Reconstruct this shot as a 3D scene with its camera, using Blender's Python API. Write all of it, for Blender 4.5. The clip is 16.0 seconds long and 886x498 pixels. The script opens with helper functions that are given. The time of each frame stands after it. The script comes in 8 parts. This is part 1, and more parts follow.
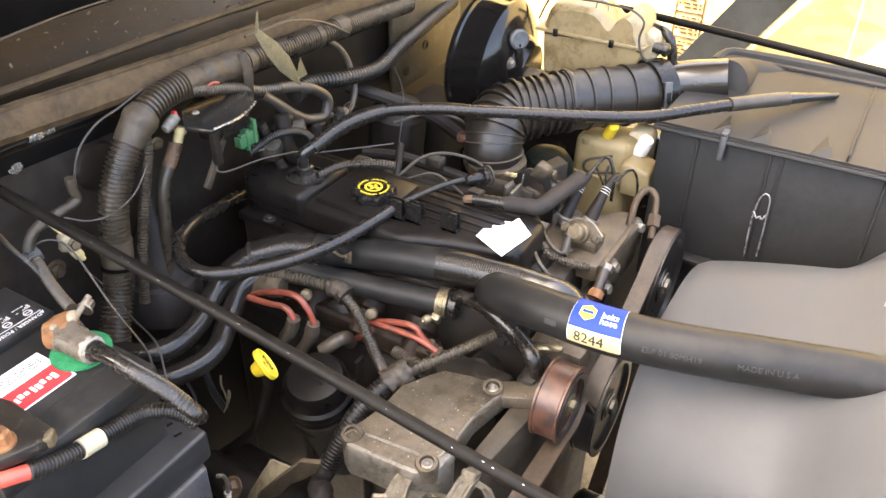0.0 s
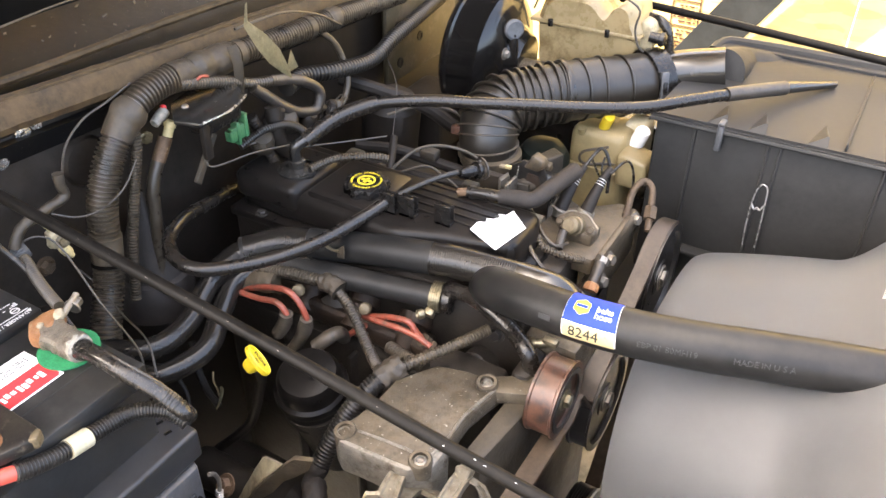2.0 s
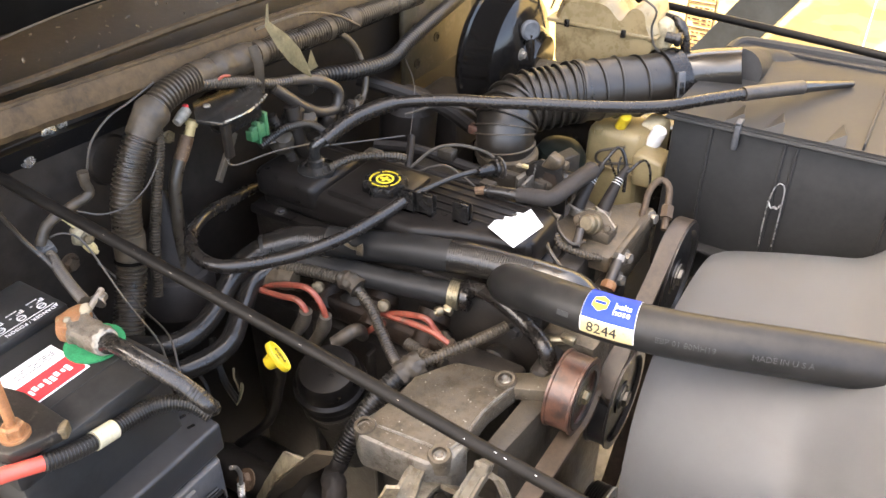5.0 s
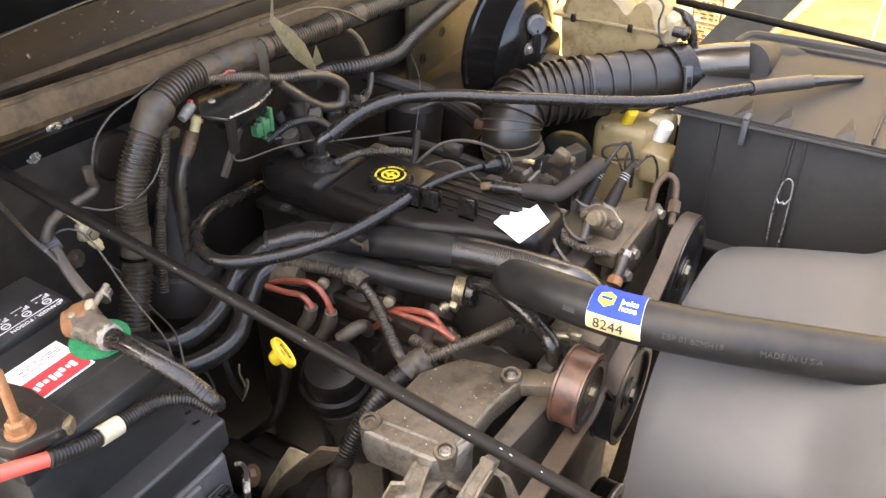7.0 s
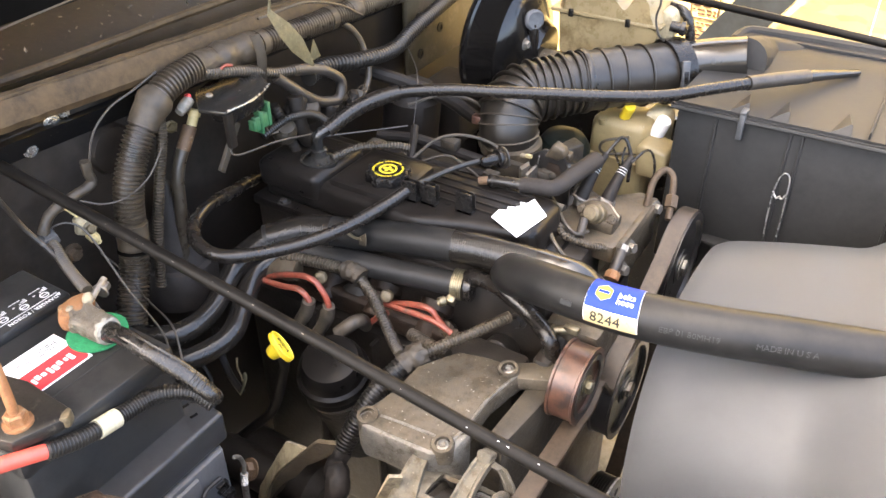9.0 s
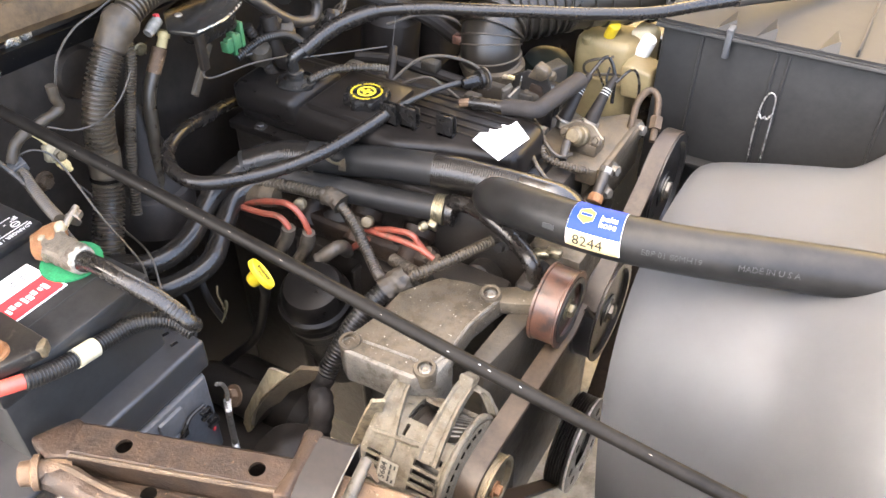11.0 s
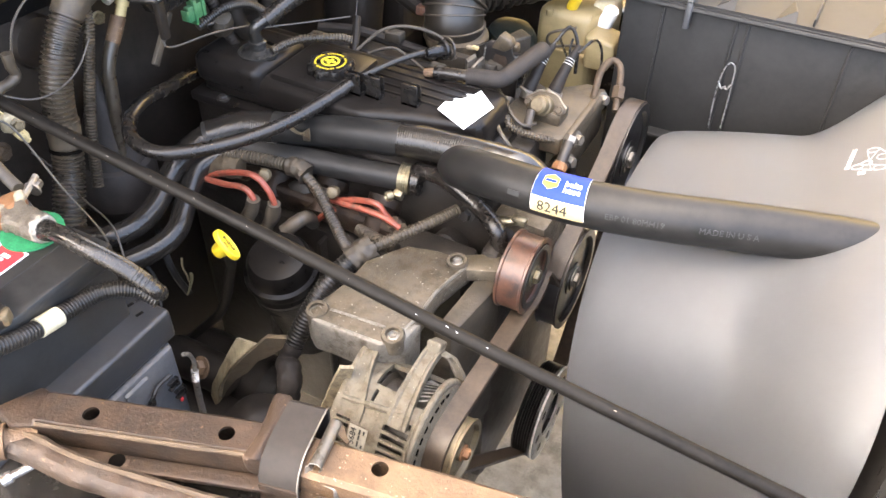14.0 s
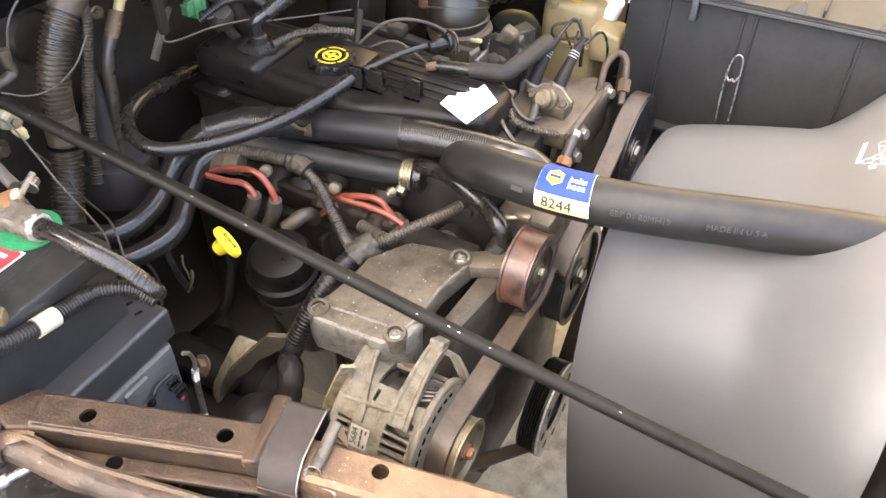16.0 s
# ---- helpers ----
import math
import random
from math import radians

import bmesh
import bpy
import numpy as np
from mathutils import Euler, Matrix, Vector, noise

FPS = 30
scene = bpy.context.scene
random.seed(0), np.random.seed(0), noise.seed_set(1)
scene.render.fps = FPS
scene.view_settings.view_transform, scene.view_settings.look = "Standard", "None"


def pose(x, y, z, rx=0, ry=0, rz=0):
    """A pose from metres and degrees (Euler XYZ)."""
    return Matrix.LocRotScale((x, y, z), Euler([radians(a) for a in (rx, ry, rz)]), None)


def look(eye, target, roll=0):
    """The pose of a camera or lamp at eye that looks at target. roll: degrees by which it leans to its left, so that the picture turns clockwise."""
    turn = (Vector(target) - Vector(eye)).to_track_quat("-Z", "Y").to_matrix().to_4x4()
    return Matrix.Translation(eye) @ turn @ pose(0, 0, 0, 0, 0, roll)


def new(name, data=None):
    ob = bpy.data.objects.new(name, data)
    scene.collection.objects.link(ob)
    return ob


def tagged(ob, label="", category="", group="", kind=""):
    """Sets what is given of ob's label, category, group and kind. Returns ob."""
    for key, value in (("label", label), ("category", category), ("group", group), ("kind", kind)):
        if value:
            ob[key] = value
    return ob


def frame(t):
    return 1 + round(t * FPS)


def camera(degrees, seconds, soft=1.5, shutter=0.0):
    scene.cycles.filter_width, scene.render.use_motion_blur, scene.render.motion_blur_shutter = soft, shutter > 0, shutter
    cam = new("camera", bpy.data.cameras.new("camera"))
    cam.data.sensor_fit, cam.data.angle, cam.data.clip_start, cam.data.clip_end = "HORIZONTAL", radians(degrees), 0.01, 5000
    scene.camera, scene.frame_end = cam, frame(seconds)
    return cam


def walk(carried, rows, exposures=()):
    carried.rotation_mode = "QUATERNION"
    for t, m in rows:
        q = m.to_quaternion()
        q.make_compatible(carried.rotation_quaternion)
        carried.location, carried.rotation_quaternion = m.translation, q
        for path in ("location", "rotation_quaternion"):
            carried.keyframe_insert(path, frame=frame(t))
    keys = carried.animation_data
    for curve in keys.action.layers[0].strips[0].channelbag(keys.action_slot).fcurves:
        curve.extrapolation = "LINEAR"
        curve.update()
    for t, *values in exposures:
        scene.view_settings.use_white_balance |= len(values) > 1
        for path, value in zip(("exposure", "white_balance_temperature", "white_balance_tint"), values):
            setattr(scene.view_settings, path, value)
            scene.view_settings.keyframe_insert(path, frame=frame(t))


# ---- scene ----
cam = camera(57.1, 16.0)
PATH = [
    (0, (0.001, 0.008, 1.611), (-0.832, 1.434, 0.483), 0.9),
    (0.5, (0.001, 0.012, 1.611), (-0.831, 1.441, 0.486), 0.9),
    (1, (0.001, 0.015, 1.61), (-0.827, 1.446, 0.484), 1.0),
    (1.5, (0.007, 0.02, 1.606), (-0.823, 1.441, 0.469), 0.6),
    (2, (0.003, 0.023, 1.608), (-0.825, 1.437, 0.461), 0.5),
    (2.5, (0.003, 0.015, 1.607), (-0.833, 1.425, 0.461), 0.3),
    (3, (0.004, 0.011, 1.607), (-0.836, 1.417, 0.458), 0.4),
    (3.5, (0.006, 0.007, 1.608), (-0.837, 1.412, 0.462), 0.4),
    (4, (0.005, 0.007, 1.608), (-0.841, 1.415, 0.467), 0.3),
    (6.5, (0.0, 0.013, 1.603), (-0.868, 1.407, 0.46), -0.4),
    (7, (0.002, 0.012, 1.603), (-0.866, 1.403, 0.457), -0.4),
    (7.5, (0.001, 0.009, 1.604), (-0.869, 1.399, 0.459), -0.3),
    (8, (0.002, 0.009, 1.604), (-0.87, 1.396, 0.458), -0.4),
    (8.5, (0.004, 0.009, 1.603), (-0.865, 1.396, 0.455), -0.4),
    (11, (0.003, 0.02, 1.591), (-0.77, 1.334, 0.296), -0.1),
    (11.5, (0.004, 0.021, 1.59), (-0.737, 1.292, 0.235), -0.2),
    (12, (0.004, 0.017, 1.591), (-0.722, 1.291, 0.23), 0.2),
    (12.5, (0.006, 0.014, 1.591), (-0.723, 1.3, 0.244), 0.3),
    (13, (0.007, 0.014, 1.588), (-0.721, 1.305, 0.244), 0.3),
    (13.5, (0.008, 0.011, 1.586), (-0.69, 1.326, 0.251), 1.3),
    (14, (0.009, 0.007, 1.582), (-0.675, 1.337, 0.254), 1.4),
    (14.5, (0.01, 0.008, 1.581), (-0.67, 1.334, 0.247), 1.5),
    (15, (0.007, 0.014, 1.579), (-0.679, 1.335, 0.244), 1.2),
    (15.5, (0.007, 0.02, 1.578), (-0.684, 1.335, 0.238), 0.9),
    (16, (0.007, 0.021, 1.577), (-0.686, 1.332, 0.235), 0.8),
]
EXPOSURES = [(0.0, 4.42, 7750, 7), (4.0, 4.40, 7750, 7), (7.0, 4.21, 7700, 8), (8.7, 4.42, 7650, 7), (11.0, 4.80, 7450, 7), (16.0, 4.68, 7600, 7)]
walk(cam, [(t, look(eye, target, roll)) for t, eye, target, roll in PATH], EXPOSURES)

# ---- sky, sun, exposure ----
world = bpy.data.worlds.new("sky")
scene.world = world
world.use_nodes = True
wn = world.node_tree
sky = wn.nodes.new("ShaderNodeTexSky")
sky.sky_type, sky.sun_disc = "NISHITA", False
SUN_EL, SUN_AZ = radians(60), radians(245)
sky.sun_elevation, sky.sun_rotation = SUN_EL, SUN_AZ
sky.air_density, sky.dust_density = 0.55, 6.0
wn.links.new(sky.outputs[0], wn.nodes["Background"].inputs[0])
wn.nodes["Background"].inputs[1].default_value = 0.15
sun_dir = Vector((math.sin(SUN_AZ) * math.cos(SUN_EL), math.cos(SUN_AZ) * math.cos(SUN_EL), math.sin(SUN_EL)))
sun_data = bpy.data.lights.new("sun", "SUN")
sun_data.energy, sun_data.angle, sun_data.color = 3.5, radians(0.5), (1.0, 0.94, 0.84)
new("sun", sun_data).matrix_world = look(sun_dir * 20, (0, 0, 0))


# ---- materials ----
def mat(name, col, rough=0.5, metal=0.0, dust=0.0, dustcol=(0.22, 0.175, 0.12), bump=0.15, scale=40.0, var=0.35, spec=0.5, stain=None, stainamt=0.5, coat=0.0, speck=0.0, speckcol=(0.30, 0.25, 0.18), pit=0.0012):
    m = bpy.data.materials.new(name)
    m.use_nodes = True
    nt = m.node_tree
    N, L = nt.nodes.new, nt.links.new
    b = nt.nodes["Principled BSDF"]
    geo = N("ShaderNodeNewGeometry")

    def cloud(s, detail, r=0.6):
        n = N("ShaderNodeTexNoise")
        L(geo.outputs["Position"], n.inputs["Vector"])
        n.inputs["Scale"].default_value, n.inputs["Detail"].default_value, n.inputs["Roughness"].default_value = s, detail, r
        return n.outputs[0]

    def ramp(v, a, c, lo=0.0, hi=1.0):
        n = N("ShaderNodeMapRange")
        for k, x in enumerate((a, c, lo, hi)):
            n.inputs[k + 1].default_value = x
        L(v, n.inputs[0])
        return n.outputs[0]

    def calc(op, p, q, clamp=False):
        n = N("ShaderNodeMath")
        n.operation, n.use_clamp = op, clamp
        for k, x in enumerate((p, q)):
            if isinstance(x, float):
                n.inputs[k].default_value = x
            else:
                L(x, n.inputs[k])
        return n.outputs[0]

    def blend(f, p, colour):
        n = N("ShaderNodeMix")
        n.data_type = "RGBA"
        L(f, n.inputs[0])
        L(p, n.inputs[6])
        n.inputs[7].default_value = (*colour, 1)
        return n.outputs[2]
    big, mid, fine = cloud(scale, 6), cloud(scale * 4.3, 6, 0.68), cloud(scale * 17, 4, 0.7)
    both = calc("ADD", calc("MULTIPLY", big, 0.5), calc("MULTIPLY", mid, 0.5))
    mul = N("ShaderNodeVectorMath")
    mul.operation = "SCALE"
    mul.inputs[0].default_value = col
    L(ramp(both, 0.36, 0.64, 1 - var, 1 + var), mul.inputs["Scale"])
    out = mul.outputs[0]
    if stain:
        out = blend(ramp(cloud(scale * 1.7, 9, 0.72), 0.62 - stainamt * 0.3, 0.72 - stainamt * 0.2), out, stain)
    rout = ramp(both, 0.36, 0.64, max(0.03, rough - 0.04), min(1, rough + 0.08))
    if dust:
        sep = N("ShaderNodeSeparateXYZ")
        L(geo.outputs["Normal"], sep.inputs[0])
        f = calc("MULTIPLY", ramp(sep.outputs[2], -0.5, 1.0, 0.15, 1.0), ramp(both, 0.34, 0.68, 0.0, min(1.0, dust * 1.5)))
        out = blend(f, out, dustcol)
        rout = calc("ADD", rout, calc("MULTIPLY", f, 0.4), True)
    if speck:
        out = blend(ramp(cloud(scale * 11, 2, 0.5), 0.72 - speck * 0.1, 0.76 - speck * 0.1, 0.0, 0.8), out, speckcol)
    L(out, b.inputs["Base Color"])
    L(rout, b.inputs["Roughness"])
    b.inputs["Metallic"].default_value = metal
    b.inputs["Specular IOR Level"].default_value = spec
    b.inputs["Coat Weight"].default_value = coat
    if bump:
        bp = N("ShaderNodeBump")
        bp.inputs["Strength"].default_value, bp.inputs["Distance"].default_value = min(1.0, bump), pit
        L(calc("ADD", calc("MULTIPLY", mid, 0.7), calc("MULTIPLY", fine, 0.3)), bp.inputs["Height"])
        L(bp.outputs[0], b.inputs["Normal"])
    return m


DIRT = (0.20, 0.155, 0.10)
M_FIREWALL = mat("black firewall paint", (0.0150, 0.0122, 0.0100), 0.36, dust=0.08, dustcol=(0.06, 0.044, 0.032), scale=14, spec=0.16, bump=0.06)
M_COWL = mat("black cowl paint", (0.0052, 0.0052, 0.0056), 0.5, scale=22, spec=0.12, bump=0.1, speck=0.12, speckcol=(0.05, 0.045, 0.038))
M_HOOD = mat("black hood underside paint", (0.005, 0.005, 0.005), 0.6, scale=8, spec=0.08)
M_SEAL = mat("dusty weatherstrip rubber", (0.042, 0.029, 0.016), 0.55, dust=0.2, dustcol=(0.12, 0.083, 0.043), scale=20, stain=(0.018, 0.013, 0.009), stainamt=0.45, bump=0.3, spec=0.22)
M_CONDUIT = mat("dusty split conduit", (0.025, 0.020, 0.0145), 0.27, dust=0.16, dustcol=(0.15, 0.108, 0.062), scale=24, bump=0.05)
M_CONDUIT_OLD = mat("very dusty split conduit", (0.038, 0.030, 0.021), 0.36, dust=0.25, dustcol=(0.15, 0.108, 0.062), scale=26, bump=0.06)
M_CONDUIT_NEW = mat("black split conduit", (0.014, 0.0125, 0.011), 0.32, scale=25, bump=0.0, var=0.2, dust=0.06, dustcol=(0.07, 0.052, 0.034), spec=0.42)
M_TAPE = mat("dusty cloth tape", (0.030, 0.024, 0.017), 0.5, dust=0.22, dustcol=(0.14, 0.10, 0.058), scale=30, bump=0.5, stain=(0.016, 0.013, 0.010), stainamt=0.3)
M_RUBBER = mat("black rubber hose", (0.012, 0.010, 0.0085), 0.24, dust=0.05, dustcol=(0.08, 0.058, 0.036), scale=25, bump=0.0, var=0.2, spec=0.42)
M_RUBBER_NEW = mat("new rubber hose", (0.012, 0.0118, 0.0116), 0.40, spec=0.24, dust=0.03, scale=9, bump=0.0)
M_HEATER = mat("ribbed heater hose rubber", (0.013, 0.0110, 0.0090), 0.21, scale=9, bump=0.0, var=0.1, spec=0.4)
M_PLASTIC = mat("black moulded plastic", (0.010, 0.009, 0.0084), 0.24, dust=0.03, dustcol=(0.07, 0.053, 0.035), scale=22, bump=0.0, var=0.15, spec=0.34)
M_AIRBOX = mat("black textured plastic", (0.026, 0.0255, 0.0248), 0.5, scale=20, bump=0.1, var=0.2, spec=0.2)
# Shroud grey is lifted above black plastic to take in lens haze.
M_SHROUD = mat("black shroud plastic lifted by haze", (0.120, 0.1215, 0.124), 0.5, scale=7, bump=0.05, var=0.06)
M_VALVE = mat("black cover paint", (0.010, 0.0085, 0.0075), 0.30, dust=0.03, dustcol=(0.06, 0.045, 0.03), scale=18, bump=0.03, spec=0.18)
M_GLOSS = mat("gloss black paint", (0.011, 0.011, 0.011), 0.2, dust=0.05, scale=20, coat=0.2, speck=0.0)
M_ROD = mat("chipped black rod paint", (0.007, 0.0062, 0.0055), 0.36, scale=30, bump=0.05, spec=0.09, dust=0.04, dustcol=(0.05, 0.042, 0.032))
M_BOOSTER = mat("satin black paint on a drum", (0.008, 0.0072, 0.0066), 0.13, scale=20, bump=0.0, spec=0.4, var=0.1)
M_STEEL = mat("dull grey steel", (0.28, 0.26, 0.23), 0.42, metal=0.85, dust=0.3, scale=50, stain=(0.10, 0.075, 0.05), stainamt=0.3)
M_CHROME = mat("bright plated steel", (0.42, 0.41, 0.39), 0.24, metal=0.8, scale=60, var=0.25, stain=(0.18, 0.13, 0.08), stainamt=0.2)
M_ALU = mat("dirty cast aluminium", (0.108, 0.092, 0.070), 0.38, metal=0.4, dust=0.45, dustcol=(0.105, 0.074, 0.038), scale=24, bump=0.7, stain=(0.045, 0.036, 0.026), stainamt=0.5, speck=0.3, speckcol=(0.36, 0.33, 0.27), pit=0.002)
M_ALU_PALE = mat("grey cast aluminium", (0.20, 0.186, 0.160), 0.36, metal=0.45, dust=0.25, dustcol=(0.15, 0.108, 0.062), scale=34, bump=0.9, stain=(0.085, 0.07, 0.052), stainamt=0.42, speck=0.2, speckcol=(0.38, 0.36, 0.31), pit=0.003)
M_ALT = mat("weathered alternator casting", (0.150, 0.130, 0.098), 0.44, metal=0.3, dust=0.35, dustcol=(0.122, 0.098, 0.060), scale=38, bump=0.9, stain=(0.075, 0.058, 0.036), stainamt=0.42, speck=0.3, speckcol=(0.38, 0.34, 0.26), pit=0.003)
M_GREASE = mat("greasy brown casting", (0.075, 0.057, 0.037), 0.4, metal=0.15, dust=0.3, dustcol=(0.105, 0.078, 0.045), scale=30, bump=0.6, stain=(0.03, 0.024, 0.018), stainamt=0.42, pit=0.002)
M_RUST = mat("rusty brown steel", (0.030, 0.0185, 0.0115), 0.42, metal=0.3, dust=0.3, dustcol=(0.070, 0.035, 0.016), scale=20, bump=0.7, stain=(0.013, 0.0105, 0.009), stainamt=0.55, speck=0.35, speckcol=(0.12, 0.072, 0.040), pit=0.003)
M_RUST_LIGHT = mat("tan rusted steel", (0.125, 0.074, 0.041), 0.5, metal=0.25, dust=0.35, dustcol=(0.15, 0.096, 0.052), scale=24, bump=0.8, stain=(0.075, 0.043, 0.025), stainamt=0.45, speck=0.4, speckcol=(0.34, 0.26, 0.18), pit=0.003)
M_IDLER = mat("brown worn pulley rim", (0.085, 0.040, 0.026), 0.34, metal=0.1, scale=30, bump=0.3, stain=(0.025, 0.018, 0.016), stainamt=0.42)
M_BELT = mat("worn ribbed belt rubber", (0.036, 0.024, 0.0155), 0.4, dust=0.08, scale=40, bump=0.4)
M_BLACKSTEEL = mat("black pulley steel", (0.018, 0.017, 0.017), 0.30, metal=0.2, dust=0.08, scale=30)
M_BLOCK = mat("oily dark engine iron", (0.017, 0.0135, 0.0105), 0.42, dust=0.2, dustcol=(0.05, 0.037, 0.023), scale=20, bump=0.8, stain=(0.010, 0.0085, 0.007), stainamt=0.3, pit=0.002)
M_BLOCKDUST = mat("dusty brown engine iron", (0.030, 0.024, 0.017), 0.5, dust=0.35, dustcol=(0.085, 0.065, 0.04), scale=24, bump=0.8, stain=(0.010, 0.009, 0.008), stainamt=0.42, pit=0.002)
M_TAN = mat("tan oxidised casting", (0.26, 0.215, 0.14), 0.5, dust=0.25, dustcol=(0.17, 0.13, 0.08), scale=34, bump=0.6, stain=(0.09, 0.068, 0.045), stainamt=0.42)
M_RES = mat("yellowed reservoir plastic", (0.27, 0.205, 0.108), 0.24, dust=0.25, dustcol=(0.15, 0.105, 0.05), scale=12, bump=0.04, var=0.22, stain=(0.15, 0.10, 0.042), stainamt=0.38)
M_WASHER = mat("cream bottle plastic", (0.245, 0.188, 0.090), 0.4, dust=0.25, scale=10, bump=0.04, var=0.2, stain=(0.20, 0.15, 0.075), stainamt=0.25)
M_YELLOW = mat("yellow plastic", (0.70, 0.50, 0.025), 0.35, dust=0.12, scale=60, bump=0.05, var=0.12)
M_YPRINT = mat("yellow print", (0.72, 0.56, 0.04), 0.5, scale=80, bump=0.0, var=0.2)
M_RED = mat("red wire insulation", (0.26, 0.046, 0.026), 0.34, dust=0.35, dustcol=(0.16, 0.10, 0.06), scale=40, stain=(0.09, 0.03, 0.02), stainamt=0.4)
M_REDCABLE = mat("red battery cable", (0.55, 0.08, 0.055), 0.35, scale=40, bump=0.05, var=0.15, stain=(0.30, 0.05, 0.04), stainamt=0.2)
M_BOOT = mat("grey rubber boot", (0.026, 0.022, 0.019), 0.36, dust=0.2, dustcol=(0.11, 0.085, 0.055), scale=38, stain=(0.014, 0.012, 0.010), stainamt=0.3)
M_BOOTS = mat("dusty plug boot rubber", (0.052, 0.041, 0.030), 0.42, dust=0.3, dustcol=(0.12, 0.092, 0.06), scale=38, bump=0.4, stain=(0.022, 0.018, 0.014), stainamt=0.4)
M_GREEN = mat("green connector plastic", (0.016, 0.115, 0.045), 0.4, dust=0.25, scale=60)
M_FELT = mat("green felt washer", (0.012, 0.19, 0.07), 0.9, scale=90, bump=0.6)
M_COPPER = mat("corroded copper", (0.27, 0.115, 0.045), 0.55, metal=0.2, dust=0.3, dustcol=(0.20, 0.13, 0.07), scale=60, bump=0.9, stain=(0.30, 0.22, 0.12), stainamt=0.25, pit=0.002)
M_LEAD = mat("dirty lead clamp", (0.16, 0.138, 0.108), 0.42, metal=0.35, dust=0.3, dustcol=(0.13, 0.10, 0.065), scale=50, bump=0.9, stain=(0.06, 0.045, 0.03), stainamt=0.42, speck=0.2, speckcol=(0.40, 0.34, 0.24), pit=0.003)
M_BRASS = mat("aged brass", (0.28, 0.238, 0.155), 0.3, metal=0.8, dust=0.2, dustcol=(0.14, 0.11, 0.07), scale=55, stain=(0.11, 0.09, 0.055), stainamt=0.35)
M_CABLE = mat("grey black cable", (0.013, 0.0115, 0.010), 0.32, dust=0.1, dustcol=(0.08, 0.063, 0.043), scale=45, stain=(0.075, 0.063, 0.05), stainamt=0.14, bump=0.3, spec=0.4)
M_BATCABLE = mat("taped black battery cable", (0.010, 0.0088, 0.0076), 0.22, dust=0.06, dustcol=(0.09, 0.07, 0.047), scale=45, bump=0.25, stain=(0.06, 0.05, 0.04), stainamt=0.10, spec=0.5, speck=0.2, speckcol=(0.16, 0.14, 0.11))
M_WIRE = mat("thin grey wire", (0.032, 0.027, 0.022), 0.34, dust=0.15, dustcol=(0.13, 0.10, 0.065), scale=40)
M_CREAM = mat("cream label paper", (0.50, 0.40, 0.20), 0.5, scale=60, bump=0.05, var=0.15, stain=(0.32, 0.24, 0.12), stainamt=0.25)
M_WHITE = mat("white paper", (0.80, 0.80, 0.78), 0.6, scale=50, bump=0.05, var=0.06)
M_PRINTW = mat("white print", (0.50, 0.49, 0.47), 0.5, scale=80, bump=0.0, var=0.15)
M_PRINTG = mat("faint grey print", (0.027, 0.027, 0.027), 0.5, scale=80, bump=0.0, var=0.2)
M_PRINTK = mat("black print", (0.015, 0.015, 0.015), 0.5, scale=80, bump=0.0, var=0.1)
M_BLUE = mat("blue label print", (0.012, 0.040, 0.34), 0.5, scale=60, bump=0.0, var=0.1, spec=0.2)
M_REDLABEL = mat("red label print", (0.58, 0.04, 0.045), 0.4, scale=60, bump=0.0, var=0.1)
M_BATT = mat("black battery case", (0.014, 0.014, 0.014), 0.36, dust=0.07, dustcol=(0.12, 0.105, 0.08), scale=24, speck=0.0)
M_FUSE = mat("slate black plastic lid", (0.024, 0.0246, 0.0262), 0.34, dust=0.02, scale=30, bump=0.2, var=0.15)
M_FUSEGREY = mat("grey plastic and lit fuse box sides", (0.062, 0.0645, 0.069), 0.42, dust=0.06, scale=30)
M_LEAF = mat("dry olive leaf", (0.17, 0.15, 0.085), 0.5, scale=60, bump=0.2, stain=(0.27, 0.23, 0.14), stainamt=0.3)
M_BOARD = mat("slate grey painted board", (0.014, 0.0155, 0.0175), 0.7, scale=9, bump=0.3, spec=0.2)
M_CLIPWIRE = mat("plated spring wire", (0.36, 0.35, 0.33), 0.26, metal=0.6, scale=60)
# Near-black colour that paints the shade inside openings left uncut.
M_HOLLOW_SHADE = mat("near-black hollow shade", (0.004, 0.0035, 0.003), 0.9, scale=30, spec=0.0, bump=0.0)
M_DCAP = mat("oily black cap plastic", (0.006, 0.0052, 0.0046), 0.30, scale=24, bump=0.1, spec=0.14, dust=0.03, dustcol=(0.04, 0.03, 0.02))
M_STUB = mat("aged cream casting", (0.33, 0.28, 0.18), 0.5, scale=30, bump=0.4, dust=0.2, dustcol=(0.2, 0.155, 0.09), stain=(0.17, 0.135, 0.08), stainamt=0.4)
M_TEAL = mat("grimy dark green plastic", (0.008, 0.0125, 0.0105), 0.45, scale=26, dust=0.2, dustcol=(0.035, 0.028, 0.019), spec=0.15)
M_STRAP = mat("worn black strap paint", (0.024, 0.021, 0.019), 0.58, dust=0.12, dustcol=(0.06, 0.045, 0.032), scale=30, bump=0.15, var=0.2, spec=0.15)
M_WORNLABEL = mat("worn grey label", (0.235, 0.215, 0.178), 0.5, scale=60, bump=0.05, stain=(0.18, 0.15, 0.11), stainamt=0.3)
M_DUCT = mat("satin black duct rubber", (0.013, 0.0108, 0.0085), 0.30, dust=0.2, dustcol=(0.075, 0.056, 0.034), scale=18, bump=0.08, var=0.25, spec=0.5)
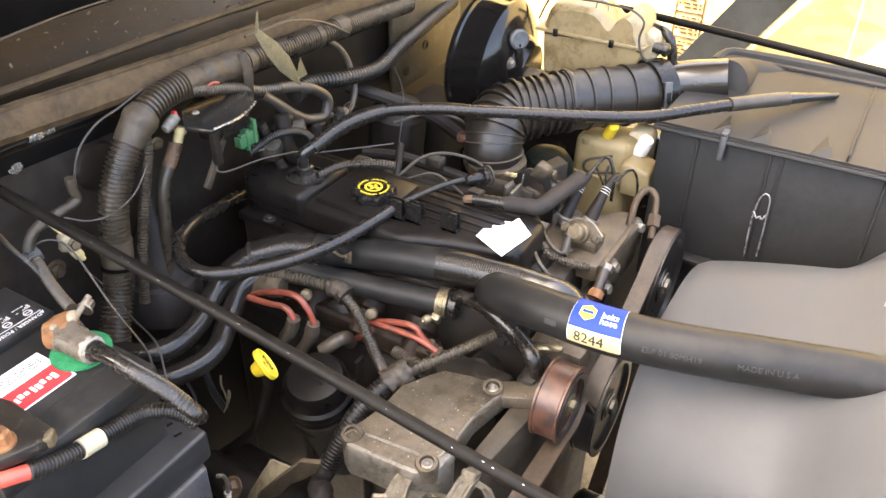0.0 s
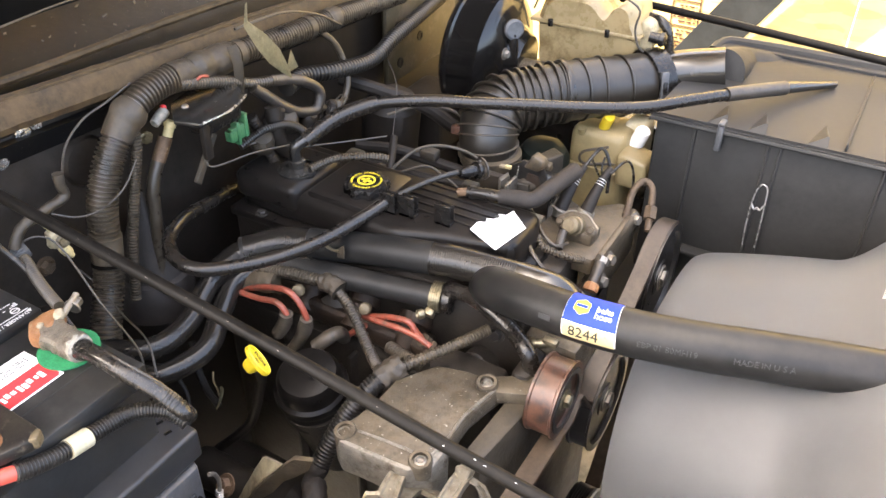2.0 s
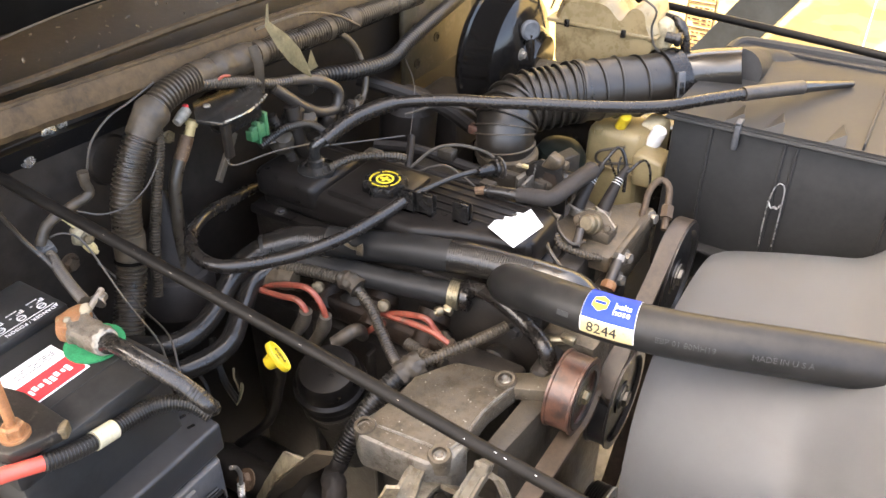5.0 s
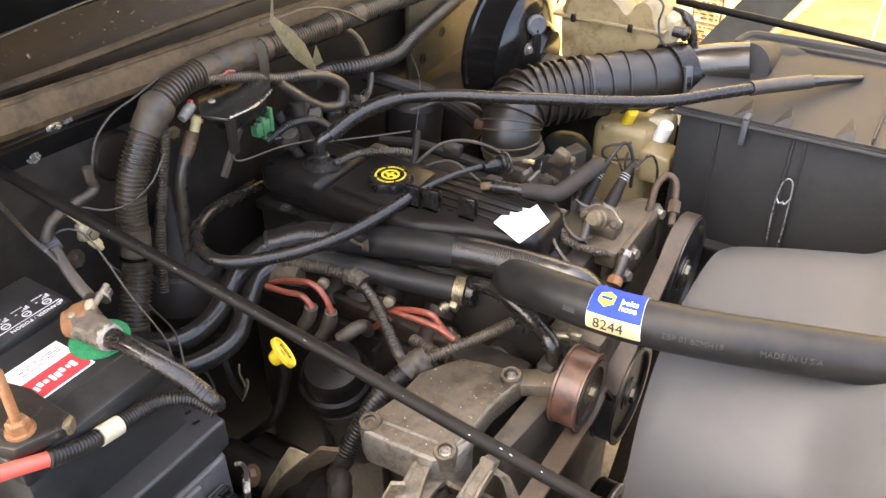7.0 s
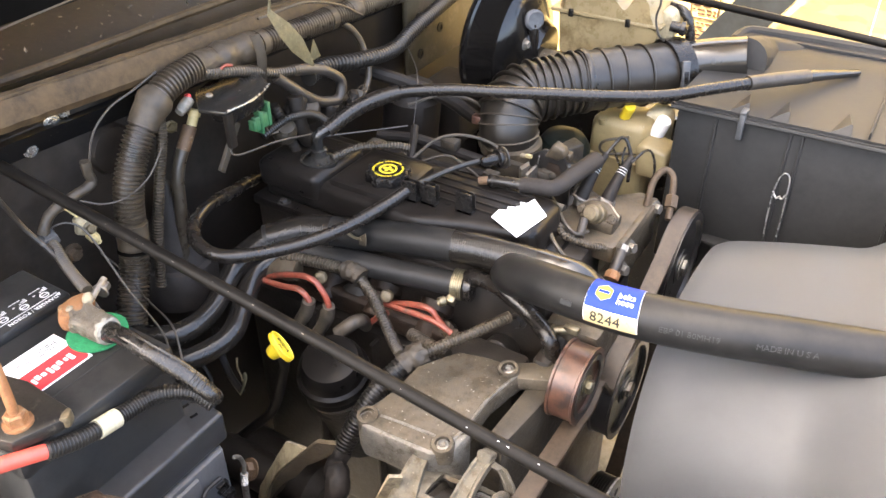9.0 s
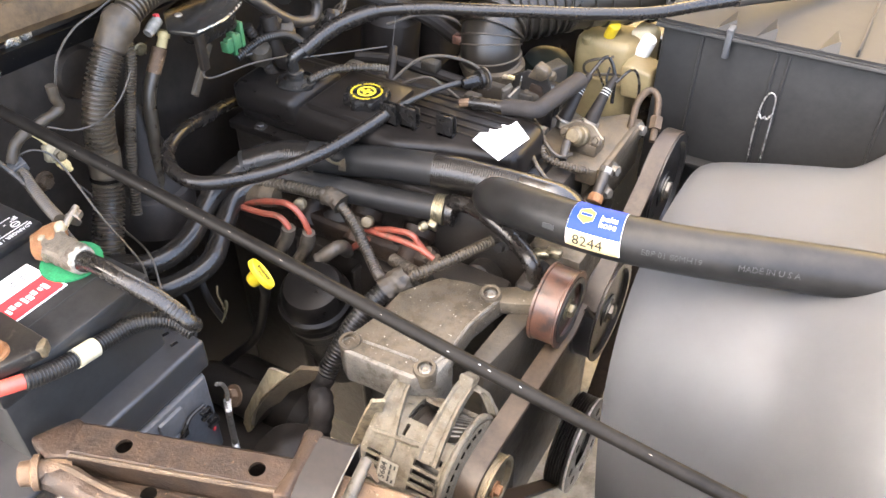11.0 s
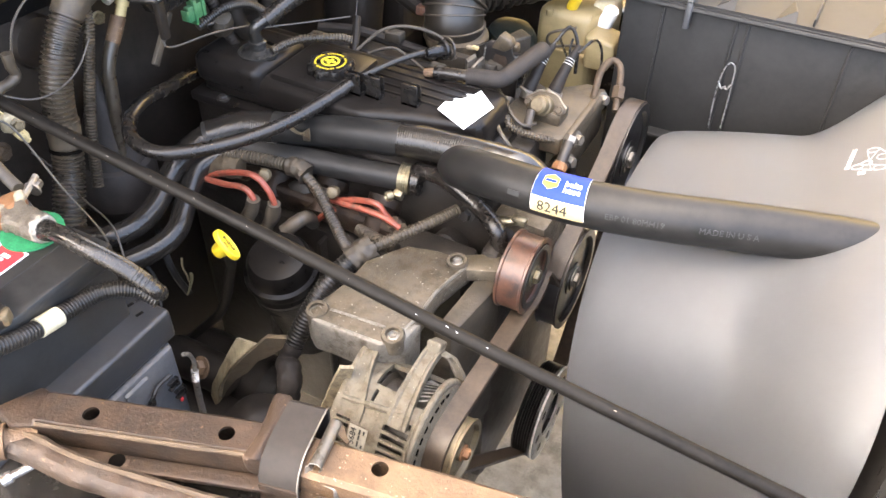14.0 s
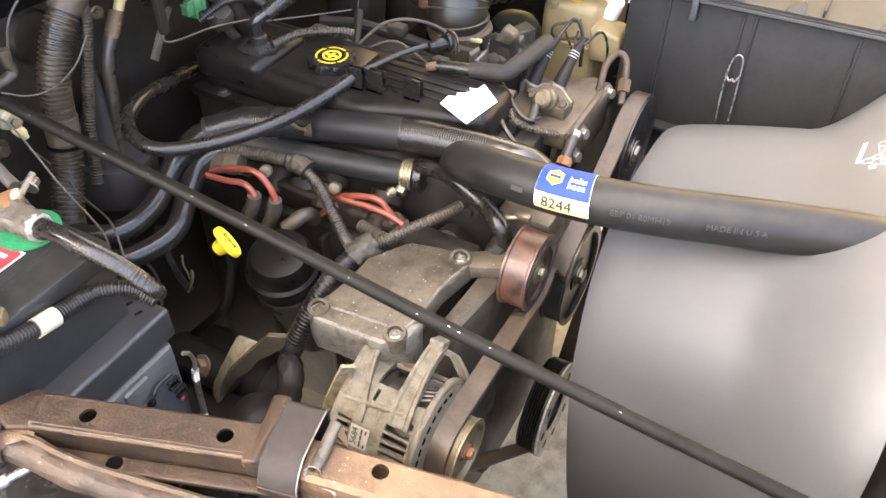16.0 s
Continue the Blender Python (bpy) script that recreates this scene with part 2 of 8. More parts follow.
M_CAP = mat("grimy black cap plastic", (0.013, 0.0102, 0.0082), 0.55, dust=0.06, dustcol=(0.04, 0.03, 0.02), scale=30, bump=0.3, spec=0.25)
M_RUST_MID = mat("worn brown steel edge", (0.066, 0.043, 0.025), 0.45, metal=0.3, dust=0.2, dustcol=(0.12, 0.08, 0.045), scale=38, bump=0.8, stain=(0.045, 0.028, 0.017), stainamt=0.45, pit=0.003)
M_OUTLET = mat("semi-gloss outlet plastic", (0.017, 0.0155, 0.0135), 0.17, spec=0.6, scale=12, bump=0.0, var=0.12)
M_PLATE = mat("bare grey plate steel", (0.55, 0.54, 0.51), 0.42, metal=0.1, scale=40, stain=(0.13, 0.12, 0.10), stainamt=0.3)
M_SLEEVE = mat("dull braided sleeve", (0.022, 0.0185, 0.0165), 0.6, dust=0.12, dustcol=(0.055, 0.042, 0.03), scale=60, bump=0.5, spec=0.25)
M_DTAN = mat("dull tan brass", (0.125, 0.096, 0.054), 0.42, metal=0.3, dust=0.2, scale=50, bump=0.5, stain=(0.06, 0.045, 0.028), stainamt=0.35)
M_PALE = mat("pale cream wrap label", (0.47, 0.415, 0.285), 0.5, scale=60, bump=0.05, var=0.15, stain=(0.36, 0.30, 0.20), stainamt=0.25)
M_CRUMB = mat("leaf crumb", (0.05, 0.042, 0.03), 0.7, scale=60)
M_CONCRETE = mat("grey concrete", (0.30, 0.28, 0.25), 0.85, scale=6, bump=0.5, stain=(0.16, 0.15, 0.13), stainamt=0.4)
M_TIMBER = mat("unseen roof timber", (0.30, 0.21, 0.12), 0.7, scale=6, bump=0.4)
M_STAMP = mat("red brown stamp ink", (0.055, 0.018, 0.008), 0.7, scale=50, bump=0.0, var=0.3)


def osb_material():
    m = bpy.data.materials.new("oriented strand board")
    m.use_nodes = True
    nt = m.node_tree
    N, L = nt.nodes.new, nt.links.new
    b = nt.nodes["Principled BSDF"]
    geo = N("ShaderNodeNewGeometry")
    mp = N("ShaderNodeMapping")
    mp.inputs["Scale"].default_value = (14, 14, 34)
    mp.inputs["Rotation"].default_value = (0, radians(12), 0)
    vo = N("ShaderNodeTexVoronoi")
    vo.inputs["Scale"].default_value, vo.inputs["Randomness"].default_value = 1.0, 1.0
    ns = N("ShaderNodeTexNoise")
    ns.inputs["Scale"].default_value, ns.inputs["Detail"].default_value = 9, 6
    ramp = N("ShaderNodeValToRGB")
    e = ramp.color_ramp.elements
    e[0].color, e[1].color = (0.36, 0.235, 0.085, 1), (0.70, 0.55, 0.28, 1)
    mid = e.new(0.45)
    mid.color = (0.57, 0.42, 0.175, 1)
    L(geo.outputs["Position"], mp.inputs[0])
    L(mp.outputs[0], vo.inputs["Vector"])
    L(geo.outputs["Position"], ns.inputs["Vector"])
    mixv = N("ShaderNodeMix")
    mixv.inputs[0].default_value = 0.5
    L(vo.outputs["Color"], mixv.inputs[2])
    L(ns.outputs[0], mixv.inputs[3])
    L(mixv.outputs[0], ramp.inputs[0])
    L(ramp.outputs[0], b.inputs["Base Color"])
    b.inputs["Roughness"].default_value = 0.75
    bp = N("ShaderNodeBump")
    bp.inputs["Strength"].default_value, bp.inputs["Distance"].default_value = 0.5, 0.003
    L(vo.outputs["Distance"], bp.inputs["Height"])
    L(bp.outputs[0], b.inputs["Normal"])
    return m


M_OSB = osb_material()


# ---- geometry helpers ----
def base_of(ob):
    p = Vector((0, 0, 0))
    while ob:
        p += ob.location
        ob = ob.parent
    return p


def part(name, bm, material, parent=None, label="", smooth=True, kind=""):
    """Links a bmesh given in world metres as one mesh object, under a thing or a part."""
    me = bpy.data.meshes.new(name)
    if parent is None:
        lo = Vector([min(v.co[i] for v in bm.verts) for i in range(3)])
        hi = Vector([max(v.co[i] for v in bm.verts) for i in range(3)])
        at = Vector(((lo.x + hi.x) / 2, (lo.y + hi.y) / 2, lo.z))
    else:
        at = base_of(parent)
    bmesh.ops.translate(bm, verts=bm.verts, vec=-at)
    bmesh.ops.recalc_face_normals(bm, faces=bm.faces)
    if smooth:
        for f in bm.faces:
            f.smooth = True
        for e in bm.edges:
            if len(e.link_faces) == 2 and e.calc_face_angle(0) > 0.6:
                e.smooth = False
    bm.to_mesh(me)
    bm.free()
    me.materials.append(material)
    ob = new(name, me)
    if parent is None:
        ob.location = at
    else:
        ob.parent = parent
    return tagged(ob, label, kind=kind)


def thing(name, at, label, category, group="", kind=""):
    ob = new(name)
    ob.empty_display_size = 0.02
    ob.location = at
    return tagged(ob, label, category, group, kind)


def solo(name, bm, material, label, category, group="", kind="", smooth=True):
    return tagged(part(name, bm, material, None, "", smooth), label, category, group, kind)


def box(x0, x1, y0, y1, z0, z1, bevel=0.0, m=None, seg=2):
    bm = bmesh.new()
    bmesh.ops.create_cube(bm, size=1.0)
    for v in bm.verts:
        v.co = Vector((x0 + (v.co.x + 0.5) * (x1 - x0), y0 + (v.co.y + 0.5) * (y1 - y0), z0 + (v.co.z + 0.5) * (z1 - z0)))
    if bevel:
        bmesh.ops.bevel(bm, geom=bm.edges[:], offset=bevel, segments=seg, affect="EDGES", profile=0.5)
    if m:
        bm.transform(m)
    return bm


def prism(poly, z0, z1, bevel=0.0, m=None, taper=1.0, seg=2):
    """An outline in x and y, raised from z0 to z1; taper scales the top about its centre."""
    bm = bmesh.new()
    cx, cy = sum(p[0] for p in poly) / len(poly), sum(p[1] for p in poly) / len(poly)
    lo = [bm.verts.new((x, y, z0)) for x, y in poly]
    hi = [bm.verts.new((cx + (x - cx) * taper, cy + (y - cy) * taper, z1)) for x, y in poly]
    bm.faces.new(lo[::-1])
    bm.faces.new(hi)
    n = len(poly)
    for i in range(n):
        bm.faces.new((lo[i], lo[(i + 1) % n], hi[(i + 1) % n], hi[i]))
    bmesh.ops.recalc_face_normals(bm, faces=bm.faces)
    if bevel:
        bmesh.ops.bevel(bm, geom=bm.edges[:], offset=bevel, segments=seg, affect="EDGES", profile=0.5)
    if m:
        bm.transform(m)
    return bm


def along(at, axis, up=(0, 0, 1)):
    """The pose whose z runs along axis, and whose x leans towards up."""
    z = Vector(axis).normalized()
    x = Vector(up) - z * Vector(up).dot(z)
    if x.length < 1e-4:
        x = Vector((1, 0, 0)) - z * z.x
    x.normalize()
    y = z.cross(x)
    m = Matrix((x, y, z)).transposed().to_4x4()
    m.translation = at
    return m


def lathe(profile, m=None, n=24, loop=False):
    """A turned body: (radius, height) pairs about z; loop: a ring with a hole."""
    bm = bmesh.new()
    rings = []
    for r, z in profile:
        if r < 1e-6:
            rings.append([bm.verts.new((0, 0, z))])
        else:
            rings.append([bm.verts.new((r * math.cos(2 * math.pi * i / n), r * math.sin(2 * math.pi * i / n), z)) for i in range(n)])
    for a, b in zip(rings, rings[1:]):
        for i in range(n):
            j = (i + 1) % n
            if len(a) == 1 and len(b) > 1:
                bm.faces.new((a[0], b[j], b[i]))
            elif len(b) == 1 and len(a) > 1:
                bm.faces.new((a[i], a[j], b[0]))
            elif len(a) > 1:
                bm.faces.new((a[i], a[j], b[j], b[i]))
    if loop:
        for i in range(n):
            j = (i + 1) % n
            bm.faces.new((rings[-1][i], rings[-1][j], rings[0][j], rings[0][i]))
    for ring, flip in ((rings[0], True), (rings[-1], False)):
        if len(ring) > 1 and not loop:
            bm.faces.new(ring[::-1] if flip else ring)
    if m:
        bm.transform(m)
    return bm


def spline(pts, step):
    """A smooth line through pts, at even steps."""
    P = [Vector(p) for p in pts]
    P = [P[0] * 2 - P[1]] + P + [P[-1] * 2 - P[-2]]
    out = []
    for i in range(1, len(P) - 2):
        a, b, c, d = P[i - 1:i + 3]
        n = max(6, int((c - b).length / step * 2))
        for k in range(n):
            t = k / n
            out.append(0.5 * (2 * b + (c - a) * t + (2 * a - 5 * b + 4 * c - d) * t * t + (3 * b - a - 3 * c + d) * t ** 3))
    out.append(P[-2])
    line, dist = [out[0]], 0.0
    for p, q in zip(out, out[1:]):
        seg = (q - p).length
        while seg > 1e-9 and dist + seg >= step:
            f = (step - dist) / seg
            p = p.lerp(q, f)
            line.append(p.copy())
            seg = (q - p).length
            dist = 0.0
        dist += seg
    if (line[-1] - out[-1]).length > step * 0.3:
        line.append(out[-1])
    return line


def frames(line):
    """Untwisting cross axes along a line."""
    out, side = [], None
    for i, p in enumerate(line):
        t = (line[min(i + 1, len(line) - 1)] - line[max(i - 1, 0)]).normalized()
        if side is None:
            side = t.orthogonal().normalized()
        side = (side - t * side.dot(t)).normalized()
        out.append((t, side, t.cross(side)))
    return out


def tube(pts, r, seg=12, step=0.006, ribs=0.0, depth=0.1, flat=1.0, wobble=0.0, caps=True, r_end=None):
    """A pipe along a smooth line; ribs: the spacing of its rings."""
    if ribs:
        step = ribs / 4
    line = spline(pts, step)
    fr = frames(line)
    bm = bmesh.new()
    rings = []
    for i, (p, (t, a, b)) in enumerate(zip(line, fr)):
        k = r if r_end is None else r + (r_end - r) * i / (len(line) - 1)
        if ribs:
            k *= (1.0, 1.0, 1 - depth, 1 - depth)[i % 4]
        if wobble:
            k *= 1 + wobble * noise.noise(p * 60)
        rings.append([bm.verts.new(p + a * (k * math.cos(2 * math.pi * j / seg)) + b * (k * flat * math.sin(2 * math.pi * j / seg))) for j in range(seg)])
    for u, v in zip(rings, rings[1:]):
        for j in range(seg):
            bm.faces.new((u[j], u[(j + 1) % seg], v[(j + 1) % seg], v[j]))
    if caps:
        bm.faces.new(rings[0][::-1])
        bm.faces.new(rings[-1])
    return bm


def cut(pts, a, b):
    """The stretch of a smooth line between two shares of its length, as points."""
    line = spline(pts, 0.004)
    n = len(line) - 1
    i, j = int(a * n), max(int(a * n) + 3, int(b * n))
    line = line[i:j + 1]
    k = max(1, len(line) // 8)
    return line[::k] + ([line[-1]] if (len(line) - 1) % k else [])


def hoop(pts, f, r, w=0.0016, seg=32):
    """A thin raised ring round a smooth line, at a share of its length."""
    line = spline(pts, 0.002)
    i = min(max(int(f * (len(line) - 1)), 1), len(line) - 2)
    return lathe([(r - 0.006, -w), (r - 0.001, -w), (r, -w * 0.5), (r, w * 0.5), (r - 0.001, w), (r - 0.006, w)], along(line[i], line[i + 1] - line[i - 1]), seg, True)


def join(*bms):
    """Puts several bmeshes into one."""
    out = bmesh.new()
    for b in bms:
        me = bpy.data.meshes.new("tmp")
        b.to_mesh(me)
        b.free()
        out.from_mesh(me)
        bpy.data.meshes.remove(me)
    return out


def writing(s, size, depth=0.0003, align="CENTER"):
    """Letters in the x-y plane, centred on the origin."""
    cu = bpy.data.curves.new("writing", "FONT")
    cu.body, cu.size, cu.extrude, cu.align_x, cu.align_y, cu.resolution_u = s, size, depth, align, "CENTER", 2
    ob = bpy.data.objects.new("writing", cu)
    scene.collection.objects.link(ob)
    dg = bpy.context.evaluated_depsgraph_get()
    me = bpy.data.meshes.new_from_object(ob.evaluated_get(dg))
    bm = bmesh.new()
    bm.from_mesh(me)
    bpy.data.objects.remove(ob)
    bpy.data.curves.remove(cu)
    bpy.data.meshes.remove(me)
    return bm


def rugged(bm, amp, freq, cuts=2):
    """Lumps and pits on a casting or a crust."""
    bmesh.ops.subdivide_edges(bm, edges=bm.edges[:], cuts=cuts, use_grid_fill=True)
    bm.normal_update()
    for v in bm.verts:
        v.co += v.normal * (amp * noise.noise(v.co * freq))
    return bm


def sweep(profile, line):
    """A strip with one outline in x and z, carried along a line of places."""
    bm = bmesh.new()
    rows = [[bm.verts.new((p[0] + x, p[1], p[2] + z)) for x, z in profile] for p in line]
    n = len(profile)
    for a, b in zip(rows, rows[1:]):
        for i in range(n):
            bm.faces.new((a[i], a[(i + 1) % n], b[(i + 1) % n], b[i]))
    bm.faces.new(rows[0])
    bm.faces.new(rows[-1][::-1])
    return bm


def loaf(outline, y0, y1, base, give=0.12, n=10, step=0.006):
    """A moulded body: a rounded outline in x and z, carried from y0 to y1 and drawn in towards base at both ends."""
    line = spline([(x, 0, z) for x, z in outline], step)
    bm = bmesh.new()
    rows = []
    for k in range(n + 1):
        u = -1 + 2 * k / n
        f = 1 - give * abs(u) ** 3.5
        rows.append([bm.verts.new((base[0] + (p.x - base[0]) * f, (y0 + y1) / 2 + (y1 - y0) / 2 * u, base[1] + (p.z - base[1]) * f)) for p in line])
    m = len(line)
    for a, b in zip(rows, rows[1:]):
        for i in range(m):
            bm.faces.new((a[i], a[(i + 1) % m], b[(i + 1) % m], b[i]))
    bm.faces.new(rows[0])
    bm.faces.new(rows[-1][::-1])
    return bm


def slab(outline, y0, y1, bevel=0.0, seg=2):
    """An outline in x and z, carried from y0 to y1."""
    return prism(outline, -y1, -y0, bevel, Matrix.Rotation(radians(90), 4, "X"), seg=seg)


def web(rows, th, lip=0.0):
    """A cast strap between pairs of places, with raised borders."""
    bm = bmesh.new()
    grid = []
    for k, (a, b) in enumerate(rows):
        a, b = Vector(a), Vector(b)
        c, d = rows[max(k - 1, 0)], rows[min(k + 1, len(rows) - 1)]
        run = (Vector(d[0]) + Vector(d[1])) - (Vector(c[0]) + Vector(c[1]))
        n = (b - a).cross(run).normalized()
        if n.z < 0:
            n = -n
        grid.append([bm.verts.new(a.lerp(b, f) + n * h) for f, h in ((0, lip), (0.16, lip), (0.26, 0), (0.74, 0), (0.84, lip), (1, lip), (1, -th), (0, -th))])
    for p, q in zip(grid, grid[1:]):
        for i in range(8):
            bm.faces.new((p[i], p[(i + 1) % 8], q[(i + 1) % 8], q[i]))
    bm.faces.new(grid[0])
    bm.faces.new(grid[-1][::-1])
    return bm


def drill(bm, places, r, axis):
    """Cuts round holes through a closed body."""
    made = []
    for name, b in (("body", bm), ("drill", join(*[lathe([(r, -0.02), (r, 0.02)], along(p, axis), 24) for p in places]))):
        bmesh.ops.recalc_face_normals(b, faces=b.faces)
        me = bpy.data.meshes.new(name)
        b.to_mesh(me)
        b.free()
        ob = bpy.data.objects.new(name, me)
        scene.collection.objects.link(ob)
        made.append(ob)
    mod = made[0].modifiers.new("cut", "BOOLEAN")
    mod.object, mod.operation, mod.solver = made[1], "DIFFERENCE", "EXACT"
    dg = bpy.context.evaluated_depsgraph_get()
    me = bpy.data.meshes.new_from_object(made[0].evaluated_get(dg))
    out = bmesh.new()
    out.from_mesh(me)
    bpy.data.meshes.remove(me)
    for ob in made:
        me = ob.data
        bpy.data.objects.remove(ob)
        bpy.data.meshes.remove(me)
    return out


def hexbolt(at, axis, r=0.007, h=0.006, washer=True):
    m = along(at, axis)
    parts = [lathe([(r, 0.0), (r, h * 0.8), (r * 0.85, h)], m, 6)]
    if washer:
        parts.append(lathe([(r * 1.45, -0.0005), (r * 1.45, 0.0018), (r * 1.3, 0.0022)], m, 14))
    return join(*parts)


def bars(rows, w, h, gap, depth=0.0004, fill=0.8):
    """Rows of short plain bars standing in for small print, in the x-y plane."""
    rng = random.Random(rows * 7 + int(w * 1e4))
    out = []
    for r in range(rows):
        y, x = (rows / 2 - r - 0.5) * (h + gap), -w / 2
        while x < w / 2 - h:
            l = min(h * rng.uniform(1.5, 5), w / 2 - x)
            if rng.random() < fill:
                out.append(box(x, x + l, y - h / 2, y + h / 2, 0, depth))
            x += l + h * 0.7
    return join(*out)


# ---- shelter ----
def shelter():
    solo("floor", box(-40, 40, -40, 40, -0.1, 0.0), M_CONCRETE, "grey stained concrete garage floor", "floor", kind="structure", smooth=False)
    # Back wall added out of view, to close off light behind the cowl.
    solo("unseen_back_wall", box(-2.72, -2.6, -1.3, 2.9, 0, 2.6), M_OSB, "unseen strand board back wall added to close off light", "wall", kind="structure", smooth=False)
    # Roof added out of view; its extent shapes the light on the engine.
    solo("ceiling", box(-2.72, -0.45, -0.6, 2.2, 2.6, 2.68), M_TIMBER, "unseen timber roof added to hold back sky and sun", "ceiling", kind="structure", smooth=False)
    wall = thing("wall_far", (0, 2.93, 0), "sunlit yellow strand board wall with stamped print", "wall", kind="structure")
    for x0, x1 in ((-2.6, -1.384), (-1.38, -0.164), (-0.16, 1.056), (1.06, 2.276)):
        part("panel", box(x0, x1, 2.9, 2.93, 0.02, 2.44, 0.001), M_OSB, wall, smooth=False)
    stamp = thing("board_stamp", (-0.70, 2.897, 0.40), "faded red-brown mill stamp with small print", "stamp")
    for x in (-0.748, -0.652):
        part("rule", box(x, x + 0.004, 2.8975, 2.8993, 0.34, 0.76), M_STAMP, stamp, smooth=False)
    for z in (0.42, 0.51, 0.60, 0.69):
        part("rule", box(-0.744, -0.652, 2.8975, 2.8993, z, z + 0.0035), M_STAMP, stamp, smooth=False)
        part("print", bars_at(5, 0.082, 0.006, 0.008, pose(-0.698, 2.8985, z + 0.046, 90, 0, 0)), M_STAMP, stamp, smooth=False)
    lean = thing("leaning_board", (-0.86, 2.86, 0.0), "slate grey board with a pale edge leaning against the wall", "board")
    m = pose(-0.965, 2.86, 0.0, 0.8, 33.5, 0)
    part("face", box(-0.075, 0.067, -0.012, 0.012, 0.02, 1.9, 0.002, m), M_BOARD, lean, smooth=False)
    part("edge_strip", box(0.069, 0.072, -0.012, 0.013, 0.02, 1.9, 0.002, m), M_STEEL, lean, "pale edge strip", smooth=False)


def bars_at(rows, w, h, gap, m):
    bm = bars(rows, w, h, gap)
    bm.transform(m)
    return bm


shelter()


# ---- body of the vehicle ----
def bodywork():
    fw = thing("firewall", (-0.84, 0.85, 0.3), "dusty black painted steel firewall", "firewall", kind="structure")
    part("panel", box(-0.86, -0.83, -0.10, 1.80, 0.30, 1.185, 0.002), M_FIREWALL, fw)
    for y, z, r in ((0.497, 1.180, 0.0075), (0.515, 1.186, 0.0045), (0.462, 1.163, 0.007)):
        part("bolt", hexbolt((-0.828, y, z), (1, 0, 0), r, 0.006), M_CHROME, fw)
    part("bolt", hexbolt((-0.829, 0.473, 1.011), (1, 0, 0), 0.009, 0.010), M_RUST_MID, fw, "rusty nut on a stud")
    for y, z in ((0.565, 1.115), (0.44, 0.93)):
        part("dimple", lathe([(0.034, 0), (0.03, 0.008), (0.020, 0.011), (0, 0.011)], along((-0.831, y, z), (1, 0, 0))), M_FIREWALL, fw)
    part("panel", box(-0.815, -0.80, 1.19, 1.44, 0.985, 1.16, 0.008), mat("tan dusty steel", (0.040, 0.030, 0.014), 0.5, dust=0.3, dustcol=(0.085, 0.062, 0.03), scale=18, stain=(0.08, 0.06, 0.04)), fw, "tan overspray on a dusty steel plate")
    for y, z in ((1.225, 1.09), (1.30, 1.05), (1.23, 1.02)):
        part("hole", lathe([(0.010, 0), (0.010, 0.002), (0.006, 0.002), (0.006, 0.0005), (0, 0.0005)], along((-0.8005, y, z), (1, 0, 0)), 16), M_FIREWALL, fw)
    run = spline([(-0.803, -0.05, 1.257), (-0.803, 0.43, 1.230), (-0.803, 0.66, 1.215), (-0.803, 1.0, 1.195), (-0.803, 1.75, 1.15)], 0.012)
    run = [p + Vector((0.0012 * noise.noise(p * 40), 0, 0.0014 * noise.noise(p * 55 + Vector((3, 0, 0))))) for p in run]
    seal = thing("weatherstrip", (-0.803, 0.85, 1.15), "dusty brown rubber hood weatherstrip on the cowl", "seal")
    part("strip", sweep([(0.010, -0.022), (0.013, -0.014), (0.009, 0.000), (0.003, 0.011), (-0.004, 0.015), (-0.012, 0.012), (-0.014, -0.022)], run), M_SEAL, seal)
    part("ridge", tube([p + Vector((0.001, 0, 0.0125)) for p in run[::6]], 0.0028, 6, 0.015, wobble=0.3), M_SEAL, seal)
    solo("cowl_trim", tube([(-0.888, -0.05, 1.252), (-0.888, 0.48, 1.222), (-0.888, 0.9, 1.212), (-0.888, 1.75, 1.17)], 0.006, 8, 0.02, wobble=0.15), M_SEAL, "thin dusty brown cowl trim strip", "trim")
    cowl = bmesh.new()
    n = 40
    prof = ((-0.812, 1.186), (-0.83, 1.184), (-0.862, 1.196), (-0.888, 1.206), (-0.93, 1.218), (-1.0, 1.228), (-1.15, 1.26), (-1.35, 1.30), (-1.35, 1.10), (-0.862, 1.10))
    rows = []
    for k in range(n + 1):
        y = -0.10 + 1.9 * k / n
        rows.append([cowl.verts.new((x, y, z - 0.052 * (y - 0.45) + 0.0025 * noise.noise((x * 9, y * 7, 0)))) for x, z in prof])
    for a, b in zip(rows, rows[1:]):
        for i in range(len(prof)):
            j = (i + 1) % len(prof)
            cowl.faces.new((a[i], a[j], b[j], b[i]))
    cowl.faces.new(rows[0])
    cowl.faces.new(rows[-1][::-1])
    solo("cowl", cowl, M_COWL, "black painted cowl with dust and leaf crumbs", "cowl", kind="structure")
    solo("hood_edge", tube([(-0.912, 0.10, 1.255), (-0.912, 0.40, 1.262), (-0.910, 0.50, 1.268), (-0.914, 0.58, 1.272), (-0.925, 0.68, 1.271), (-0.94, 0.9, 1.262)], 0.0014, 8, 0.01), M_WIRE, "thin bare metal edge along the cowl", "trim")
    hood = thing("hood", (-1.0, 0.85, 1.262), "raised black hood seen from below at its hinge edge", "hood")
    part("panel", box(0, 0.02, -0.02, 1.72, 0.0, 1.2, 0.004, pose(-0.968, 0.0, 1.262, 0, 14, 0)), M_HOOD, hood)
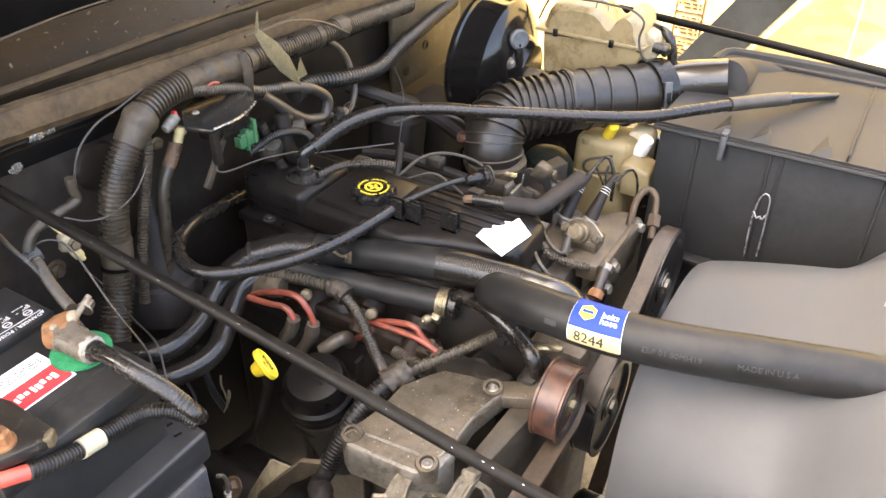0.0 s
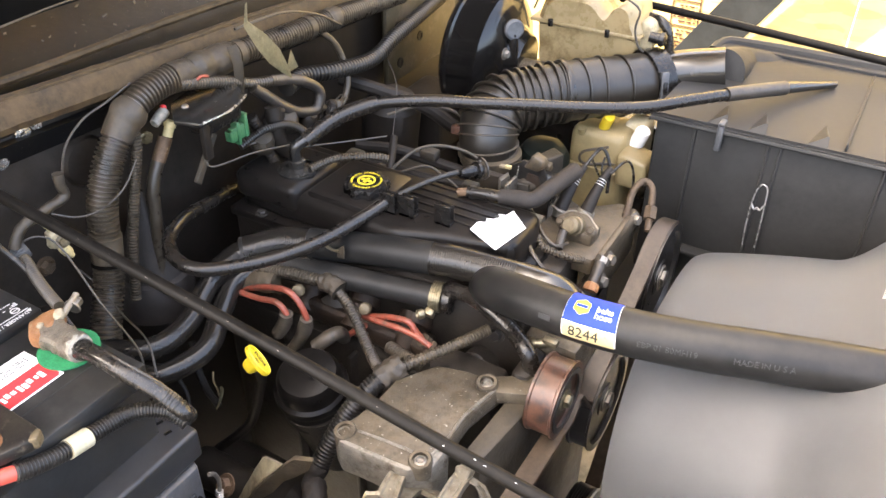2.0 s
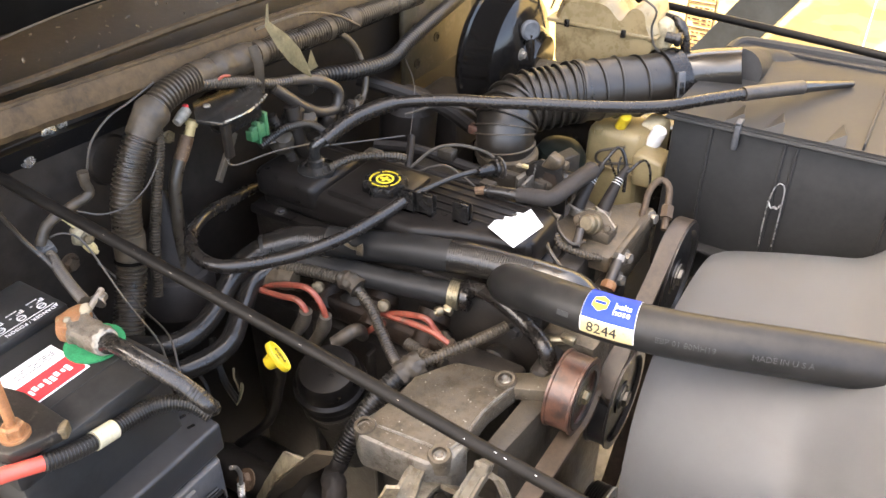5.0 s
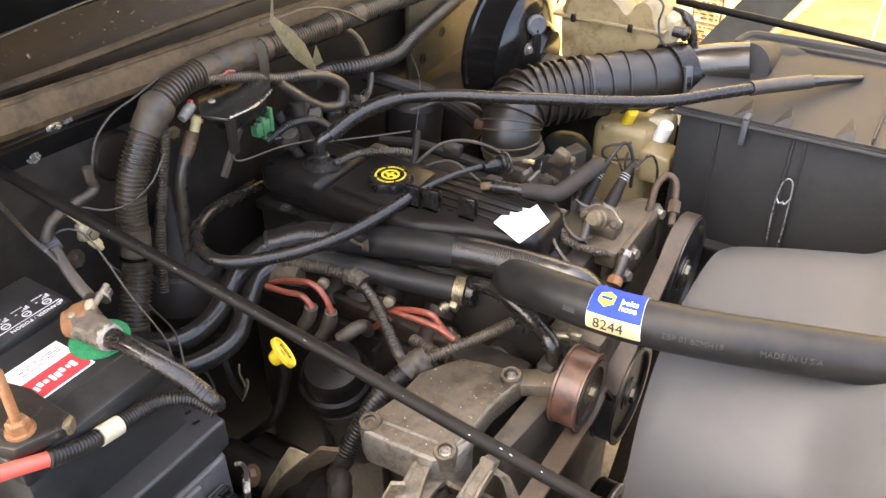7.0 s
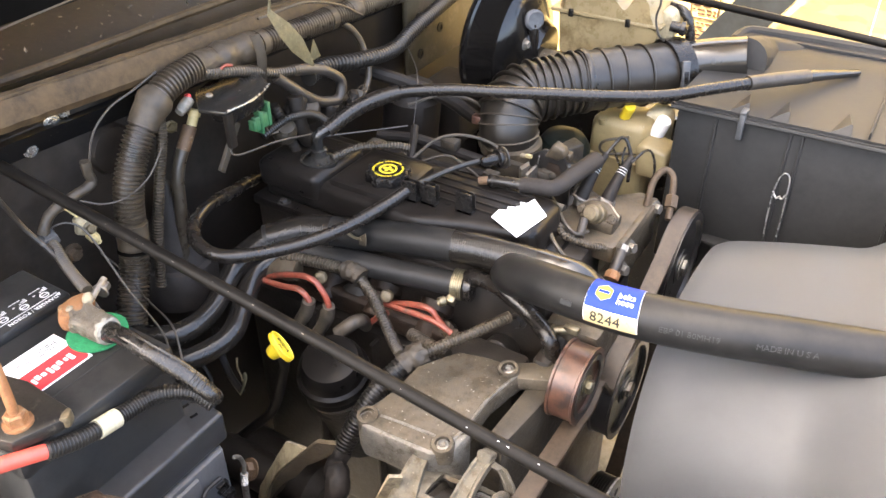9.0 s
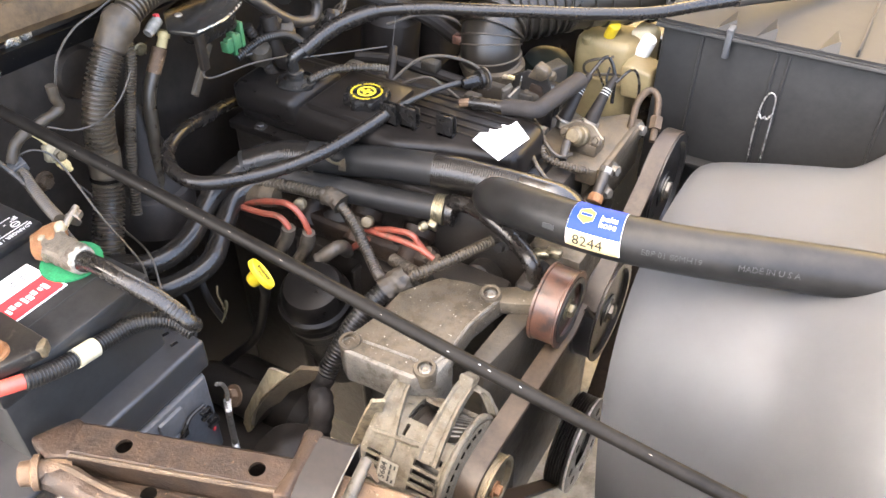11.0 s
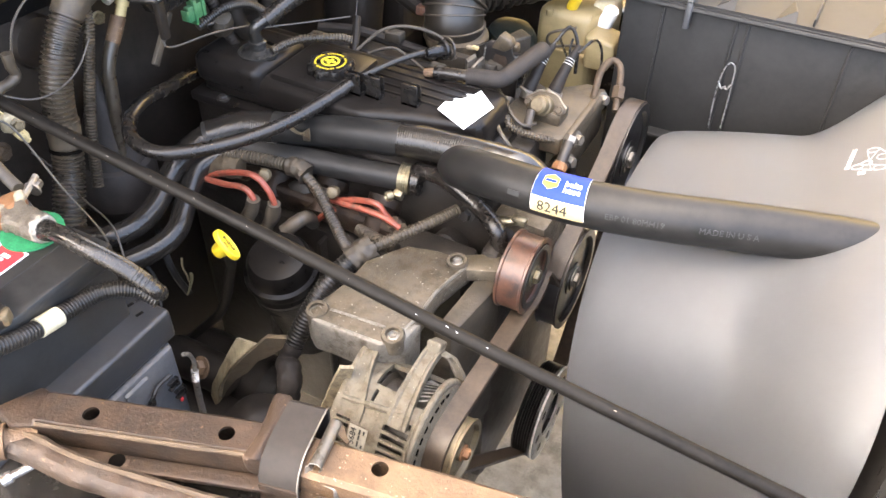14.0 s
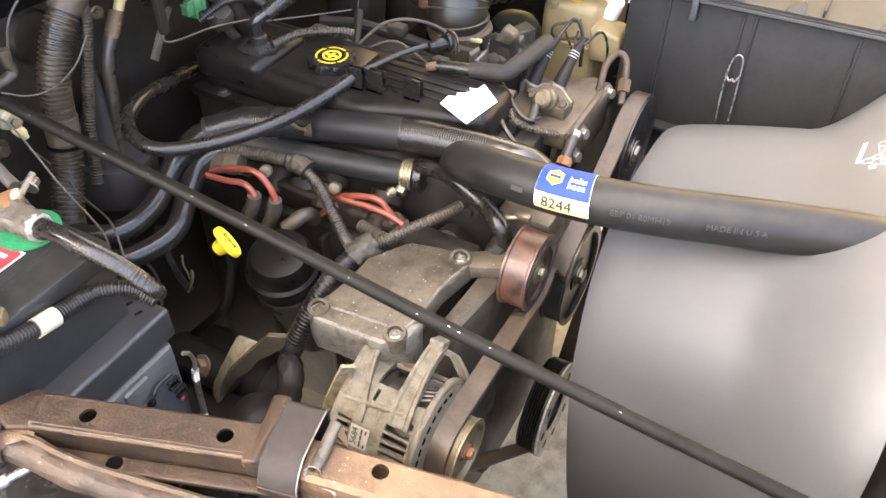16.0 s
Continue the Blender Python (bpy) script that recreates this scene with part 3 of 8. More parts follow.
    for y in (0.2, 0.85, 1.5):
        part("stiffener", box(0.018, 0.045, y - 0.03, y + 0.03, 0.05, 1.15, 0.008, pose(-0.968, 0.0, 1.262, 0, 14, 0)), M_HOOD, hood)
    rng = random.Random(3)
    bits = []
    for _ in range(120):
        x, y = rng.uniform(-1.08, -0.90), rng.uniform(0.35, 1.0)
        z = 1.214 + 0.17 * (-0.90 - x) - 0.052 * (y - 0.45)
        s = 0.0007 + 0.0034 * rng.random() ** 2.5
        bits.append(box(-s, s, -s * 0.5, s * 0.5, 0, s * 0.4, 0, Matrix.Translation((x, y, z + 0.004)) @ Euler((rng.random(), rng.random(), rng.random() * 6)).to_matrix().to_4x4()))
    solo("leaf_crumbs", join(*bits), M_CRUMB, "dry leaf crumbs and grit scattered on the cowl", "debris", kind="stuff")
    # near and far inner fenders
    near = [(-0.83, -0.35), (0.45, -0.35), (0.45, 0.34), (-0.05, 0.34), (-0.26, 0.30), (-0.50, 0.22), (-0.83, 0.19)]
    solo("inner_fender", prism(near, 0.35, 0.955, 0.012), M_GLOSS, "gloss black painted inner fender shelf", "fender", "inner fenders", kind="structure")
    far = [(-0.83, 1.50), (0.45, 1.50), (0.45, 1.72), (-0.83, 1.72)]
    solo("inner_fender", prism(far, 0.35, 0.88, 0.012), M_GLOSS, "gloss black painted inner fender beyond the air box", "fender", "inner fenders", kind="structure")
    frame_rail = thing("chassis_rail", (-0.2, 0.42, 0.40), "dirty black steel chassis rail", "chassis")
    part("rail", box(-0.83, 0.4, 0.36, 0.44, 0.34, 0.46, 0.008), M_BLOCK, frame_rail)
    part("crossmember", box(0.20, 0.28, 0.30, 1.45, 0.34, 0.50, 0.008), M_BLOCK, frame_rail)
    rad = thing("radiator", (0.19, 0.87, 0.42), "black radiator behind the fan shroud", "radiator")
    part("core", box(0.165, 0.20, 0.50, 1.24, 0.42, 1.05, 0.004), M_BLACKSTEEL, rad)
    part("tank", box(0.155, 0.215, 0.44, 0.50, 0.42, 1.06, 0.01), M_PLASTIC, rad)
    part("tank", box(0.155, 0.215, 1.24, 1.30, 0.42, 1.06, 0.01), M_PLASTIC, rad)
    solo("grille_panel", box(0.30, 0.33, -0.35, 1.72, 0.35, 1.12, 0.01), M_GLOSS, "black painted front grille panel", "grille", kind="structure")


bodywork()


def rod_at(rod, f):
    line = spline(rod, 0.01)
    return line[int(f * (len(line) - 1))]


def brace_rods():
    rod = [(-0.83, 0.4195, 1.165), (-0.45, 0.4395, 1.093), (-0.2, 0.449, 1.046), (0.1, 0.462, 0.997), (0.30, 0.472, 0.962)]
    r1 = thing("brace_rod", rod[0], "black painted steel grille brace rod with chipped paint", "brace rod", "grille brace rods")
    part("rod", tube(rod, 0.0068, 14, 0.02), M_ROD, r1)
    rng = random.Random(9)
    for x in (-0.66, -0.62, -0.605, -0.57, -0.52, -0.50, -0.47, -0.41, -0.235, -0.205, -0.192, -0.166, -0.30, -0.05):
        f = (x + 0.83) / 1.13
        k = rod_at(rod, f)
        L = rng.uniform(0.0006, 0.0018)
        part("chip", box(-L, L, -0.00022, 0.00022, 0.0064, 0.00695, 0, along(k, (0.1, -0.55 + rng.uniform(-0.3, 0.3), 0.8), (1, 0, -0.15))), M_WHITE if -0.25 < x < -0.15 else M_STEEL, r1)
    far = [(-0.80, 1.46, 1.150), (-0.354, 1.46, 1.129), (-0.045, 1.44, 1.118), (0.30, 1.42, 1.10)]
    r2 = thing("brace_rod", far[0], "black painted steel grille brace rod above the air box", "brace rod", "grille brace rods")
    part("rod", tube(far, 0.0068, 14, 0.02), M_ROD, r2)


brace_rods()


# ---- fan shroud ----
def shroud_form(s):
    """Centre, half width, half height and squareness of the shroud's section, from the fan ring to the radiator."""
    q = max(0.0, (s - 0.54) / 0.46)
    e = q * q * (3 - 2 * q)
    k = min(1.0, s / 0.55)
    return 0.85 + 0.02 * e, 0.70 + 0.008 * k + 0.012 * e, 0.245 + 0.012 * k + 0.108 * e, 0.294 + 0.006 * k + 0.044 * e, 2.5 + 1.5 * k + 2.0 * e


def shroud_top(x, y):
    x0 = -0.16
    yc, zc, hy, hz, p = shroud_form((x - x0) / (0.155 - x0) + 0.028)
    return zc + hz * max(0.0, 1 - abs((y - yc) / hy) ** p) ** (1 / p)


def shroud():
    bm = bmesh.new()
    n, rings = 96, []
    for k in range(33):
        s = k / 32
        yc, zc, hy, hz, p = shroud_form(s)
        ring = []
        for i in range(n):
            a = 2 * math.pi * i / n
            c, q = math.cos(a), math.sin(a)
            y = yc + hy * math.copysign(abs(c) ** (2 / p), c)
            z = zc + hz * math.copysign(abs(q) ** (2 / p), q)
            x0 = -0.137 - 0.115 * (z - 0.8)
            roll = 0.010 * max(0.0, 1 - k / 2.7) ** 2
            ring.append(bm.verts.new((x0 + (0.155 - x0) * max(0.0, s - 0.028), yc + (y - yc) * (1 - roll / 0.27), zc + (z - zc) * (1 - roll / 0.27))))
        rings.append(ring)
    for a, b in zip(rings, rings[1:]):
        for i in range(n):
            bm.faces.new((a[i], a[(i + 1) % n], b[(i + 1) % n], b[i]))
    bmesh.ops.solidify(bm, geom=bm.faces[:], thickness=0.004)
    sh = solo("fan_shroud", bm, M_SHROUD, "large matte black moulded plastic radiator fan shroud", "fan shroud")
    part("mount_flange", join(*[box(0.148, 0.160, y, y + 0.03, 1.05, 1.075, 0.002) for y in (0.52, 0.86, 1.19)]), M_SHROUD, sh)
    fan = thing("cooling_fan", (-0.05, 0.85, 0.66), "black engine cooling fan inside the shroud", "fan")
    part("hub", lathe([(0.03, -0.12), (0.055, -0.10), (0.06, -0.06), (0.06, 0.02), (0.0, 0.03)], along((-0.05, 0.85, 0.66), (1, 0, 0)), 24), M_BLOCK, fan)
    for k in range(7):
        part("blade", box(-0.025, 0.025, 0.05, 0.20, -0.002, 0.002, 0.001, Matrix.Translation((-0.04, 0.85, 0.66)) @ Matrix.Rotation(k * 0.8976, 4, "X") @ Matrix.Rotation(0.6, 4, "Y")), M_PLASTIC, fan)
    mark = thing("belt_routing_mark", (0.085, 0.925, 1.04), "white printed belt routing diagram on the shroud", "diagram")

    def flat(bm, x, y, turn=0):
        bm.transform(pose(x, y, 0, 0, 0, turn))
        for v in bm.verts:
            v.co.z += shroud_top(v.co.x, v.co.y) + 0.0008
        return bm
    part("writing", flat(writing("BELT ROUTING", 0.0066), 0.0705, 0.930, 86), M_PRINTW, mark)
    for x, y, r in ((0.078, 0.909, 0.0056), (0.0865, 0.916, 0.0050), (0.0895, 0.944, 0.0058), (0.099, 0.902, 0.0058), (0.1005, 0.926, 0.0065)):
        part("pulley_ring", flat(lathe([(r - 0.0006, 0), (r, 0), (r, 0.0004), (r - 0.0006, 0.0004)], None, 24, True), x, y), M_PRINTW, mark)
    for x0, y0, x1, y1 in ((0.0845, 0.941, 0.0915, 0.898), (0.0935, 0.940, 0.0885, 0.921), (0.0775, 0.9145, 0.088, 0.921), (0.079, 0.9035, 0.098, 0.8965), (0.0945, 0.948, 0.1045, 0.931), (0.088, 0.912, 0.097, 0.9075)):
        L, a = math.hypot(x1 - x0, y1 - y0), math.degrees(math.atan2(y1 - y0, x1 - x0))
        part("belt_line", flat(box(0, L, -0.0003, 0.0003, 0, 0.0004), x0, y0, a), M_PRINTW, mark)
    for x in (0.0815, 0.0855):
        part("print", flat(box(-0.0014, 0.0014, -0.0035, 0.0035, 0, 0.0004), x, 0.8945), M_PRINTW, mark)


shroud()


# ---- engine core ----
def engine():
    eng = thing("engine", (-0.55, 0.84, 0.4), "oily dark iron engine block and head", "engine")
    part("block", box(-0.79, -0.29, 0.70, 0.98, 0.42, 0.84, 0.02), M_BLOCK, eng)
    part("head", box(-0.78, -0.30, 0.745, 0.93, 0.84, 0.965, 0.010), M_BLOCK, eng)
    part("timing_cover", box(-0.29, -0.262, 0.68, 0.96, 0.45, 0.93, 0.012), M_BLOCK, eng)
    part("oil_pan", box(-0.76, -0.30, 0.73, 0.95, 0.30, 0.43, 0.02), M_BLOCK, eng)
    for k in range(4):
        x = -0.70 + 0.115 * k
        part("plug_boss", lathe([(0.024, 0), (0.022, 0.03), (0.014, 0.034), (0, 0.034)], along((x, 0.742, 0.865), (0, -1, 0.35)), 18), M_BLOCK, eng)
        part("rib", box(x + 0.045, x + 0.053, 0.685, 0.72, 0.46, 0.83, 0.003), M_BLOCK, eng)
    for k in range(5):
        part("head_bolt", hexbolt((-0.735 + 0.1 * k, 0.739, 0.925), (0, -1, 0.2), 0.008, 0.009), M_BLOCK, eng)
    man = thing("intake_manifold", (-0.52, 1.03, 0.80), "dusty dark intake manifold", "manifold")
    part("plenum", box(-0.70, -0.36, 1.00, 1.10, 0.82, 0.93, 0.025), M_BLOCKDUST, man)
    for k in range(4):
        x = -0.68 + 0.105 * k
        part("runner", tube([(x, 0.92, 0.90), (x, 0.96, 0.925), (x, 1.01, 0.915), (x, 1.04, 0.88)], 0.022, 12), M_BLOCKDUST, man)
    part("fuel_rail", tube([(-0.72, 0.945, 0.965), (-0.55, 0.945, 0.968), (-0.37, 0.945, 0.968)], 0.009, 10), M_STEEL, man)
    for k in range(4):
        x = -0.68 + 0.1 * k
        part("injector", lathe([(0.010, 0), (0.010, 0.02), (0.013, 0.022), (0.013, 0.036), (0.008, 0.04)], along((x, 0.95, 0.955), (0, 0.5, -1)), 12), M_PLASTIC, man)


    ex = thing("exhaust_manifold", (-0.60, 0.70, 0.84), "rusty brown exhaust manifold below the plug leads", "manifold")
    part("log", rugged(box(-0.745, -0.42, 0.705, 0.742, 0.845, 0.885, 0.012, seg=3), 0.002, 60, 2), M_RUST, ex)
    for k in range(4):
        x = -0.715 + 0.085 * k
        part("port", rugged(lathe([(0.026, 0), (0.024, 0.012), (0.019, 0.016), (0.019, 0.05)], along((x, 0.748, 0.895), (0, -0.75, -0.65)), 18), 0.001, 90, 1), M_RUST, ex)
    part("shield", rugged(prism([(-0.735, 0.690), (-0.655, 0.690), (-0.645, 0.735), (-0.735, 0.735)], 0.888, 0.893, 0.001), 0.002, 50, 3), M_RUST_MID, ex, "bent rusty heat shield")
    part("stud", hexbolt((-0.70, 0.688, 0.893), (0, -0.6, 0.6), 0.006, 0.007), M_RUST_MID, ex)


engine()


def valve_cover():
    vc = thing("valve_cover", (-0.55, 0.82, 0.965), "black painted valve cover with moulded ribs and dust", "valve cover")
    out = [(-0.775, 0.735), (-0.50, 0.735), (-0.42, 0.768), (-0.345, 0.780), (-0.33, 0.79), (-0.33, 0.89), (-0.345, 0.905), (-0.775, 0.905)]
    part("flange", prism(out, 0.963, 0.977, 0.003), M_VALVE, vc)
    body = [(-0.765, 0.748), (-0.50, 0.748), (-0.44, 0.772), (-0.392, 0.786), (-0.352, 0.792), (-0.342, 0.802), (-0.342, 0.88), (-0.356, 0.894), (-0.765, 0.894)]
    part("body", prism(body, 0.975, 1.022, 0.012, taper=0.965, seg=3), M_VALVE, vc)
    part("raised_back", box(-0.77, -0.655, 0.744, 0.86, 0.99, 1.036, 0.014, seg=3), M_VALVE, vc)
    part("baffle", box(-0.65, -0.54, 0.76, 0.87, 1.01, 1.030, 0.008), M_VALVE, vc)
    for k in range(5):
        y = 0.806 + 0.0165 * k
        part("rib", box(-0.53, -0.385, y, y + 0.0035, 1.018, 1.0242, 0.0012), M_VALVE, vc)
    for x, y in ((-0.72, 0.742), (-0.60, 0.742), (-0.51, 0.742), (-0.72, 0.899), (-0.55, 0.899), (-0.40, 0.899)):
        part("bolt", hexbolt((x, y, 0.977), (0, 0, 1), 0.0065, 0.006), M_BLACKSTEEL, vc)
    for x, y in ((-0.527, 0.785), (-0.5, 0.79), (-0.449, 0.797)):
        clip = part("hose_clip", join(box(x - 0.012, x + 0.012, y - 0.006, y - 0.0035, 1.02, 1.052, 0.0008), box(x - 0.012, x + 0.012, y + 0.004, y + 0.0065, 1.02, 1.050, 0.0008), box(x - 0.012, x + 0.012, y - 0.006, y + 0.0065, 1.02, 1.026, 0.0008)), M_PLASTIC, vc, "black plastic hose clip")
        part("tip", box(x - 0.011, x + 0.011, y - 0.0075, y - 0.0035, 1.050, 1.0525, 0.0006), M_PLASTIC, clip)
    # oil filler cap
    cap = thing("oil_filler_cap", (-0.578, 0.806, 1.018), "black oil filler cap with a yellow printed ring", "oil cap")
    part("neck", lathe([(0.024, -0.01), (0.024, 0.012), (0.02, 0.014)], along((-0.578, 0.806, 1.018), (0, 0, 1)), 24), M_PLASTIC, cap)
    rim = bmesh.new()
    n, rows = 72, []
    for z, k in ((0.006, 0.93), (0.009, 1.0), (0.020, 1.0), (0.0245, 0.95), (0.0255, 0.82)):
        rows.append([rim.verts.new(((0.0308 + 0.0019 * math.tanh(2.5 * math.cos(8 * 2 * math.pi * i / n))) * k * math.cos(2 * math.pi * i / n) - 0.578, (0.0308 + 0.0019 * math.tanh(2.5 * math.cos(8 * 2 * math.pi * i / n))) * k * math.sin(2 * math.pi * i / n) + 0.806, 1.018 + z)) for i in range(n)])
    for a, b in zip(rows, rows[1:]):
        for i in range(n):
            rim.faces.new((a[i], a[(i + 1) % n], b[(i + 1) % n], b[i]))
    rim.faces.new(rows[0][::-1])
    rim.faces.new(rows[-1])
    part("grip", rim, M_PLASTIC, cap)
    top = 1.018 + 0.0256
    def ring(r0, r1, a0, a1, z=top):
        b, m = bmesh.new(), max(3, int((a1 - a0) * 9))
        u = [[b.verts.new((-0.578 + r * math.cos(a0 + (a1 - a0) * i / m), 0.806 + r * math.sin(a0 + (a1 - a0) * i / m), z + h)) for i in range(m + 1)] for r, h in ((r0, 0), (r1, 0), (r1, 0.0006), (r0, 0.0006))]
        for p in range(4):
            q = (p + 1) % 4
            for i in range(m):
                b.faces.new((u[p][i], u[p][i + 1], u[q][i + 1], u[q][i]))
        return b
    part("symbol", ring(0.0100, 0.0128, 0, 2 * math.pi), M_YPRINT, cap, "yellow printed circle")
    part("symbol", join(box(-0.586, -0.570, 0.8038, 0.8082, top, top + 0.0006), box(-0.580, -0.576, 0.7995, 0.8125, top, top + 0.0006)), M_YPRINT, cap)
    arcs = []
    for c, h in ((0.15, 1.5), (1.75, 1.3), (3.3, 1.5), (4.9, 1.35)):
        m = 17
        for i in range(m):
            a = c - h / 2 + h * i / m
            arcs.append(ring(0.0192, 0.0212 + 0.0006 * (i % 3), a, a + h / m * (0.42 + 0.16 * (i % 2))))
    part("print", join(*arcs), M_YPRINT, cap, "yellow ring of small print")
    # torn white tag
    tag = [(-0.409, 0.795), (-0.363, 0.778), (-0.350, 0.838), (-0.380, 0.862), (-0.384, 0.848), (-0.393, 0.846), (-0.392, 0.832), (-0.401, 0.826), (-0.398, 0.818), (-0.407, 0.812)]
    bm = prism(tag, 1.0285, 1.0292)
    for v in bm.verts:
        v.co.z -= 0.35 * max(0, 0.802 - v.co.y) + 0.25 * max(0, v.co.x + 0.362)
        v.co.z += 0.0012 * math.sin(v.co.x * 150)
    t = solo("paper_tag", bm, M_WHITE, "torn white paper tag lying on the valve cover", "paper tag", smooth=False)
    part("tear", prism([(-0.396, 0.838), (-0.390, 0.842), (-0.388, 0.835), (-0.393, 0.833)], 1.0294, 1.0298), M_PRINTK, t)


valve_cover()


# ---- hoses over the engine ----
HOSE = [(-0.372, 0.80, 0.92), (-0.366, 0.772, 0.965), (-0.338, 0.733, 1.000), (-0.290, 0.712, 1.018), (-0.197, 0.702, 1.028), (-0.108, 0.712, 1.034), (-0.022, 0.736, 1.036), (0.060, 0.763, 1.034), (0.13, 0.79, 1.025), (0.19, 0.82, 1.0)]
HR = 0.0265


def on_hose(u, th, lift):
    """A place on the radiator hose: metres along it, degrees round it from the top towards the near side."""
    i = min(max(u / 0.002, 0), len(HLINE) - 2)
    k = int(i)
    p = HLINE[k].lerp(HLINE[k + 1], i - k)
    t = (HLINE[min(k + 2, len(HLINE) - 1)] - HLINE[max(k - 2, 0)]).normalized()
    n1 = (Vector((0, 0, 1)) - t * t.z).normalized()
    n2 = t.cross(n1)
    a = radians(th)
    return p + (n1 * math.cos(a) + n2 * math.sin(a)) * (HR + lift)


HLINE = spline(HOSE, 0.002)


def hose_patch(u0, u1, a0, a1, lift, slant=0.0):
    bm = bmesh.new()
    nu, na = 8, 18
    for lay in (0, 1):
        g = [[bm.verts.new(on_hose(u0 + (u1 - u0) * i / nu + slant * (a0 + (a1 - a0) * j / na), a0 + (a1 - a0) * j / na, lift - 0.0004 * lay)) for j in range(na + 1)] for i in range(nu + 1)]
        for i in range(nu):
            for j in range(na):
                bm.faces.new((g[i][j], g[i + 1][j], g[i + 1][j + 1], g[i][j + 1]))
    return bm


def on_hose_print(bm, u, th, lift):
    for v in bm.verts:
        v.co = on_hose(u + v.co.x, th - math.degrees(v.co.y / HR), lift + v.co.z)
    return bm


def radiator_hose():
    h = thing("radiator_hose", HOSE[4], "new thick black rubber upper radiator hose", "radiator hose")
    part("hose", tube(HOSE, HR, 28, 0.008), M_RUBBER_NEW, h)
    # sticker
    best = min(range(len(HLINE)), key=lambda k: (HLINE[k] - Vector((-0.199, 0.702, 1.028))).length)
    u0 = best * 0.002 - 0.030
    u1 = u0 + 0.058
    st = part("sticker", hose_patch(u0, u1, -50, 102, 0.0006, 0.00002), M_WHITE, h, "blue and cream product sticker")
    part("blue_field", hose_patch(u0 + 0.0004, u1 - 0.0004, -32, 62, 0.0010, 0.00002), M_BLUE, st)
    part("cream_field", hose_patch(u0 + 0.0010, u1 - 0.0010, 65, 103, 0.0010, 0.00002), M_CREAM, st)
    hexa = bmesh.new()
    bmesh.ops.create_circle(hexa, cap_ends=True, cap_tris=True, segments=6, radius=0.0100)
    bmesh.ops.subdivide_edges(hexa, edges=hexa.edges[:], cuts=4, use_grid_fill=True)
    part("logo", on_hose_print(hexa, u0 + 0.018, 20, 0.0014), M_YPRINT, st, "yellow six-sided logo shape")
    part("logo", on_hose_print(box(-0.0062, 0.0062, -0.0016, 0.0016, 0, 0.0005), u0 + 0.018, 20, 0.0019), M_BLUE, st)
    part("words", on_hose_print(writing("belts", 0.0098), u0 + 0.043, 18, 0.0014), M_WHITE, st, "white printed word")
    part("words", on_hose_print(writing("hose", 0.0098), u0 + 0.043, 34, 0.0014), M_WHITE, st, "white printed word")
    part("number", on_hose_print(writing("8244", 0.0165), (u0 + u1) / 2 - 0.003, 84, 0.0015), M_PRINTK, st, "black printed number")
    part("print", on_hose_print(writing("EBP 01 80MH19", 0.0090, 0.0002), u1 + 0.052, 74, 0.0004), M_PRINTG, h, "faint moulded lettering")
    part("print", on_hose_print(writing("MADE IN U S A", 0.0090, 0.0002), u1 + 0.145, 74, 0.0004), M_PRINTG, h, "faint moulded lettering")
    part("print", on_hose_print(bars(1, 0.016, 0.006, 0.001), u0 - 0.018, 74, 0.0004), M_PRINTG, h)
    noz = thing("thermostat_housing", (-0.26, 0.76, 0.90), "dirty cast aluminium thermostat housing", "thermostat housing")
    part("body", box(-0.30, -0.225, 0.735, 0.80, 0.885, 0.945, 0.012), M_ALU, noz)
    part("neck", lathe([(0.024, 0), (0.022, 0.03), (0.024, 0.034)], along((-0.30, 0.78, 0.93), (-1, 0.1, 0.1)), 20), M_ALU, noz)
    part("clamp_screw", lathe([(0.006, 0), (0.006, 0.016), (0.0075, 0.016), (0.0075, 0.022), (0, 0.023)], along((-0.262, 0.733, 0.948), (-0.7, -0.3, -0.15)), 12), M_BRASS, noz, "brass coloured clamp screw")
    part("clamp_screw", box(-0.27, -0.25, 0.726, 0.738, 0.945, 0.955, 0.003), M_BRASS, noz)


radiator_hose()


def soft_line(name, pts, r, material, label, category, ribs=0.0, seg=12, depth=0.2, group="", flat=1.0, step=0.008):
    return solo(name, tube(pts, r, seg, step, ribs, depth, flat), material, label, category, group)


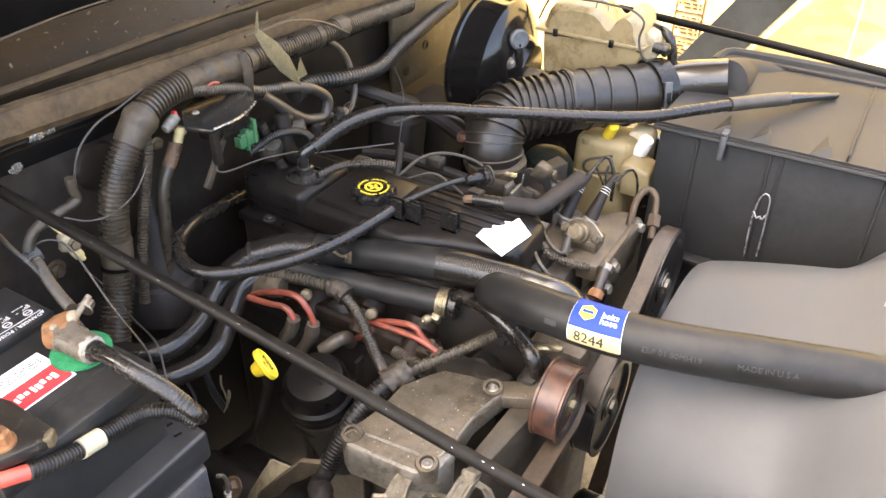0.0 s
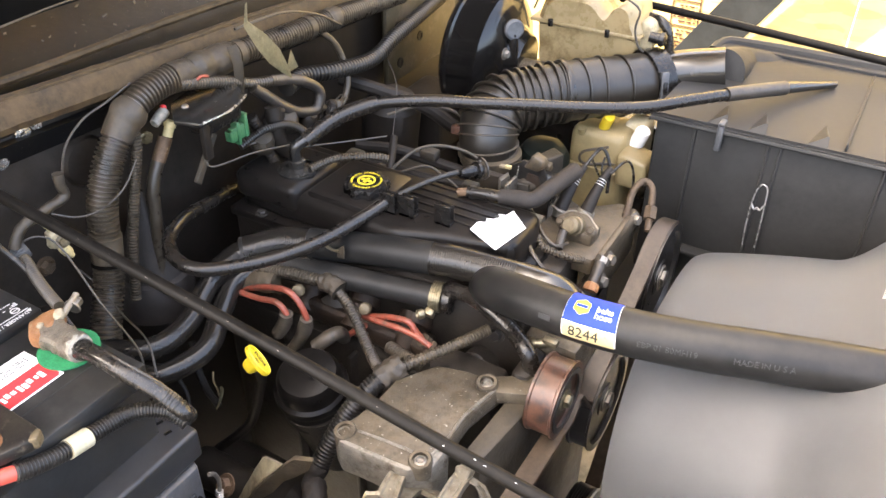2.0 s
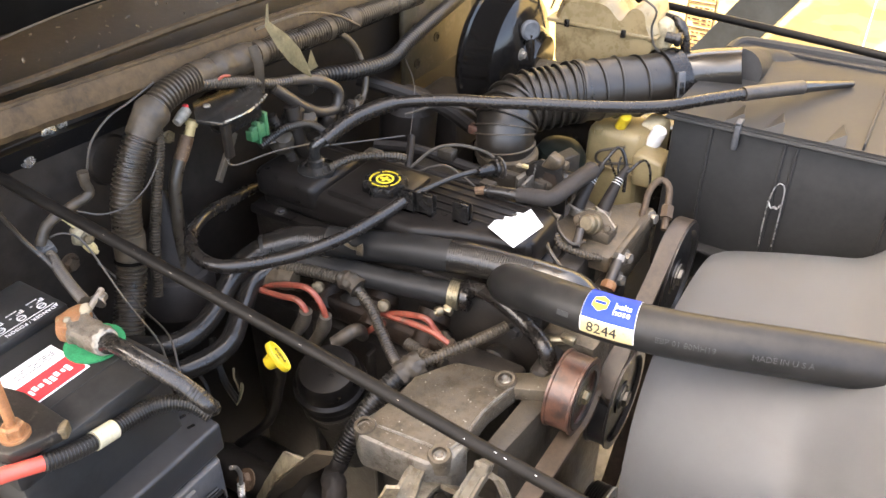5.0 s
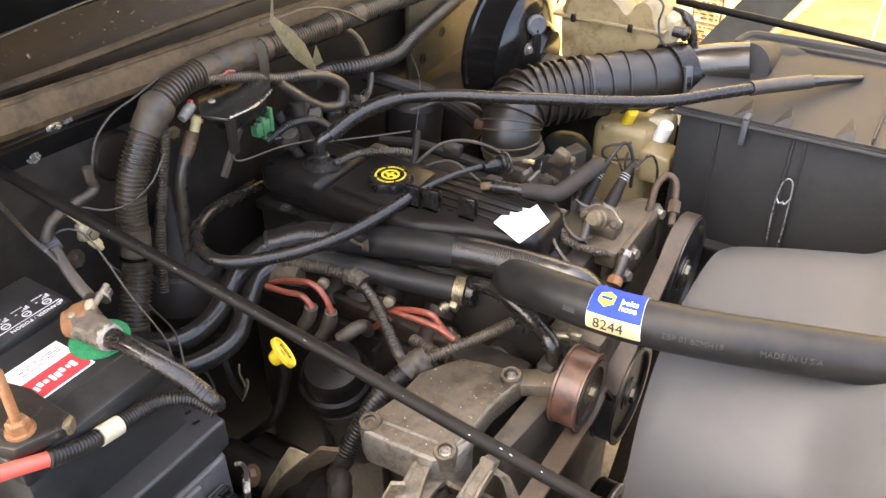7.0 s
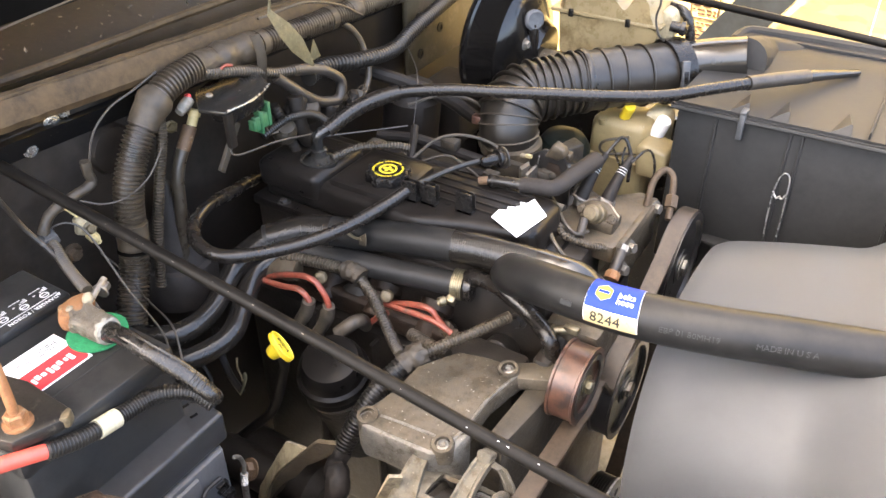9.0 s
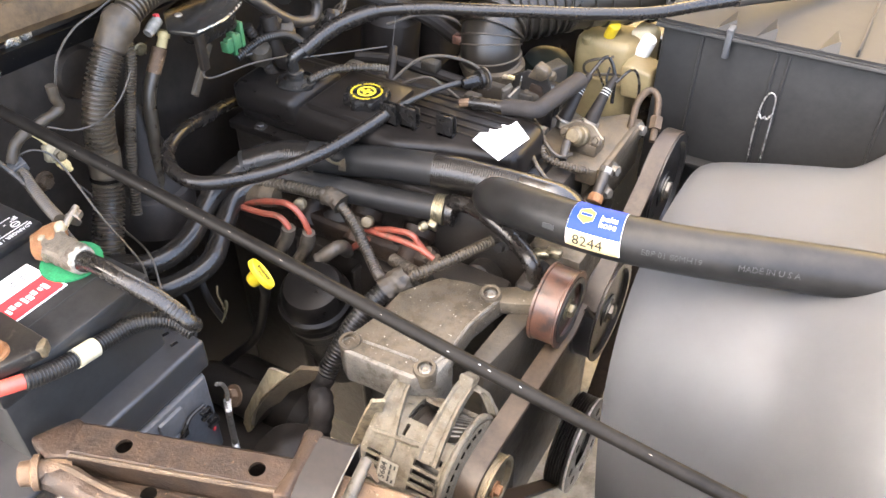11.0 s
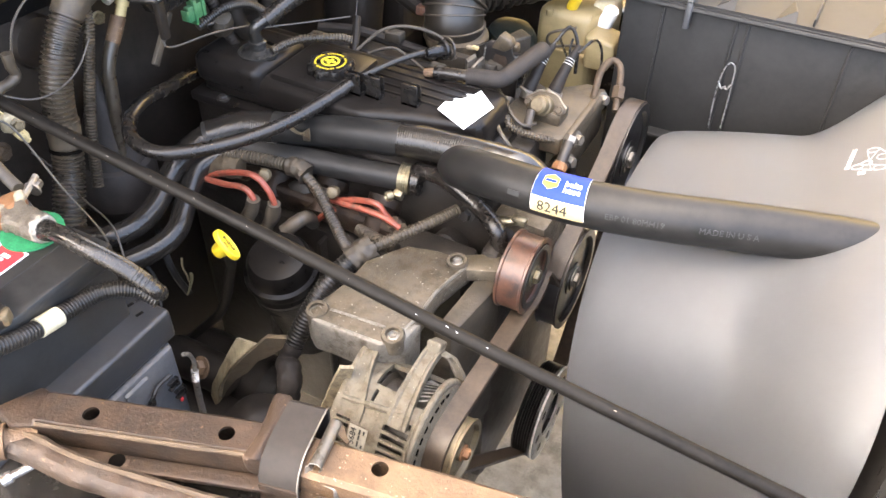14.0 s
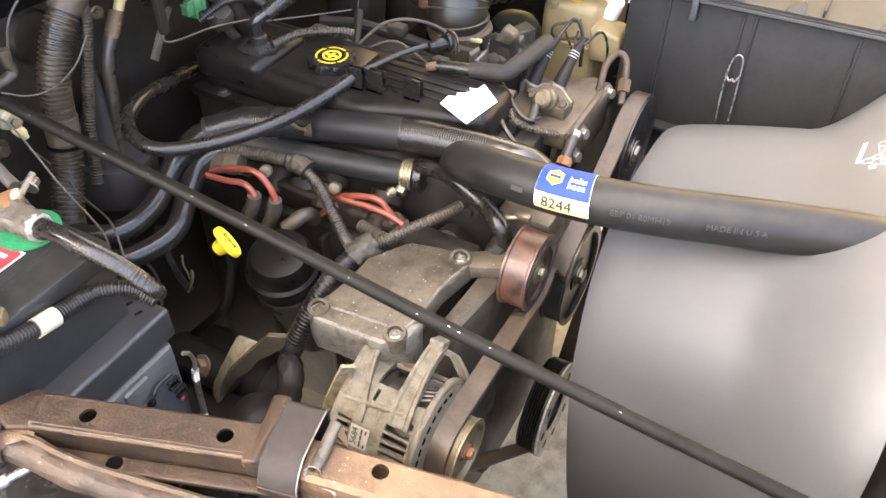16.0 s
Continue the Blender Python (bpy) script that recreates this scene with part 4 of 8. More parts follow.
def engine_hoses():
    ct = thing("coolant_tube", (-0.50, 0.742, 0.966), "ribbed black coolant hose along the valve cover", "hose")
    run = [(-0.69, 0.668, 0.965), (-0.65, 0.70, 0.976), (-0.575, 0.730, 0.980), (-0.503, 0.742, 0.991), (-0.448, 0.752, 0.995), (-0.403, 0.762, 0.996), (-0.349, 0.770, 0.995), (-0.312, 0.775, 0.993), (-0.275, 0.780, 0.987), (-0.25, 0.786, 0.960)]
    part("hose", tube(run, 0.0215, 22), M_RUBBER_NEW, ct)
    part("reducer", tube([(-0.706, 0.612, 0.939), (-0.704, 0.635, 0.951), (-0.695, 0.657, 0.961), (-0.672, 0.684, 0.971)], 0.0146, 22, 0.005, r_end=0.0217), M_HEATER, ct)
    part("ribbed_cuff", tube([(-0.7055, 0.620, 0.9435), (-0.702, 0.640, 0.9535), (-0.692, 0.661, 0.9625)], 0.0176, 22, ribs=0.003, depth=0.05, r_end=0.0205), M_HEATER, ct)
    part("sleeve", tube([(-0.686, 0.672, 0.9665), (-0.65, 0.70, 0.976), (-0.612, 0.716, 0.9785)], 0.0221, 26, ribs=0.0032, depth=0.012), M_HEATER, ct, "finely ribbed protective sleeve")
    part("sleeve", tube([(-0.44, 0.7537, 0.9955), (-0.403, 0.762, 0.996), (-0.349, 0.770, 0.995), (-0.305, 0.776, 0.9925)], 0.0222, 26, ribs=0.0030, depth=0.010), M_HEATER, ct, "finely ribbed protective sleeve")
    # Added gloss layer that makes the bright streak along the hose.
    part("gloss_sleeve", tube(cut(run, 0.80, 0.96), 0.0224, 26, 0.005), M_OUTLET, ct, "glossy sleeve added to catch the hose highlight")
    part("end_band", tube(cut(run, 0.955, 0.985), 0.0235, 22, 0.003), M_STEEL, ct)
    a = [(-0.60, 0.705, 0.955), (-0.66, 0.698, 0.962), (-0.70, 0.668, 0.960), (-0.706, 0.615, 0.940), (-0.690, 0.555, 0.923), (-0.69, 0.505, 0.920), (-0.72, 0.475, 0.920), (-0.80, 0.455, 0.915), (-0.83, 0.45, 0.91)]
    b = [(-0.58, 0.70, 0.945), (-0.655, 0.680, 0.944), (-0.688, 0.645, 0.932), (-0.670, 0.592, 0.918), (-0.650, 0.545, 0.906), (-0.660, 0.502, 0.899), (-0.69, 0.468, 0.897), (-0.79, 0.44, 0.89), (-0.83, 0.435, 0.885)]
    soft_line("heater_hose", a, 0.0145, M_HEATER, "black ribbed rubber heater hose", "hose", seg=20, group="heater hoses")
    soft_line("heater_hose", b, 0.0145, M_HEATER, "black ribbed rubber heater hose", "hose", seg=20, group="heater hoses")
    pipe = thing("heater_pipe", (-0.52, 0.72, 0.95), "dark heater pipe with a steel hose clamp", "pipe")
    part("pipe", tube([(-0.70, 0.66, 0.962), (-0.632, 0.692, 0.952), (-0.517, 0.714, 0.952), (-0.42, 0.735, 0.952)], 0.0165, 18), M_RUBBER_NEW, pipe)
    cl = part("clamp", tube([(-0.428, 0.7335, 0.952), (-0.421, 0.735, 0.952), (-0.414, 0.7365, 0.952)], 0.0205, 26, ribs=0.0030, depth=0.04), M_BRASS, pipe, "slotted steel worm-drive hose clamp")
    part("worm_housing", rugged(box(-0.0085, 0.0085, -0.006, 0.006, 0.0, 0.009, 0.002, along((-0.421, 0.7185, 0.9415), (0, -0.86, -0.5), (0.2, -0.5, 0.86))), 0.0006, 200, 1), M_BRASS, cl)
    part("clamp_screw", lathe([(0.0045, 0), (0.0045, 0.006), (0.0068, 0.006), (0.0068, 0.013), (0.005, 0.015), (0.004, 0.012), (0, 0.012)], along((-0.424, 0.714, 0.9405), (-0.55, -0.75, -0.05)), 12), M_BRASS, cl)
    part("collar", tube([(-0.412, 0.737, 0.952), (-0.408, 0.738, 0.952), (-0.401, 0.739, 0.952)], 0.0195, 24, 0.003), M_RUBBER, pipe)
    by = thing("bypass_hose", (-0.37, 0.725, 0.95), "thin black bypass hose curving down from the heater pipe", "hose")
    part("hose", tube([(-0.412, 0.737, 0.955), (-0.404, 0.740, 0.967), (-0.378, 0.738, 0.970), (-0.350, 0.730, 0.970), (-0.307, 0.718, 0.959), (-0.274, 0.700, 0.948), (-0.268, 0.705, 0.90)], 0.0105, 16), M_RUBBER, by)
    part("ridge", tube([(-0.411, 0.738, 0.956), (-0.407, 0.739, 0.962), (-0.402, 0.740, 0.967)], 0.0135, 18, 0.003), M_RUBBER, by)
    f = thing("fuel_line", (-0.567, 0.673, 1.02), "black hose clipped across the valve cover", "hose")
    part("hose", tube([(-0.528, 0.792, 1.038), (-0.547, 0.745, 1.024), (-0.567, 0.673, 1.020), (-0.609, 0.612, 1.013), (-0.654, 0.562, 1.016), (-0.699, 0.560, 1.021), (-0.733, 0.590, 1.022), (-0.750, 0.632, 1.022), (-0.768, 0.69, 1.006), (-0.792, 0.76, 0.985), (-0.80, 0.83, 0.96)], 0.0088, 14), M_RUBBER, f)
    part("cable", tube([(-0.528, 0.792, 1.038), (-0.511, 0.859, 1.036), (-0.49, 0.90, 1.036), (-0.469, 0.931, 1.033)], 0.0040, 10), M_CABLE, f)
    part("grommet", lathe([(0.006, -0.022), (0.0075, -0.012), (0.0085, -0.004), (0.0085, 0.004), (0.013, 0.005), (0.014, 0.008), (0.0105, 0.010), (0.0105, 0.014), (0, 0.014)], along((-0.474, 0.920, 1.034), (0.45, 0.9, -0.1)), 20), M_PLASTIC, f)
    part("ring", lathe([(0.0135, 0.014), (0.0165, 0.0145), (0.0165, 0.017), (0.0135, 0.0165)], along((-0.474, 0.920, 1.034), (0.45, 0.9, -0.1)), 28, True), M_BOOT, f, "dusty grey ring")
    v = [(-0.684, 0.784, 1.066), (-0.672, 0.804, 1.084), (-0.647, 0.852, 1.106), (-0.597, 0.907, 1.117), (-0.487, 0.974, 1.114), (-0.348, 1.056, 1.108), (-0.282, 1.108, 1.106), (-0.216, 1.192, 1.105), (-0.139, 1.291, 1.098), (-0.074, 1.378, 1.087)]
    h = thing("breather_hose", v[0], "black breather tube from the valve cover to the air box", "hose")
    part("tube", tube(cut(v, 0.05, 0.80), 0.0088, 14), M_RUBBER, h)
    part("sleeve", tube(cut(v, 0.03, 0.16), 0.0112, 14), M_RUBBER, h)
    part("sleeve", tube(cut(v, 0.755, 0.885), 0.0108, 14), M_BOOT, h)
    part("tip", tube(cut(v, 0.86, 1.0), 0.0104, 14, r_end=0.0055), M_OUTLET, h, "worn grey hose tip")
    p = thing("breather_elbow", (-0.686, 0.790, 1.03), "black plastic elbow in a rubber grommet", "elbow")
    part("grommet", lathe([(0.027, 0), (0.027, 0.006), (0.018, 0.010), (0.012, 0.012), (0.012, 0.022), (0.009, 0.024)], along((-0.686, 0.790, 1.030), (0, 0, 1)), 22), M_GLOSS, p)
    part("ring", lathe([(0.0255, 0.005), (0.0285, 0.0055), (0.0285, 0.0085), (0.0255, 0.009)], along((-0.686, 0.790, 1.030), (0, 0, 1)), 28, True), M_GLOSS, p, "glossy raised ring")
    part("elbow", tube([(-0.686, 0.790, 1.04), (-0.686, 0.788, 1.062), (-0.684, 0.789, 1.074), (-0.672, 0.806, 1.085)], 0.0085, 12, 0.004), M_GLOSS, p)


engine_hoses()


# ---- intake duct and air box ----
def intake():
    d = [(-0.521, 1.060, 0.988), (-0.523, 1.060, 1.008), (-0.528, 1.075, 1.036), (-0.524, 1.110, 1.050), (-0.492, 1.145, 1.055), (-0.467, 1.170, 1.060), (-0.437, 1.200, 1.060), (-0.413, 1.225, 1.061), (-0.383, 1.250, 1.061), (-0.346, 1.300, 1.060)]
    t = thing("intake_duct", d[0], "dusty black ribbed rubber intake duct", "intake duct")
    part("elbow", tube(cut(d, 0, 0.22), 0.0465, 36, 0.006), M_DUCT, t)
    part("bellows", tube(cut(d, 0.13, 0.55), 0.0455, 36, 0.006), M_DUCT, t)
    part("sleeve", tube(cut(d, 0.52, 1.0), 0.0485, 36, 0.008), M_DUCT, t)
    for k in range(10):
        part("ring", hoop(d, 0.145 + 0.0395 * k, 0.0520 - 0.0001 * k, 0.0024, 40), M_DUCT, t)
    part("ring", hoop(d, 0.545, 0.0520, 0.0052, 40), M_DUCT, t)
    for f in (0.63, 0.725, 0.83):
        part("ring", hoop(d, f, 0.0515, 0.0017, 40), M_DUCT, t)
    for f in (0.012, 0.045, 0.085, 0.118):
        part("ring", hoop(d, f, 0.0496, 0.0013, 40), M_BOOTS, t, "paler raised ring")
    for a in (-100, -62, -20):
        q = Vector((math.cos(radians(a)), math.sin(radians(a)), 0)) * 0.0468
        part("seam", tube([Vector((-0.521, 1.060, 0.972)) + q, Vector((-0.522, 1.060, 0.99)) + q, Vector((-0.523, 1.061, 1.008)) + q], 0.0012, 6, 0.004), M_DUCT, t)
    c = part("clamp", tube([(-0.357, 1.285, 1.060), (-0.346, 1.30, 1.060), (-0.337, 1.312, 1.060)], 0.0540, 36, 0.004), M_PLASTIC, t, "black plastic band clamp")
    B = along((-0.346, 1.30, 1.060), (0.62, -0.72, 0.22), (0, 0, 1))
    part("buckle", box(-0.020, 0.024, -0.0065, 0.0065, 0.0515, 0.0595, 0.0015, B), M_FUSEGREY, c)
    part("tongue", box(-0.012, 0.008, -0.0035, 0.0035, 0.0590, 0.0615, 0.001, B), M_PLASTIC, c)
    part("tongue", box(-0.031, -0.018, -0.0078, 0.0078, 0.0510, 0.0605, 0.0015, B), M_FUSEGREY, c)
    tb = thing("throttle_body", (-0.515, 1.05, 0.90), "dusty aluminium throttle body under the intake elbow", "throttle body")
    part("bore", lathe([(0.046, 0), (0.046, 0.03), (0.042, 0.034), (0.042, 0.074), (0.0495, 0.078), (0.0495, 0.092), (0.045, 0.094)], along((-0.515, 1.056, 0.90), (0, 0, 1)), 26), M_GREASE, tb)
    part("flange", rugged(box(-0.57, -0.46, 1.0, 1.11, 0.925, 0.945, 0.004), 0.001, 120, 1), M_GREASE, tb)
    part("side_plate", rugged(box(-0.505, -0.415, 0.985, 0.998, 0.915, 0.995, 0.003), 0.0008, 150, 1), M_BLOCKDUST, tb)
    part("idle_motor", lathe([(0.014, 0), (0.014, 0.03), (0.010, 0.034)], along((-0.43, 1.0, 0.985), (0.9, 0.3, 0.2)), 16), M_BLOCKDUST, tb)
    part("lever", box(-0.438, -0.433, 0.95, 0.985, 0.945, 1.006, 0.0012), M_STEEL, tb)
    part("lever", prism([(-0.46, 0.975), (-0.452, 0.968), (-0.448, 0.99), (-0.456, 1.0)], 0.93, 1.0, 0.002), M_STEEL, tb)
    part("sensor", box(-0.425, -0.385, 1.005, 1.035, 0.955, 1.0, 0.004), M_PLASTIC, tb)
    part("plug", rugged(box(-0.435, -0.405, 1.035, 1.052, 0.992, 1.006, 0.003), 0.001, 200, 1), M_GREASE, tb)
    part("clip", box(-0.473, -0.462, 1.002, 1.01, 1.0, 1.004, 0.001), M_TAN, tb)
    lines = thing("vacuum_lines", (-0.6, 0.95, 0.95), "dusty brown tangle of vacuum hoses behind the valve cover", "hoses")
    for pts, r, m in (
        ([(-0.60, 0.90, 1.01), (-0.58, 0.94, 1.03), (-0.55, 0.97, 1.03), (-0.51, 0.99, 1.015), (-0.48, 0.985, 0.99)], 0.0026, M_TAPE),
        ([(-0.60, 0.90, 1.0), (-0.56, 0.93, 1.012), (-0.53, 0.935, 1.0), (-0.51, 0.94, 0.985)], 0.0022, M_TAPE),
        ([(-0.60, 0.895, 0.995), (-0.575, 0.905, 0.995), (-0.56, 0.91, 0.985)], 0.0026, M_TAN),
        ([(-0.66, 0.98, 1.05), (-0.62, 1.02, 1.06), (-0.58, 1.06, 1.04), (-0.56, 1.07, 1.0)], 0.0026, M_TAPE),
        ([(-0.70, 0.95, 1.0), (-0.64, 0.97, 1.0), (-0.58, 0.99, 0.985), (-0.52, 1.0, 0.975)], 0.009, M_CAP),
        ([(-0.72, 0.92, 0.985), (-0.66, 0.94, 0.985), (-0.58, 0.945, 0.98), (-0.50, 0.96, 0.98)], 0.008, M_CAP),
        ([(-0.78, 1.02, 1.07), (-0.72, 1.05, 1.05), (-0.66, 1.09, 1.02), (-0.62, 1.12, 0.98)], 0.012, M_CAP),
    ):
        part("hose", tube(pts, r, 10), m, lines)
    for x, y, z, s in ((-0.55, 0.915, 0.985, 0.011), (-0.49, 0.945, 0.99, 0.012), (-0.63, 0.92, 0.99, 0.012), (-0.585, 0.985, 1.0, 0.014), (-0.68, 0.92, 1.0, 0.014)):
        part("connector", rugged(box(x - s, x + s, y - s * 0.7, y + s * 0.7, z - s * 0.6, z + s * 0.6, s * 0.25), 0.0008, 150, 1), M_BLOCKDUST, lines)
    part("red_connector", box(-0.578, -0.560, 1.035, 1.05, 1.015, 1.03, 0.003), M_IDLER, lines)
    servo = thing("cruise_servo", (-0.47, 1.17, 0.86), "grimy dark green servo canister behind the intake elbow", "servo")
    part("can", rugged(lathe([(0.042, 0), (0.045, 0.01), (0.045, 0.085), (0.036, 0.10), (0.018, 0.106), (0, 0.106)], along((-0.475, 1.165, 0.868), (0.1, -0.1, 1)), 24), 0.0008, 60, 1), M_TEAL, servo)
    part("band", lathe([(0.0445, 0.045), (0.0475, 0.047), (0.0475, 0.056), (0.0445, 0.058)], along((-0.475, 1.165, 0.868), (0.1, -0.1, 1)), 24), M_BLOCKDUST, servo)
    part("bracket", rugged(prism([(-0.455, 1.085), (-0.435, 1.08), (-0.415, 1.12), (-0.44, 1.135)], 0.86, 0.985, 0.003), 0.001, 80, 2), M_BLOCKDUST, servo)
    part("bracket", box(-0.452, -0.444, 1.03, 1.09, 0.90, 0.99, 0.002), M_RUST, servo)
    can = thing("vacuum_canister", (-0.72, 1.1, 0.85), "dusty dark canister on the firewall beneath the booster", "canister")
    part("can", rugged(lathe([(0.045, 0), (0.05, 0.02), (0.05, 0.15), (0.035, 0.17), (0, 0.172)], along((-0.74, 1.09, 0.86), (0.1, 0, 1)), 24), 0.0015, 60, 1), M_CAP, can)
    part("cover", rugged(box(-0.76, -0.66, 1.14, 1.26, 0.90, 1.0, 0.012), 0.0015, 60, 2), M_CAP, can)


intake()


def air_box():
    a = thing("air_box", (-0.08, 1.32, 0.80), "large black plastic air filter box with ribbed lid", "air box")
    shell = [(-0.292, 1.172), (0.14, 1.172), (0.14, 1.49), (-0.272, 1.49)]
    part("body", prism(shell, 0.78, 1.066, 0.006), M_AIRBOX, a)
    for x, w in ((-0.232, 0.004), (-0.125, 0.004), (-0.108, 0.004), (0.03, 0.004)):
        part("rib", box(x, x + w, 1.167, 1.174, 0.79, 1.060, 0.0015), M_AIRBOX, a)
    part("foot", box(-0.24, -0.12, 1.15, 1.174, 0.845, 0.853, 0.002), M_AIRBOX, a)
    lid = bmesh.new()
    q = [(-0.300, 1.162, 1.060, 1.072), (0.15, 1.162, 1.066, 1.078), (0.15, 1.50, 1.060, 1.088), (-0.288, 1.50, 1.060, 1.084)]
    lo = [lid.verts.new((x, y, z0)) for x, y, z0, z1 in q]
    hi = [lid.verts.new((x, y, z1)) for x, y, z0, z1 in q]
    lid.faces.new(lo[::-1])
    lid.faces.new(hi)
    for i in range(4):
        lid.faces.new((lo[i], lo[(i + 1) % 4], hi[(i + 1) % 4], hi[i]))
    bmesh.ops.bevel(lid, geom=lid.edges[:], offset=0.004, segments=2, affect="EDGES")
    L = part("lid", lid, M_AIRBOX, a)
    part("back_ridge", tube([(-0.285, 1.45, 1.074), (-0.275, 1.485, 1.080), (-0.24, 1.492, 1.082), (-0.1, 1.492, 1.084), (0.15, 1.492, 1.086)], 0.011, 10, 0.012), M_AIRBOX, L)
    part("ridge", box(-0.25, 0.15, 1.455, 1.462, 1.075, 1.089, 0.002), M_AIRBOX, L)
    part("lip", tube([(-0.300, 1.162, 1.0625), (-0.05, 1.162, 1.066), (0.15, 1.162, 1.069)], 0.0035, 8, 0.02), M_AIRBOX, L)
    for x in (-0.216, -0.159, -0.075, 0.045):
        wedge = bmesh.new()
        z = 1.0722 + 0.013 * (x + 0.3)
        p = [(x, 1.166, z), (x + 0.028, 1.166, z), (x + 0.014, 1.240, z + 0.003), (x + 0.023, 1.180, z + 0.012), (x + 0.026, 1.180, z + 0.012)]
        w = [wedge.verts.new(q) for q in p]
        for f in ((0, 2, 1), (0, 1, 4, 3), (0, 3, 2), (3, 4, 2), (1, 2, 4)):
            wedge.faces.new([w[k] for k in f])
        part("rib", wedge, M_AIRBOX, L, smooth=False)
    for x in (-0.026, 0.10):
        part("rib", box(x, x + 0.0035, 1.170, 1.455, 1.074, 1.086, 0.001), M_AIRBOX, L)
    part("outlet", tube([(-0.346, 1.302, 1.064), (-0.297, 1.324, 1.078), (-0.235, 1.337, 1.092)], 0.0375, 36, 0.01, r_end=0.0345), M_OUTLET, L)
    part("outlet_hood", tube([(-0.241, 1.331, 1.088), (-0.235, 1.428, 1.058), (-0.19, 1.455, 1.048), (-0.15, 1.475, 1.035)], 0.0370, 28, 0.01, r_end=0.042), M_AIRBOX, L)
    part("latch", join(box(-0.197, -0.188, 1.155, 1.164, 1.036, 1.080, 0.002), box(-0.197, -0.188, 1.155, 1.176, 1.074, 1.081, 0.002)), M_FUSEGREY, a, "grey plastic lid latch")
    c = [(-0.123, 1.160, 0.885), (-0.125, 1.157, 0.925), (-0.125, 1.156, 0.966), (-0.122, 1.156, 0.991), (-0.116, 1.156, 1.002), (-0.108, 1.156, 0.996), (-0.106, 1.156, 0.972), (-0.105, 1.157, 0.930), (-0.105, 1.160, 0.891)]
    w = part("wire_clip", tube(c, 0.0012, 8, 0.003), M_CLIPWIRE, a, "bright wire spring clip")
    part("loop", tube([(-0.126, 1.154, 0.970), (-0.119, 1.152, 0.961), (-0.115, 1.152, 0.965), (-0.112, 1.152, 0.961), (-0.105, 1.154, 0.972)], 0.0017, 8, 0.003), M_CLIPWIRE, w)


air_box()


# ---- brake booster, reservoir, bottle ----
def brakes():
    b = thing("brake_booster", (-0.66, 1.25, 0.90), "gloss black steel brake booster drum", "brake booster")
    m = along((-0.60, 1.295, 1.050), (1, 0.02, -0.05))
    part("drum", lathe([(0.0, -0.095), (0.10, -0.095), (0.112, -0.090), (0.1165, -0.084), (0.1165, -0.079), (0.112, -0.076), (0.112, -0.030), (0.1145, -0.026), (0.1145, -0.021), (0.110, -0.016), (0.095, -0.004), (0.06, 0.008), (0.045, 0.03), (0.0, 0.03)], m, 64), M_BOOSTER, b)
    v = part("check_valve", lathe([(0.013, -0.034), (0.013, -0.028), (0.009, -0.026), (0.009, 0.0), (0.017, 0.002), (0.018, 0.010), (0.014, 0.013), (0.011, 0.0125), (0, 0.0125)], along((-0.588, 1.262, 1.115), (0.75, -0.6, 0.15)), 24), M_FUSEGREY, b, "grey plastic check valve")
    part("nipple", tube([(-0.584, 1.258, 1.108), (-0.580, 1.256, 1.08), (-0.580, 1.254, 1.05), (-0.59, 1.25, 1.01)], 0.0085, 12), M_RUBBER, v)
    for y, z in ((1.21, 1.09), (1.30, 0.98)):
        part("bolt", hexbolt((-0.575, y, z), (1, 0, 0), 0.007, 0.008), M_STEEL, b)
    mc = thing("master_cylinder", (-0.50, 1.27, 1.02), "cast master cylinder with a yellowed fluid reservoir", "master cylinder")
    part("casting", lathe([(0.026, 0), (0.024, 0.16), (0.018, 0.18), (0, 0.185)], along((-0.575, 1.275, 1.035), (1, 0.04, 0)), 20), M_ALU, mc)
    low = [(-0.560, 1.122), (-0.557, 1.086), (-0.550, 1.048), (-0.504, 1.042), (-0.433, 1.042), (-0.387, 1.046), (-0.382, 1.086), (-0.379, 1.122), (-0.464, 1.125)]
    res = part("reservoir", loaf(low, 1.298, 1.385, (-0.47, 1.10), 0.06), M_RES, mc, "yellowed translucent plastic reservoir")
    part("seam", slab([(-0.570, 1.1245), (-0.372, 1.1245), (-0.370, 1.1315), (-0.570, 1.1315)], 1.292, 1.391, 0.0025), M_RES, res)
    dome = [(-0.564, 1.129), (-0.561, 1.138), (-0.557, 1.152), (-0.545, 1.171), (-0.509, 1.180), (-0.472, 1.180), (-0.454, 1.172), (-0.440, 1.158), (-0.430, 1.153), (-0.422, 1.163), (-0.415, 1.176), (-0.401, 1.184), (-0.384, 1.175), (-0.377, 1.151), (-0.374, 1.129), (-0.464, 1.127)]
    part("upper_half", loaf(dome, 1.294, 1.389, (-0.47, 1.12), 0.17, 14), M_RES, res)
    part("outlet", slab([(-0.382, 1.106), (-0.357, 1.104), (-0.353, 1.13), (-0.360, 1.150), (-0.380, 1.154)], 1.31, 1.36, 0.006, 3), M_STUB, res, "pale plastic side outlet")
    part("connector", lathe([(0.009, 0), (0.009, 0.016), (0.012, 0.017), (0.012, 0.024), (0.006, 0.028), (0, 0.028)], along((-0.362, 1.312, 1.130), (1, 0.1, -0.1)), 14), M_PLASTIC, res)
    for x in (-0.53, -0.428):
        part("tab", box(x - 0.004, x + 0.004, 1.288, 1.293, 1.122, 1.135, 0.001), M_PLASTIC, res)
